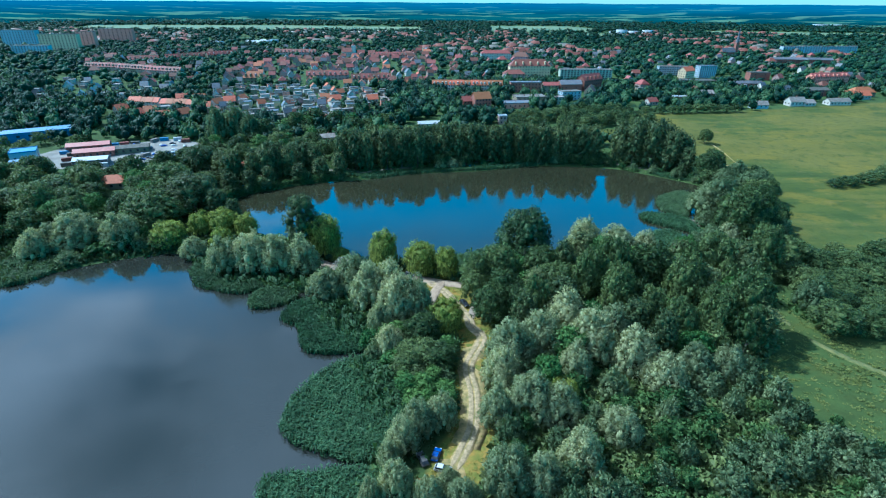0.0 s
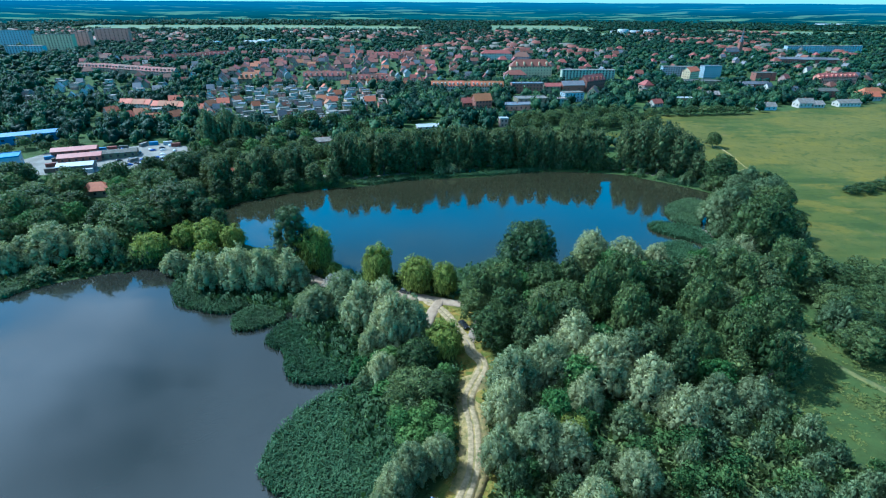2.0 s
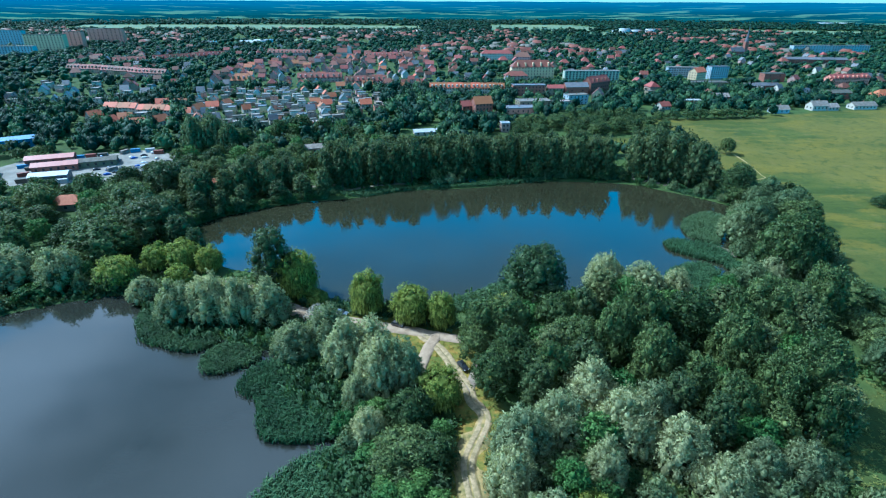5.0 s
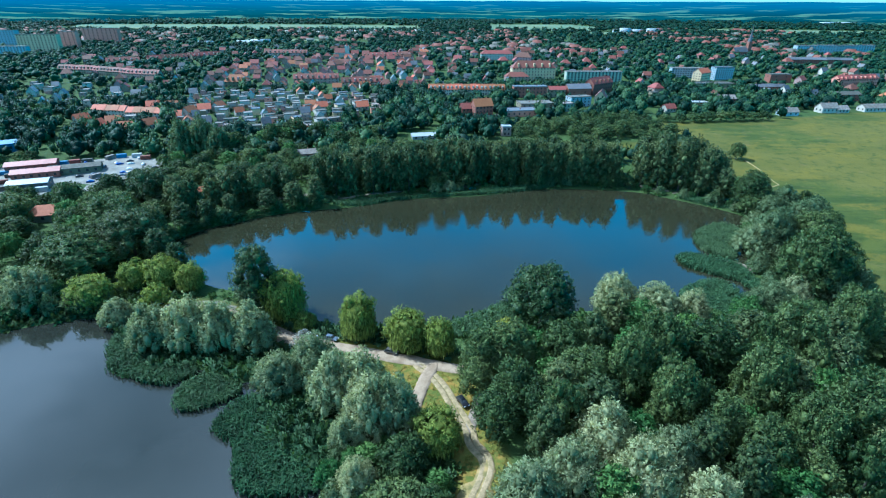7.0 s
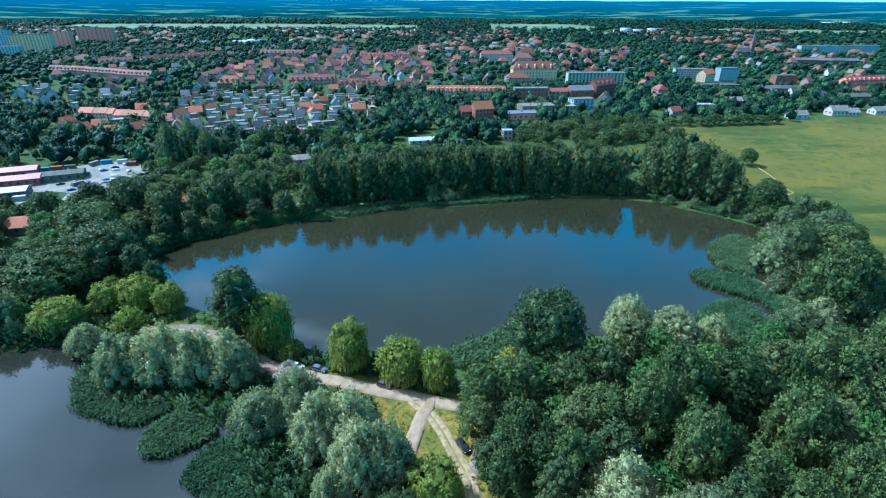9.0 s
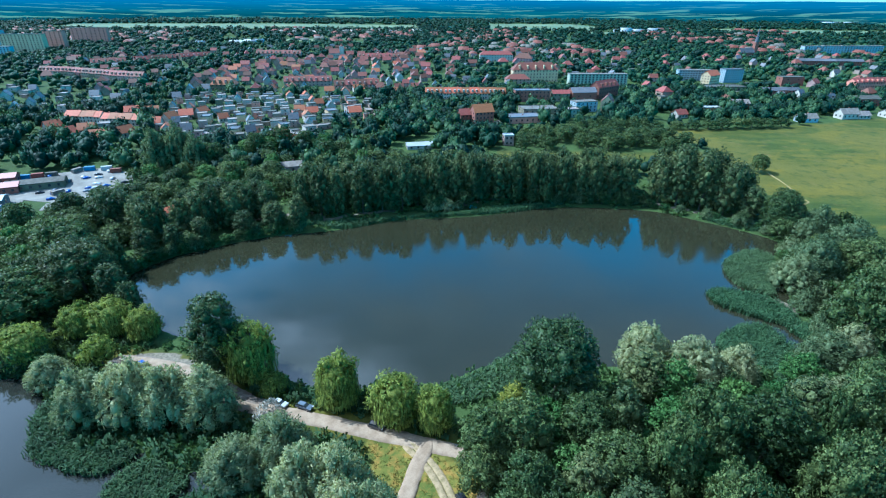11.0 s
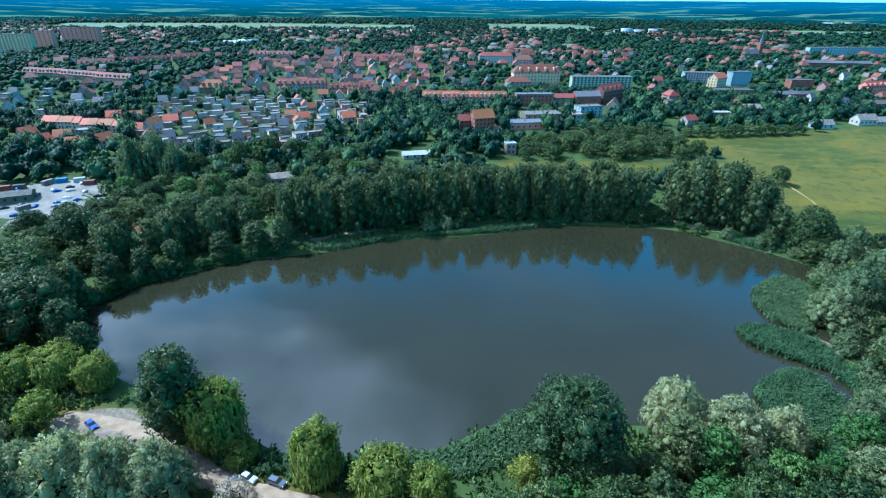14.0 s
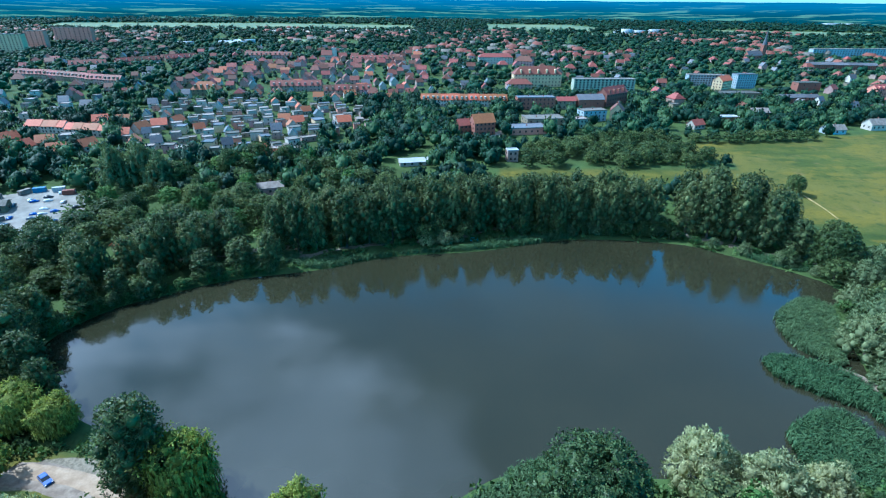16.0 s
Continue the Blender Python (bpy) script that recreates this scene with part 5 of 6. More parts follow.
terrace((-14, 640), (70, 640), 9, lambda w: building("row_house", "terraced house with bright orange tiled roof and dormers", w, 11, 6.5, "gable", 4.8, PLASTER_WHITE, ROOF_ORANGE, 3, 2, 0, 1, 2), "long orange terrace")
row_red = lambda w: building("row_house", "terraced house with faded red tiled roof and dormers", w, 11, 6.5, "gable", 5, PLASTER, ROOF_RED, 3, 2, 0, 1, 2)
terrace((-540, 812), (-482, 800), 5, row_red, "red terrace")
terrace((-480, 796), (-420, 772), 5, row_red, "red terrace")
terrace((-418, 768), (-368, 752), 4, row_red, "red terrace")
terrace((-530, 905), (-488, 925), 3, row_red, "red terrace")
terrace((-484, 940), (-440, 985), 3, row_red, "red terrace")
terrace((-436, 995), (-400, 1030), 3, row_red, "red terrace")
terrace((-330, 1064), (-250, 1062), 5, row_red, "red terrace")
terrace((-141, 1012), (-68, 1016), 5, row_red, "red terrace")
terrace((-120, 690), (-70, 700), 4, row_red, "red terrace")
terrace((-185, 720), (-130, 726), 4, row_red, "red terrace")
landmark(-246, 692, 5, building("hip_house", "large house with broad orange hipped roof", 28, 14, 7, "hip", 7, PLASTER, ROOF_ORANGE, 6, 2, 2, 1, 4), 18)
# brick house by the town road
landmark(37, 523, 18, building("brick_house", "red brick house with orange-red gable roof", 17, 13, 10, "gable", 5.5, BRICK, ROOF_ORANGE, 5, 3, 2, 2), 14)
landmark(23, 526, 18, building("brick_house", "low red brick wing with tiled roof", 11, 10, 7, "gable", 4, BRICK, ROOF_RED, 3, 2), 10)
landmark(-12, 441, 12, building("shed", "long white building with pale metal roof", 20, 9, 2.6, "gable", 1.5, PLASTER_WHITE, WHITE_SHEET, 4, 1, 1, 0), 14)
landmark(51, 449, 8, building("ruin", "small pale tower-like plastered building", 7, 6, 7, "flat", 0, PLASTER, WHITE_SHEET, 2, 2, 1, 0), 8)
landmark(-90, 392, 20, building("shed", "grey plastered house with pale flat roof", 14, 9, 4.5, "gable", 2, PLASTER, ROOF_GREY, 3, 1, 1, 1), 12)
landmark(122, 772, 4, building("school", "large school with white walls and red hipped roof", 58, 17, 15, "hip", 8, YELLOW_WALL, ROOF_RED, 14, 4, 3, 3, 5, category="building"), 34)
landmark(98, 752, 4, building("school_wing", "low school wing with dusky red roof", 30, 14, 6, "hip", 5, PLASTER, ROOF_RED, 6, 2, 2, 0, category="building"), 18)
landmark(96, 1012, 2, building("office", "long white building with red tiled roof", 56, 14, 11, "hip", 5, PLASTER_WHITE, ROOF_RED, 12, 3, 2, 2, category="building"), 30)
landmark(138, 975, -20, building("office", "broad house with orange-red hipped roof", 30, 16, 9, "hip", 7, PLASTER, ROOF_RED, 6, 3, 2, 1, category="building"), 20)
landmark(196, 745, 2, building("apartment_block", "long pale green apartment block with flat roof", 72, 12, 12.5, "flat", 0, GREEN_WALL, ROOF_GREY, 16, 5, 0, 3, wide=True, category="building"), 42)
landmark(96, 627, 4, building("brick_block", "red brick tenement with dark flat roof", 36, 12, 11, "flat", 0, BRICK, ROOF_DARK, 9, 3, 2, 2, category="building"), 20)
landmark(126, 630, 4, building("brick_block", "tenement with pinkish red roof", 18, 11, 8, "gable", 3, PLASTER, ROOF_RED, 4, 2, 1, 1, category="building"), 12)
landmark(150, 634, 8, building("brick_block", "windowless red brick hall with gable", 26, 14, 9, "gable", 4, BRICK, ROOF_DARK, 2, 1, 1, 1, category="building"), 16)
landmark(178, 652, 38, building("brick_block", "tall brick tenement with steep red roof", 34, 12, 12, "gable", 6, BRICK, ROOF_RED, 8, 3, 2, 3, 4, category="building"), 20)
landmark(72, 527, 10, building("workshop", "low red workshop with dark flat roof", 30, 16, 5, "flat", 0, SALMON_WALL, ROOF_DARK, 6, 1, 2, 1, category="building"), 18)
landmark(90, 552, 8, building("workshop", "grey flat-roofed workshop with plain walls", 32, 18, 7, "flat", 0, PLASTER, ROOF_GREY, 6, 2, 2, 2, category="building"), 20)
landmark(118, 548, 12, building("flat_roof_house", "small pale green house with grey roof", 14, 10, 7, "flat", 0, GREEN_WALL, ROOF_GREY, 4, 2), 10)
landmark(137, 575, 15, building("flat_roof_house", "pale blue building with grey flat roof", 22, 12, 9, "flat", 0, BLUE_WALL, ROOF_GREY, 5, 3, 2), 14)
landmark(160, 578, 70, building("gable_house", "tall sandy house with steep gable", 16, 11, 9, "gable", 6, YELLOW_WALL, ROOF_RED, 4, 3), 12)
landmark(332, 785, -6, building("apartment_block", "white apartment block with flat roof", 38, 12, 13, "flat", 0, BLUE_WALL, ROOF_GREY, 11, 5, 2, 1, wide=True, category="building"), 26)
landmark(338, 748, 35, building("tenement", "sandy tenement with orange gable roof", 22, 12, 12, "gable", 5, YELLOW_WALL, ROOF_ORANGE, 7, 4, 3, 2, category="building"), 22)
landmark(374, 768, 6, building("apartment_block", "bright blue-grey apartment block", 25, 12, 16, "flat", 0, BLUE_WALL, ROOF_DARK, 8, 6, 3, 1, category="building"), 20)
landmark(332, 704, 4, building("market_hall", "low wide shop hall with pale flat roof", 48, 20, 4.5, "flat", 0, PLASTER, ROOF_GREY, 8, 1, 2, 0, wide=True, category="building"), 26)
landmark(437, 746, 3, building("brick_block", "blank brown brick block with flat roof", 28, 12, 10, "flat", 0, BRICK, ROOF_GREY, 2, 2, 1, 0, category="building"), 18)
# farmsteads along the pasture
landmark(216, 546, 20, building("gable_house", "small white house with pinkish red roof", 11, 9, 4, "gable", 3.5, PLASTER_WHITE, ROOF_RED, 3, 1), 9)
landmark(255, 578, 2, building("barn", "long low brick barn with white sheet roof", 24, 9, 3.4, "flat", 0, BRICK, WHITE_SHEET, 5, 1, 1, 0), 14)
landmark(292, 590, 4, building("barn", "brick barn with grey metal roof", 16, 10, 6, "gable", 3, BRICK, ROOF_GREY, 3, 1, 1, 0), 11)
landmark(320, 531, 6, building("gable_house", "pale blue house with grey gable roof", 16, 9, 4, "gable", 3.2, BLUE_WALL, ROOF_GREY, 3, 1), 11)
landmark(366, 546, 8, building("gable_house", "white farmhouse with grey gable roof", 17, 10, 5, "gable", 4, PLASTER_WHITE, ROOF_GREY, 4, 1, 2), 11)
landmark(379, 546, 8, building("gable_house", "lower white farmhouse wing with grey roof", 12, 9, 3.6, "gable", 3, PLASTER_WHITE, ROOF_GREY, 3, 1, 1, 0), 8)
landmark(415, 553, 6, building("gable_house", "long white bungalow with grey roof", 24, 10, 4, "gable", 3, PLASTER_WHITE, ROOF_GREY, 6, 1, 2), 14)
landmark(428, 612, 6, building("barn", "dark brick barn with flat grey roof", 30, 12, 7, "gable", 2.5, BRICK, ROOF_GREY, 6, 2, 2, 0), 17)
landmark(462, 588, 8, building("gable_house", "white farmhouse with orange tiled roof", 24, 11, 5, "gable", 4.5, PLASTER_WHITE, ROOF_ORANGE, 6, 1, 2), 14)
landmark(478, 606, 8, building("gable_house", "broad house with orange roof", 28, 12, 6, "hip", 5, PLASTER, ROOF_ORANGE, 6, 2, 2), 16)
terrace((358, 668), (400, 672), 3, lambda w: building("tenement", "low brick terrace with dark roof", w, 11, 6, "gable", 2.5, BRICK, ROOF_DARK, 4, 2, 1), "brick terrace by the farms")
terrace((477, 697), (532, 709), 4, lambda w: building("tenement", "brick tenement with dark roof", w, 12, 11, "gable", 4, SALMON_WALL, ROOF_RED, 4, 3, 1, 1, 2), "brick tenements")
terrace((715, 1160), (880, 1172), 4, lambda w: building("apartment_block", "long pale blue apartment block", w, 12, 15, "flat", 0, BLUE_WALL, ROOF_GREY, 7, 5, 0, 1, wide=True, category="building"), "pale blue blocks")
terrace((585, 975), (690, 965), 5, lambda w: building("tenement", "long low red brick tenement", w, 12, 7, "gable", 3, BRICK, ROOF_DARK, 6, 3, 1, 1, category="building"), "long brick row")
# high-rise estate
tower_red = lambda w: building("tower_block", "ten-storey salmon and red tower block", w, 14, 33, "flat", 0, SALMON_WALL, ROOF_GREY, 4, 10, 0, 1, wide=True, category="building")
tower_yellow = lambda w: building("tower_block", "ten-storey cream and yellow tower block", w, 14, 32, "flat", 0, YELLOW_WALL, ROOF_GREY, 4, 10, 0, 1, wide=True, category="building")
tower_blue = lambda w: building("tower_block", "ten-storey grey-blue tower block", w, 14, 34, "flat", 0, BLUE_WALL, ROOF_GREY, 4, 10, 0, 1, wide=True, category="building")
terrace((-990, 1235), (-912, 1235), 3, tower_blue, "high-rise estate")
terrace((-827, 1124), (-752, 1130), 3, tower_yellow, "high-rise estate")
terrace((-807, 1212), (-770, 1214), 1, tower_red, "high-rise estate")
terrace((-836, 1340), (-757, 1344), 2, tower_red, "high-rise estate")
terrace((-840, 1062), (-770, 1066), 2, lambda w: building("apartment_block", "five-storey pale blue apartment block", w, 12, 15, "flat", 0, BLUE_WALL, ROOF_GREY, 6, 5, 0, 1, wide=True, category="building"), "low estate blocks")


def church(x, y, turn, tower_h, spire_h, wall, roof, nave, label):
    root = landmark(x, y, turn, building("church", label, nave, 12, 9, "gable", 7, wall, roof, 5, 1, 1, 0, category="church"), 18)
    part("tower", box(bmesh.new(), nave / 2 + 0.02, -3.5, -1, nave / 2 + 7, 3.5, tower_h), wall, root)
    bm = bmesh.new()
    c = nave / 2 + 3.5
    ring = [bm.verts.new((c + 3.9 * math.cos(i * 0.7854 + 0.39), 3.9 * math.sin(i * 0.7854 + 0.39), tower_h)) for i in range(8)]
    mid = [bm.verts.new((c + 1.8 * math.cos(i * 0.7854 + 0.39), 1.8 * math.sin(i * 0.7854 + 0.39), tower_h + spire_h * 0.35)) for i in range(8)]
    tip = bm.verts.new((c, 0, tower_h + spire_h))
    for i in range(8):
        bm.faces.new((ring[i], ring[(i + 1) % 8], mid[(i + 1) % 8], mid[i]))
        bm.faces.new((mid[i], mid[(i + 1) % 8], tip))
    bm.faces.new(ring[::-1])
    part("spire", bm, roof, root)


church(570, 1098, 10, 26, 30, BRICK, ROOF_DARK, 28, "red brick church with slate roof and tall pointed spire")
church(-186, 1046, 0, 20, 5, PLASTER_WHITE, ROOF_RED, 18, "white church with square tower and red roofs")

# works yard in the west
landmark(-318, 397, 32, building("warehouse", "long blue sheet-metal warehouse", 46, 12, 6.5, "gable", 1.5, BLUE_SHEET, BLUE_SHEET, 6, 1, 1, 0, wide=True, category="building"), 17)
landmark(-284, 338, 32, building("warehouse", "bright blue and white factory block", 15, 14, 8, "flat", 0, WHITE_SHEET, BLUE_SHEET, 3, 1, 1, 0, category="building"), 11)
landmark(-276, 326, 32, building("warehouse", "low shed with bright blue metal roof", 14, 9, 4.5, "gable", 1.2, PLASTER, BLUE_SHEET, 3, 1, 1, 0, category="building"), 10)
landmark(-258, 366, 22, building("workshop", "long shed with red sheet roof", 27, 9, 5, "gable", 1.6, BRICK, RED_SHEET, 6, 1, 1, 0, category="building"), 15)
landmark(-246, 353, 22, building("workshop", "shorter shed with red sheet roof", 25, 9, 4.5, "gable", 1.6, BRICK, RED_SHEET, 6, 1, 1, 0, category="building"), 15)
landmark(-228, 362, 22, building("workshop", "long low workshop with grey roof", 28, 9, 4.5, "gable", 1.4, PLASTER, ROOF_GREY, 6, 1, 1, 0, category="building"), 15)
landmark(-236, 333, 20, building("workshop", "dark shed with pale ribbed roof", 20, 10, 4.5, "gable", 1.2, ROOF_DARK, WHITE_SHEET, 4, 1, 1, 0, category="building"), 12)
landmark(-195, 288, 15, building("cabin", "low shore pavilion with bright orange roof", 15, 10, 4, "hip", 3.4, PLASTER, ROOF_ORANGE, 3, 1, 1, 0, category="building"), 9)
landmark(-134, 324, 60, building("cabin", "small pale kiosk with orange roof near the bank", 7, 5, 3, "gable", 1.6, PLASTER_WHITE, ROOF_ORANGE, 2, 1, 1, 0, category="building"), 7)


def slab(name, pts, material, label, lift=0.5):
    bm = bmesh.new()
    f = bm.faces.new([bm.verts.new((x, y, ground_z(x, y) + lift)) for x, y in pts])
    if f.normal.z < 0:
        f.normal_flip()
    r = bmesh.ops.extrude_face_region(bm, geom=[f])
    bmesh.ops.translate(bm, vec=(0, 0, -0.3), verts=[v for v in r["geom"] if isinstance(v, bmesh.types.BMVert)])
    bmesh.ops.recalc_face_normals(bm, faces=bm.faces[:])
    return tagged(part(name, bm, material), label, "pavement", kind="structure")


YARD_SLAB = [(-252, 378), (-232, 345), (-208, 340), (-204, 328), (-186, 330), (-177, 350), (-178, 368), (-186, 386), (-210, 396)]
slab("yard", YARD_SLAB, CONCRETE, "pale concrete works yard with tyre marks", 0.55)
slab("yard_west", [(-290, 350), (-262, 322), (-222, 322), (-222, 342), (-250, 362), (-278, 380)], CONCRETE, "pale concrete works yard between sheds", 0.5)
slab("town_road", [(8, 478), (47, 506), (60, 530), (52, 532), (38, 510), (2, 486)], CONCRETE, "grey asphalt town road", 0.5)
slab("parking", [(300, 690), (365, 692), (368, 722), (300, 720)], CONCRETE, "pale paved parking lot", 0.5)



def container(x, y, turn, material, colour):
    """A steel storage container: ribbed body, two doors with lock bars."""
    root = tagged(new("storage_container"), colour + " steel storage container in the works yard", "container")
    # corrugated long sides in one sheet
    side = [(-3.0 + i * 0.3, -1.2 - 0.07 * (i % 4 in (1, 2))) for i in range(21)]
    plan = side + [(x, -y) for x, y in side[::-1]]
    bm = bmesh.new()
    low, top = ([bm.verts.new((x, y, z)) for x, y in plan] for z in (0.0, 2.5))
    for i in range(len(plan)):
        k = (i + 1) % len(plan)
        bm.faces.new((low[i], low[k], top[k], top[i]))
    bm.faces.new(top)
    bm.faces.new(low[::-1])
    part("body", bm, material, root)
    for sy in (-1, 1):
        d = part("door", box(bmesh.new(), 3.004, sy * 0.6 - 0.57, 0.08, 3.07, sy * 0.6 + 0.57, 2.4), material, root)
        part("lock_bar", box(bmesh.new(), 3.072, sy * 0.3 - 0.03, 0.2, 3.12, sy * 0.3 + 0.03, 2.3), WHITE_SHEET, d)
    root.matrix_basis = pose(x, y, ground_z(x, y) + 0.55, 0, 0, turn)
    root["group"] = "containers in the yard"


for x, y, turn, m, colour in ((-246, 376, 20, BLUE_SHEET, "blue"), (-240, 379, 24, ROOF_RED, "rusty red"), (-233, 381, 18, ROOF_GREY, "grey"), (-222, 388, 70, ROOF_GREY, "grey"), (-216, 391, 20, BLUE_SHEET, "blue"),
                              (-206, 392, 25, WHITE_SHEET, "white"), (-198, 388, 15, ROOF_RED, "rusty red"), (-262, 352, 30, ROOF_GREY, "grey"), (-258, 340, 35, ROOF_RED, "rusty red"), (-270, 356, 30, BLUE_SHEET, "blue"),
                              (-210, 352, 60, ROOF_GREY, "grey"), (-226, 328, 20, WHITE_SHEET, "white"), (-250, 328, 20, ROOF_GREY, "grey")):
    container(x, y, turn, m, colour)

# town quarters: plan line, houses, spacing, mix of kinds, street direction
QUARTERS = [
    ([(-206, 450), (-250, 560), (-270, 625), (-201, 655), (-70, 616), (-53, 540), (-93, 492), (-88, 440), (-148, 452)], 165, 12.5, ("flat", "flatwhite", "flatsand", "low", "flat", "flatwhite", "flatrose", "flat", "dark", "orange", "flatwhite"), 20, "flat roofed quarter"),
    ([(-277, 650), (-322, 813), (-273, 1000), (-37, 1150), (0, 670), (-72, 645), (-203, 670)], 170, 17, ("red", "redhip", "dark", "red", "orange", "red"), 8, "red roofed quarter"),
    ([(-458, 690), (-700, 1040), (-553, 1250), (-90, 1250), (-37, 1180), (-273, 1014), (-322, 813), (-285, 650), (-349, 630)], 80, 24, ("red", "dark", "redhip", "flat", "red"), 15, "western quarter"),
    ([(0, 1170), (394, 1190), (240, 800), (80, 700), (5, 690)], 90, 22, ("red", "redhip", "dark", "flat", "red"), 4, "middle quarter"),
    ([(190, 600), (339, 1056), (807, 1088), (520, 640), (403, 620)], 56, 30, ("red", "dark", "redhip", "flat"), 10, "eastern quarter"),
    ([(-440, 540), (-500, 690), (-330, 660), (-300, 560)], 24, 19, ("dark", "flatwhite", "flat"), 15, "gardens quarter"),
]
QUARTER_LOOPS = [np.array(q[0], float) for q in QUARTERS]
rng = np.random.default_rng(21)
for rows, n, gap, mix, turn, group in QUARTERS:
    loop = np.array(rows, float)
    lo, hi = loop.min(0), loop.max(0)
    pts = lo + (hi - lo) * rng.random((n * 40, 2))
    pts = pts[signed_distance(loop, pts[:, 0], pts[:, 1]) < 0]
    count = 0
    for q in pts:
        if count >= n:
            break
        s = np.array(house_spots)
        if (np.hypot(s[:, 0] - q[0], s[:, 1] - q[1]) < np.maximum(s[:, 2] + 6, np.where(s[:, 2] < 8, gap, 0))).any():
            continue
        kind = mix[int(rng.integers(len(mix)))]
        put_house("far_" + kind if q[1] > 860 and "far_" + kind in HOUSES else kind, q[0], q[1], turn + 90 * int(rng.integers(2)) + rng.normal(0, 7), rng.uniform(0.68, 0.95) if group == "flat roofed quarter" else rng.uniform(0.78, 1.15), group)
        count += 1


# ---- far houses, woods and fields ----
def joined(name, base_v, base_f, base_n, spots, material, label, category):
    """One mesh of many copies of a small form at (x, y, z, turn, sx, sz)."""
    S = np.array(spots, float)
    c, s = np.cos(S[:, 3])[:, None], np.sin(S[:, 3])[:, None]
    bx, by, bz = base_v[:, 0], base_v[:, 1], base_v[:, 2]
    v = np.stack([S[:, :1] + S[:, 4:5] * (c * bx - s * by), S[:, 1:2] + S[:, 4:5] * (s * bx + c * by), S[:, 2:3] + S[:, 5:6] * bz], -1)
    k = base_v.shape[0]
    f = (base_f[None] + (np.arange(len(S)) * k)[:, None, None]).reshape(-1, base_f.shape[1])
    nr = None
    if base_n is not None:
        nx, ny, nz = base_n[:, 0], base_n[:, 1], base_n[:, 2]
        nr = np.stack([c * nx - s * ny, s * nx + c * ny, np.broadcast_to(nz, (len(S), k))], -1).reshape(-1, 3)
    return tagged(mesh_object(name, v.reshape(-1, 3), f, material, None, False, nr), label, category, kind="stuff")


def far_town(rng):
    spots = []
    for _ in range(6000):
        y = rng.uniform(1080, 2000)
        x = rng.uniform(-0.95, 0.95) * y
        if noise.noise(Vector((x * 0.0035, y * 0.0022, 5))) > 0.05:
            spots.append((x, y, ground_z(x, y), rng.normal(0.2, 0.15) + (1.57 if rng.random() < 0.4 else 0), rng.uniform(0.8, 1.7), rng.uniform(0.8, 1.3)))
        if len(spots) >= 520:
            break
    wv = np.array([(sx * 6, sy * 5, z) for z in (-1, 6) for sx, sy in ((-1, -1), (1, -1), (1, 1), (-1, 1))], float)
    wf = np.array([(0, 1, 5, 4), (1, 2, 6, 5), (2, 3, 7, 6), (3, 0, 4, 7)])
    rv = np.array([(-6.4, -5.6, 5.8), (6.4, -5.6, 5.8), (6.4, 5.6, 5.8), (-6.4, 5.6, 5.8), (-6.2, 0, 10.2), (6.2, 0, 10.2)], float)
    rf = np.array([(0, 1, 5), (0, 5, 4), (2, 3, 4), (2, 4, 5), (1, 2, 5), (3, 0, 4)])
    joined("far_house_walls", wv, wf, None, spots, PLASTER, "plastered walls of far-off town houses", "houses")
    for k, mat, label in ((0, ROOF_RED, "red tiled roofs of far-off town houses"), (1, ROOF_GREY, "grey roofs of far-off town houses")):
        joined("far_house_roofs", rv, rf, None, [s for i, s in enumerate(spots) if (i % 5 == 4) == bool(k)], mat, label, "houses")
    return spots


far_spots = far_town(np.random.default_rng(33))
def far_halls(rng):
    wv = np.array([(sx * 1.0, sy * 0.45, z) for z in (-0.1, 1.0) for sx, sy in ((-1, -1), (1, -1), (1, 1), (-1, 1))], float)
    wf = np.array([(0, 1, 5, 4), (1, 2, 6, 5), (2, 3, 7, 6), (3, 0, 4, 7), (4, 5, 6, 7)])
    spots = []
    for x0, x1, y0, y1, n, size, h in ((1550, 2350, 2450, 2850, 26, 45, 11), (560, 740, 1885, 1930, 7, 16, 11), (1750, 2500, 2050, 2200, 8, 35, 10), (-560, -400, 1330, 1400, 5, 22, 7)):
        for _ in range(n):
            x, y = rng.uniform(x0, x1), rng.uniform(y0, y1)
            spots.append((x, y, ground_z(x, y), rng.normal(0.1, 0.1), size * rng.uniform(0.5, 1.3), h * rng.uniform(0.7, 1.3)))
    joined("far_halls", wv, wf, None, spots, WHITE_SHEET, "white works halls far beyond the town", "halls")
    wv = wv * (6, 10, 7)
    spots = [(rng.uniform(-560, -60), rng.uniform(1800, 1900), 4.5, rng.normal(0.1, 0.2), rng.uniform(0.8, 1.5), rng.uniform(0.8, 1.2)) for _ in range(90)]
    joined("far_new_houses", wv, wf, None, spots, PLASTER_WHITE, "white new houses at the edge of the town", "houses")


far_halls(np.random.default_rng(41))
YARD = np.array([(-292, 352), (-262, 319), (-222, 319), (-204, 326), (-184, 328), (-175, 350), (-176, 370), (-184, 387), (-210, 399), (-254, 382)], float)
FAR_FIELDS = [
    ([(-1300, 1900), (-700, 1960), (-90, 1980), (-90, 2330), (-700, 2420), (-1480, 2330)], "pale green field before the woods"),
    ([(170, 2050), (480, 1950), (640, 2150), (560, 2500), (200, 2480)], "pale green far field"),
    ([(420, 1790), (620, 1760), (700, 1880), (460, 1930)], "yellowish far field"),
    ([(900, 1900), (1500, 1800), (1700, 2000), (1000, 2150)], "bright far field"),
    ([(-520, 1420), (-250, 1450), (-240, 1540), (-540, 1500)], "green sports field behind the houses"),
]


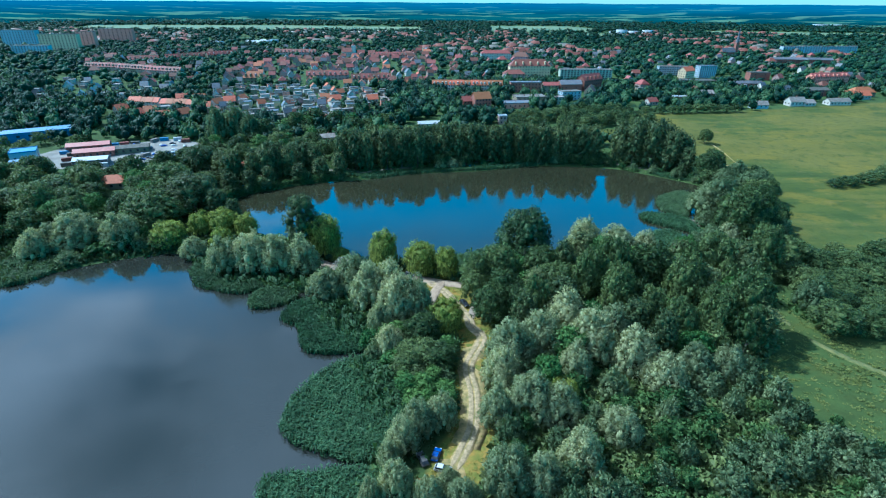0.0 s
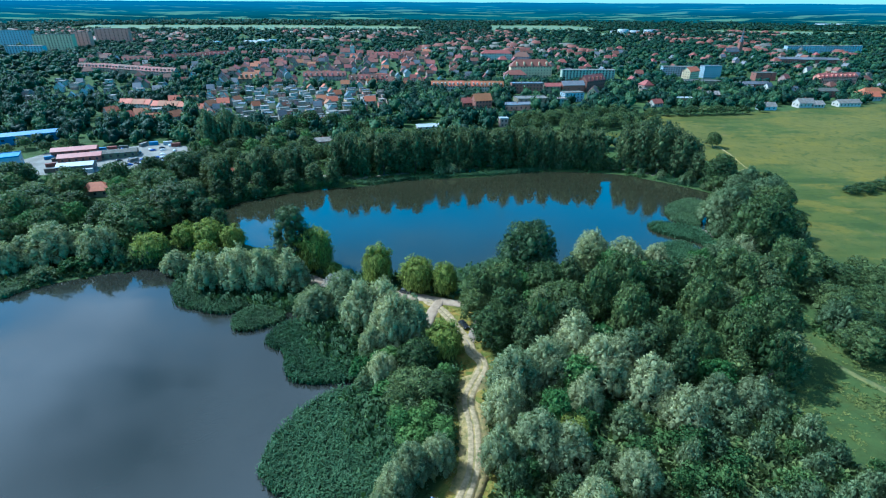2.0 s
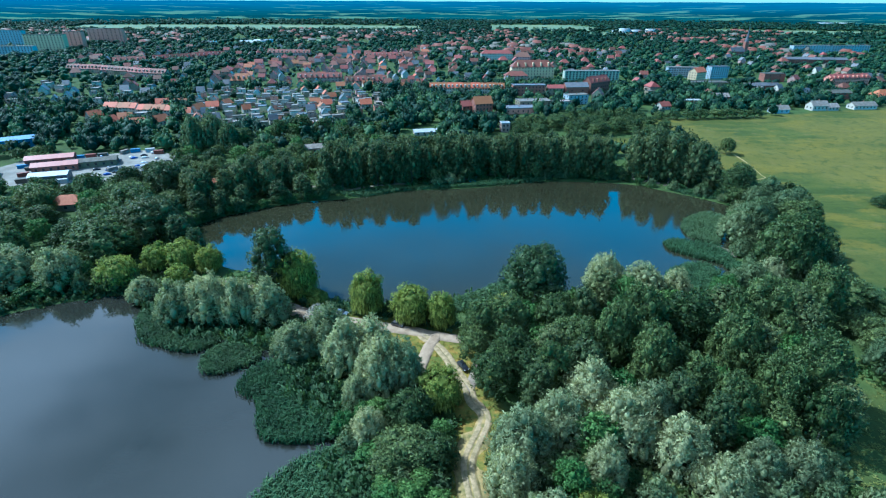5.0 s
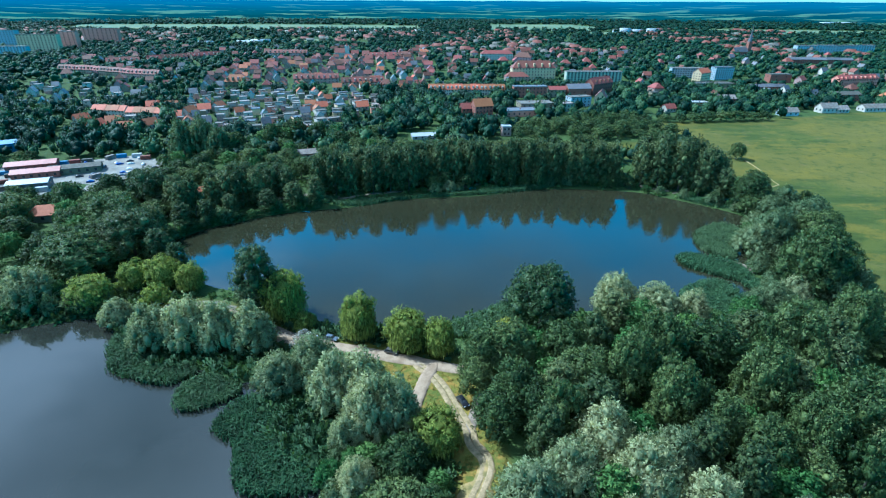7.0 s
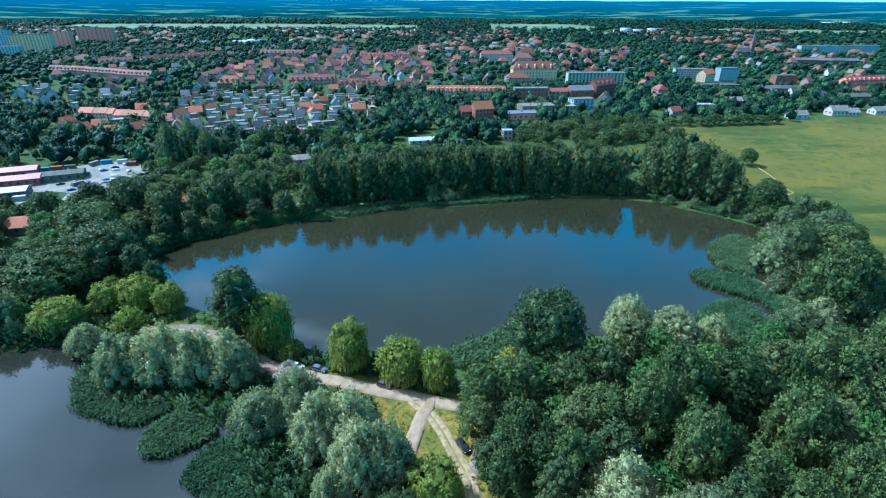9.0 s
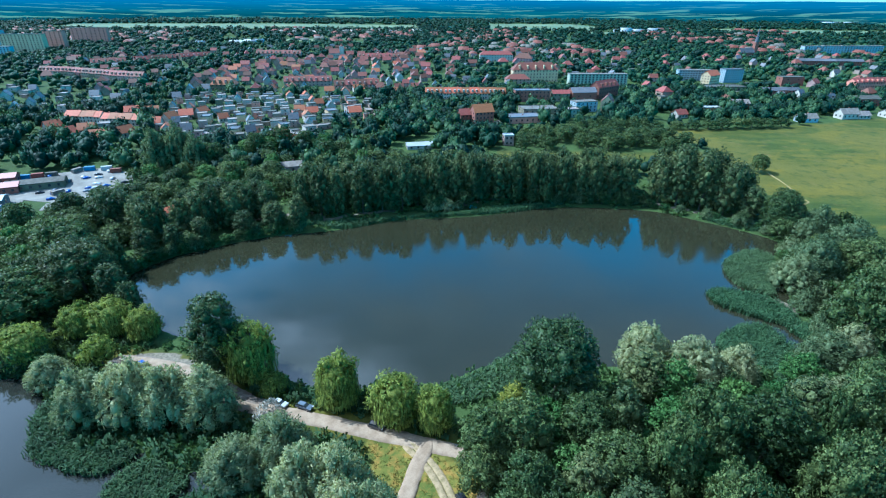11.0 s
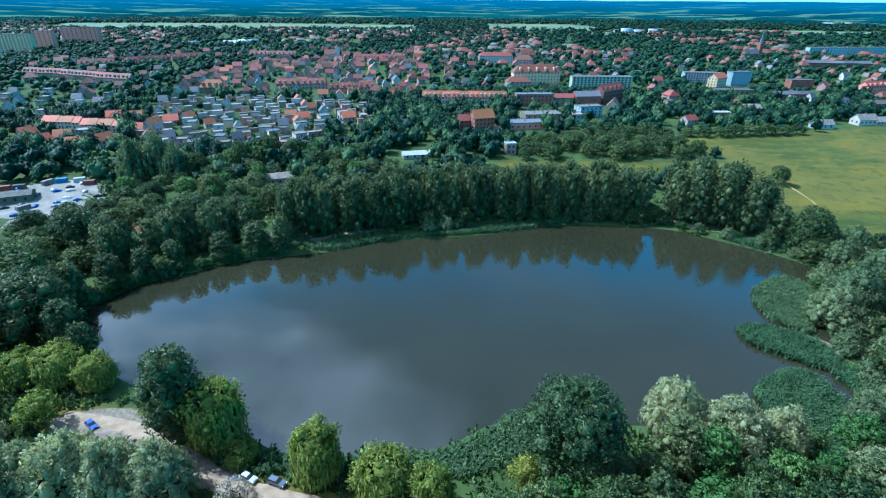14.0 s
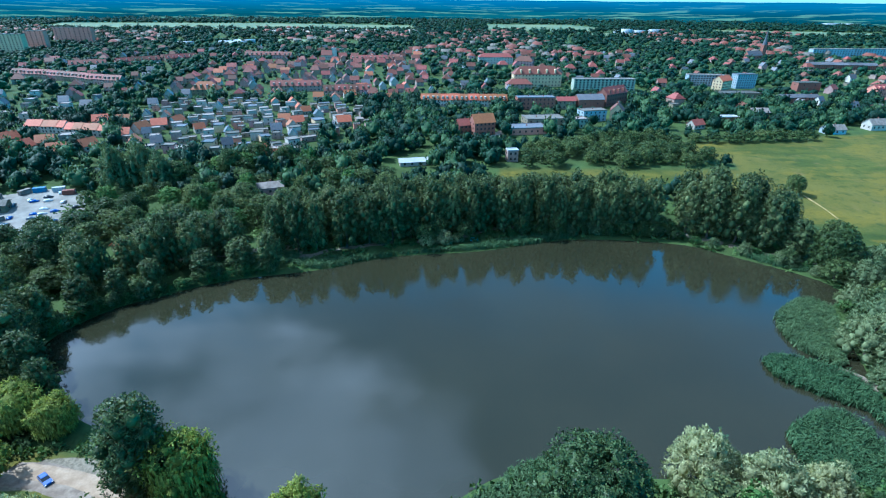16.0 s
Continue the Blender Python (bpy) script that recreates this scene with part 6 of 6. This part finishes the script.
def tree_spots(rng, y0, y1, n, gap, hs, rs, crowd):
    """Places for trees: everywhere but on houses, fields, water and yards; hash grid keeps them apart."""
    out, cells = [], {}
    H = np.array(house_spots)
    pts = np.empty((n * 4, 2))
    pts[:, 1] = np.sqrt(y0 ** 2 + (y1 ** 2 - y0 ** 2) * rng.random(n * 4))
    pts[:, 0] = (rng.random(n * 4) * 2 - 1) * (0.93 * pts[:, 1] + 60)
    bad = signed_distance(MEADOW, pts[:, 0], pts[:, 1]) < 4
    bad |= signed_distance(YARD, pts[:, 0], pts[:, 1]) < 2
    for rows, _ in FAR_FIELDS:
        bad |= signed_distance(np.array(rows, float), pts[:, 0], pts[:, 1]) < 0
    for loop in (BELT, BELT_EAST, BELT_WEST, WEST_WOOD, MEADOW_HEDGE):
        bad |= signed_distance(loop, pts[:, 0], pts[:, 1]) < 3
    bad |= pond_distance(pts[:, 0], pts[:, 1]) < 12
    # open ground before the shed, the brick house, the ruin and the grey house
    for cx, cy, rr in ((-9, 429, 8), (36, 506, 13), (51, 436, 6), (-92, 386, 10), (-165, 395, 22)):
        bad |= np.hypot(pts[:, 0] - cx, pts[:, 1] - cy) < rr
    for x, y in pts[~bad]:
        k = (int(x // gap), int(y // gap))
        if k in cells:
            continue
        if y < 1300:
            dx, dy = H[:, 0] - x, H[:, 1] - y
            # keep walls and their southern fronts in sight
            if ((np.hypot(dx, dy) < H[:, 2] + 1.0) | ((abs(dx) < H[:, 2] * 0.8) & (dy > 0) & (dy < H[:, 2] + np.where(H[:, 2] < 7, 2.0, crowd)))).any():
                continue
        cells[k] = 1
        small = 1.0
        if any(signed_distance(loop, np.array([x]), np.array([y]))[0] < 0 for loop in QUARTER_LOOPS[:2] + QUARTER_LOOPS[5:]) and y < 1300:
            small = 0.5
        q = rng.random() ** 1.7
        out.append((x, y, ground_z(x, y), rng.random() * 6.283, small * (rs[0] + (rs[1] - rs[0]) * q), small * (hs[0] + (hs[1] - hs[0]) * (0.35 * rng.random() + 0.65 * q))))
        if len(out) >= n:
            break
    return out


def far_crown(seed, lobe_n, cards, size, nu=6, nv=4):
    """A unit crown, 1 m in radius and 1 m high: rounded heads and loose leaf clumps."""
    r_ = np.random.default_rng(seed)
    lobes = [(0, 0, 0.52, 0.72, 0.72, 0.46)]
    for i in range(lobe_n):
        a, f = i * 2.399 + r_.random(), (i + 0.7) / lobe_n
        ring = 0.62 * math.sqrt(max(0.0, 1 - (max(0.0, f - 0.3) / 0.75) ** 2))
        s = 0.30 + 0.16 * r_.random()
        lobes.append((ring * math.cos(a), ring * math.sin(a), 0.26 + 0.52 * f, s, s, s * 0.62))
    v2, f2, n2 = core_faces(r_, lobes, 0.92, nu, nv)
    if not cards:
        return v2, f2, n2
    v1, f1, n1 = crown_cards(r_, lobes, cards, size, 0, 0.9, 0.15)
    v1[:, 2] = 0.15 + 0.85 * v1[:, 2]
    return np.vstack([v1, v2]), np.vstack([f1, f2 + len(v1)]), np.vstack([n1, n2])


rng = np.random.default_rng(5)
# two of three town leaves and all far woods carry haze in their colour
for i, leaf in enumerate((LEAF_TOWN_HAZED, LEAF_GARDEN, LEAF_TOWN_HAZED)):
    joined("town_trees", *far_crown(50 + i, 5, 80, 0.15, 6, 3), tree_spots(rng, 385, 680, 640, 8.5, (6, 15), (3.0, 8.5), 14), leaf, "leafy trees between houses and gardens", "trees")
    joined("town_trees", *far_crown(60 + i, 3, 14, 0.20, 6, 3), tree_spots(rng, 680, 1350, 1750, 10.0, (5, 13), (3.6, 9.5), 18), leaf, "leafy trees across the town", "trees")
    joined("far_woods", *far_crown(70 + i, 1, 4, 0.3, 6, 3), tree_spots(rng, 1350, 2900, 2000, 18.0, (9, 15), (9, 17), 0), LEAF_TOWN_HAZED, "far woods and tree-lined lanes", "trees")

FIELD = plain_material("far_field", (0.072, 0.104, 0.040), (0.130, 0.150, 0.060), 0.006, 0.95)
for rows, label in FAR_FIELDS:
    slab("field", rows, FIELD, label, 1.2)


def build_backdrop():
    """Rising far country with woods and pale fields; distance haze painted in, faint glow added."""
    m, nt, out = mat_new("hazed_far_country")
    n1 = texnoise(nt, 0.0011, 5.0, 0.6, None, (0.8, 2.2, 1.0))
    n2 = texnoise(nt, 0.0030, 5.0, 0.6, None, (0.8, 2.0, 1.0))
    # woods in a blue cast that stands for haze
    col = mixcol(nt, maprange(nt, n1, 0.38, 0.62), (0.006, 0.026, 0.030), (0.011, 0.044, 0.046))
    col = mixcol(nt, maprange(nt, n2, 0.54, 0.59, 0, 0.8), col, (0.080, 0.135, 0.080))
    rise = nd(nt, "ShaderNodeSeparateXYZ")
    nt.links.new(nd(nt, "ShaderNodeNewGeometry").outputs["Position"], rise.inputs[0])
    # more haze mixed into the colour, bluer as the sheet rises
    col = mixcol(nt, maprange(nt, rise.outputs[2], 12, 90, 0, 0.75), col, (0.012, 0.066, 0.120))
    pr = nd(nt, "ShaderNodeBsdfPrincipled", Roughness=0.95)
    pr.inputs["Specular IOR Level"].default_value = 0.0
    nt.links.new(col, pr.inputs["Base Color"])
    # glow added to lift the sheet; the land itself gives no light
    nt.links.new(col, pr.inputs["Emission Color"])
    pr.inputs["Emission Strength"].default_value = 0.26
    nt.links.new(pr.outputs[0], out.inputs[0])
    R = np.r_[np.linspace(2750, 4000, 14), np.linspace(4100, 4850, 10)]
    A = np.radians(np.linspace(28, 152, 260))
    RR, AA = np.meshgrid(R, A, indexing="ij")
    X, Y = RR * np.cos(AA), RR * np.sin(AA)
    Z = 4.0 + 93.0 * ((RR - 2750) / 2100) ** 1.15
    Z += np.array([noise.noise(Vector((a * 0.004, b * 0.004, 1))) * 6 + noise.noise(Vector((a * 0.03, b * 0.03, 2))) * 3 for a, b in zip(X.ravel(), Y.ravel())]).reshape(X.shape) * np.clip((RR - 2700) / 600, 0, 1) * np.where(RR > 4600, 0.5, 1)
    idx = np.arange(X.size).reshape(X.shape)
    f = np.stack([idx[:-1, :-1], idx[:-1, 1:], idx[1:, 1:], idx[1:, :-1]], -1).reshape(-1, 4)
    return tagged(mesh_object("backdrop", np.stack([X, Y, Z], -1).reshape(-1, 3), f[:, ::-1], m, None, True), "far country with woods and fields under painted blue haze", "backdrop", kind="structure")


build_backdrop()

# single trees of the pasture and its hedge
rng = np.random.default_rng(77)
plant("broadleaf_tree", 203, 394, 11, 5.2, rng)
for x, y, h, r in ((238, 296, 5, 5), (248, 299, 6, 6), (259, 303, 6, 6), (270, 307, 7, 7), (282, 314, 8, 7), (294, 322, 9, 8)):
    plant("wood_tree", x, y, h, r, rng, "pasture hedge")
for x, y, h, r in ((195, 500, 7, 6), (207, 498, 8, 6), (220, 499, 8, 7), (233, 502, 9, 7), (246, 503, 9, 7), (259, 505, 9, 7), (272, 506, 8, 7), (285, 508, 8, 6)):
    plant("wood_tree", x, y, h, r, rng, "hedge at the pasture's end")
for x, y, h, r in ((6, 331, 7, 4.5), (-2, 330, 6, 4), (12, 333, 5, 3)):
    plant("silver_willow", x, y, h, r, rng, "bushes on the far bank")


# ---- vehicles ----
TYRE = plain_material("tyre_rubber", (0.015, 0.015, 0.015), (0.03, 0.03, 0.03), 4, 0.9)
CHROME = plain_material("rim_metal", (0.5, 0.5, 0.5), (0.6, 0.6, 0.6), 4, 0.35, 1.0)
LAMP = plain_material("lamp_glass", (0.7, 0.7, 0.68), (0.8, 0.8, 0.78), 4, 0.15)


def paint(name, col):
    return plain_material(name, tuple(c * 0.9 for c in col), col, 0.6, 0.3)


def car(name, label, colour, x, y, turn, length=4.4, tall=1.48, up=0.35):
    root = tagged(new(name), label, "car")
    L, W = length / 2, 0.9
    prof = [(-L, 0.35), (-L, 0.75), (-L + 0.25, 0.92), (-L + 1.0, 0.98), (L - 1.15, 0.95), (L - 0.2, 0.80), (L, 0.65), (L, 0.35)]
    bm = bmesh.new()
    sides = [[bm.verts.new((px, s * (W - 0.06 * (pz > 0.9)), pz)) for px, pz in prof] for s in (-1, 1)]
    n = len(prof)
    for i in range(n):
        bm.faces.new((sides[0][i], sides[0][(i + 1) % n], sides[1][(i + 1) % n], sides[1][i]))
    bm.faces.new(sides[0][::-1]); bm.faces.new(sides[1])
    bmesh.ops.recalc_face_normals(bm, faces=bm.faces[:])
    part("body", bm, colour, root)

    def frustum(z0, z1, a0, a1, b0, b1, w0, w1):
        b = bmesh.new()
        lo = [b.verts.new(c) for c in ((a0, -w0, z0), (b0, -w0, z0), (b0, w0, z0), (a0, w0, z0))]
        hi = [b.verts.new(c) for c in ((a1, -w1, z1), (b1, -w1, z1), (b1, w1, z1), (a1, w1, z1))]
        for i in range(4):
            b.faces.new((lo[i], lo[(i + 1) % 4], hi[(i + 1) % 4], hi[i]))
        b.faces.new(hi); b.faces.new(lo[::-1])
        return b
    part("cabin", frustum(0.94, tall - 0.06, -L + 0.15, -L + 0.65, L - 1.2, L - 1.95, 0.82, 0.66), GLASS, root, "dark tinted glass cabin")
    part("roof", frustum(tall - 0.055, tall, -L + 0.62, -L + 0.72, L - 1.92, L - 2.05, 0.67, 0.62), colour, root)
    for sx in (-L + 0.85, L - 0.9):
        for sy in (-1, 1):
            b = bmesh.new()
            bmesh.ops.create_cone(b, cap_ends=True, segments=14, radius1=0.32, radius2=0.32, depth=0.22, matrix=pose(sx, sy * 0.82, 0.32, 90))
            w = part("wheel", b, TYRE, root)
            b = bmesh.new()
            bmesh.ops.create_cone(b, cap_ends=True, segments=12, radius1=0.19, radius2=0.19, depth=0.03, matrix=pose(sx, sy * 0.945, 0.32, 90))
            part("rim", b, CHROME, w)
    for sy in (-1, 1):
        part("headlight", box(bmesh.new(), L - 0.12, sy * 0.68 - 0.16, 0.6, L + 0.015, sy * 0.68 + 0.16, 0.74), LAMP, root)
    root.matrix_basis = pose(x, y, ground_z(x, y) + up, 0, 0, turn)
    return root


SILVER_PAINT, BLACK_PAINT, BLUE_PAINT, GREY_PAINT, WHITE_PAINT = (paint(n, c) for n, c in (
    ("silver_paint", (0.10, 0.12, 0.15)), ("black_paint", (0.015, 0.016, 0.022)), ("blue_paint", (0.012, 0.06, 0.28)), ("grey_paint", (0.08, 0.07, 0.065)), ("white_paint", (0.5, 0.5, 0.5))))
car("estate_car", "silver estate car parked beside the gravel road", SILVER_PAINT, -33.5, 187.5, -22, 4.6, 1.5, 0.66)
car("hatchback", "pale silver car half hidden behind a bare shrub", WHITE_PAINT, -40.2, 188.6, -25, 4.2, 1.48, 0.66)
car("hatchback", "grey hatchback parked under a willow by the road", GREY_PAINT, -13.5, 180.6, -22, 4.2, 1.48, 0.66)
car("saloon_car", "black car parked on the grass by the track", BLACK_PAINT, 7.9, 158.9, -62, 4.6, 1.5, 0.62)
car("small_car", "bright blue car on the sandy lot", BLUE_PAINT, -85.6, 204.8, -35, 4.2, 1.5, 0.4)
car("small_car", "blue car beside the dirt track", BLUE_PAINT, -1.3, 89.8, 75, 4.0, 1.48, 0.4)
car("estate_car", "dark brown car in the shade of willows", GREY_PAINT, -4.6, 88.4, 115, 4.4, 1.5, 0.4)
car("small_car", "white car half under the trees", WHITE_PAINT, 0.3, 85.6, -15, 4.0, 1.45, 0.4)


def parked_cars(rng):
    """Rows of cars in the works yard, too far off to tell one from another."""
    prof = [(-2.1, 0.3), (-2.1, 0.9), (-1.5, 1.4), (0.5, 1.42), (1.1, 0.95), (2.1, 0.75), (2.1, 0.3)]
    v = np.array([(x, sy * 0.85, z) for sy in (-1, 1) for x, z in prof], float)
    n = len(prof)
    f = [(i, (i + 1) % n, n + (i + 1) % n, n + i) for i in range(n)] + [(0, 6, 5, 4), (0, 4, 3, 1), (1, 3, 2, 1), (7, 11, 12, 13), (7, 8, 10, 11), (8, 9, 10, 8)]
    tri = np.array([(a, b, c) for a, b, c, d in f] + [(a, c, d) for a, b, c, d in f if d != a])
    for mat, label in ((SILVER_PAINT, "silver cars parked in the works yard"), (BLACK_PAINT, "dark cars parked in the works yard"), (BLUE_PAINT, "blue vans parked in the works yard"), (WHITE_PAINT, "white vans parked in the works yard")):
        spots = []
        for _ in range(22):
            x, y = rng.uniform(-275, -178), rng.uniform(326, 396)
            if signed_distance(np.array(YARD_SLAB, float), np.array([x]), np.array([y]))[0] < -3.5:
                spots.append((x, y, ground_z(x, y) + 0.5, rng.normal(0.4, 0.2) + (1.57 if rng.random() < 0.5 else 0), 1.0, 1.0))
        joined("parked_cars", v, tri, None, spots, mat, label, "cars")


parked_cars(np.random.default_rng(8))


# ---- small things on the shores ----
TURQUOISE = paint("turquoise_paint", (0.03, 0.30, 0.38))
TENT_CLOTH = plain_material("orange_cloth", (0.55, 0.16, 0.025), (0.66, 0.22, 0.045), 1.5, 0.8, bump=0.3)
PLANK = plain_material("grey_plank", (0.16, 0.13, 0.10), (0.26, 0.22, 0.17), 2.0, 0.9, bump=0.4)


def rowing_boat(x, y, turn):
    """Open boat: a hollow hull with pointed bow, and two thwarts across it."""
    root = tagged(new("rowing_boat"), "turquoise rowing boat drawn up on the bank", "boat")
    bm = bmesh.new()
    rings = []
    for u in np.linspace(0, 1, 9):
        half = 0.72 * math.sin(math.pi * (0.16 + 0.84 * (1 - u) ** 0.8) * 0.5) if u < 1 else 0.03
        rise = 0.12 * u ** 3
        outer = [(-half, 0.55 + rise), (-half * 0.8, 0.15 + rise), (0, rise), (half * 0.8, 0.15 + rise), (half, 0.55 + rise)]
        inner = [(half * 0.9, 0.55 + rise), (half * 0.68, 0.22 + rise), (0, 0.08 + rise), (-half * 0.68, 0.22 + rise), (-half * 0.9, 0.55 + rise)]
        rings.append([bm.verts.new((-2.0 + 4.0 * u, a, z)) for a, z in outer + inner])
    for a, b in zip(rings[:-1], rings[1:]):
        for i in range(10):
            bm.faces.new((a[i], b[i], b[(i + 1) % 10], a[(i + 1) % 10]))
    bm.faces.new(rings[0])
    bm.faces.new(rings[-1][::-1])
    bmesh.ops.recalc_face_normals(bm, faces=bm.faces[:])
    part("hull", bm, TURQUOISE, root)
    for px in (-0.9, 0.4):
        part("thwart", box(bmesh.new(), px - 0.14, -0.6, 0.36, px + 0.14, 0.6, 0.41), PLANK, root, "grey plank seat")
    root.matrix_basis = pose(x, y, ground_z(x, y) + 0.32, 0, 0, turn)


def ridge_tent(x, y, turn):
    """Small ridge tent: sloping cloth on two poles with four pegs."""
    root = tagged(new("tent"), "small bright orange ridge tent beside the parked cars", "tent")
    bm = bmesh.new()
    pts = [(-1.1, -0.8, 0.0), (1.1, -0.8, 0.0), (1.1, 0.8, 0.0), (-1.1, 0.8, 0.0), (-0.9, 0, 1.25), (0, 0, 1.16), (0.9, 0, 1.25)]
    vs = [bm.verts.new(p) for p in pts]
    for f in ((0, 1, 6, 5, 4), (2, 3, 4, 5, 6), (1, 2, 6), (3, 0, 4), (3, 2, 1, 0)):
        bm.faces.new([vs[i] for i in f])
    part("cloth", bm, TENT_CLOTH, root)
    for px in (-0.9, 0.9):
        part("pole", box(bmesh.new(), px - 0.02, -0.02, 1.22, px + 0.02, 0.02, 1.4), PLANK, root)
    root.matrix_basis = pose(x, y, ground_z(x, y) + 0.36, 0, 0, turn)


rowing_boat(-118.5, 292.0, 35)
ridge_tent(-4.7, 82.5, 20)
car("small_car", "turquoise car parked on the far bank", TURQUOISE, 19.5, 334.0, 10, 4.0, 1.45, 0.4)
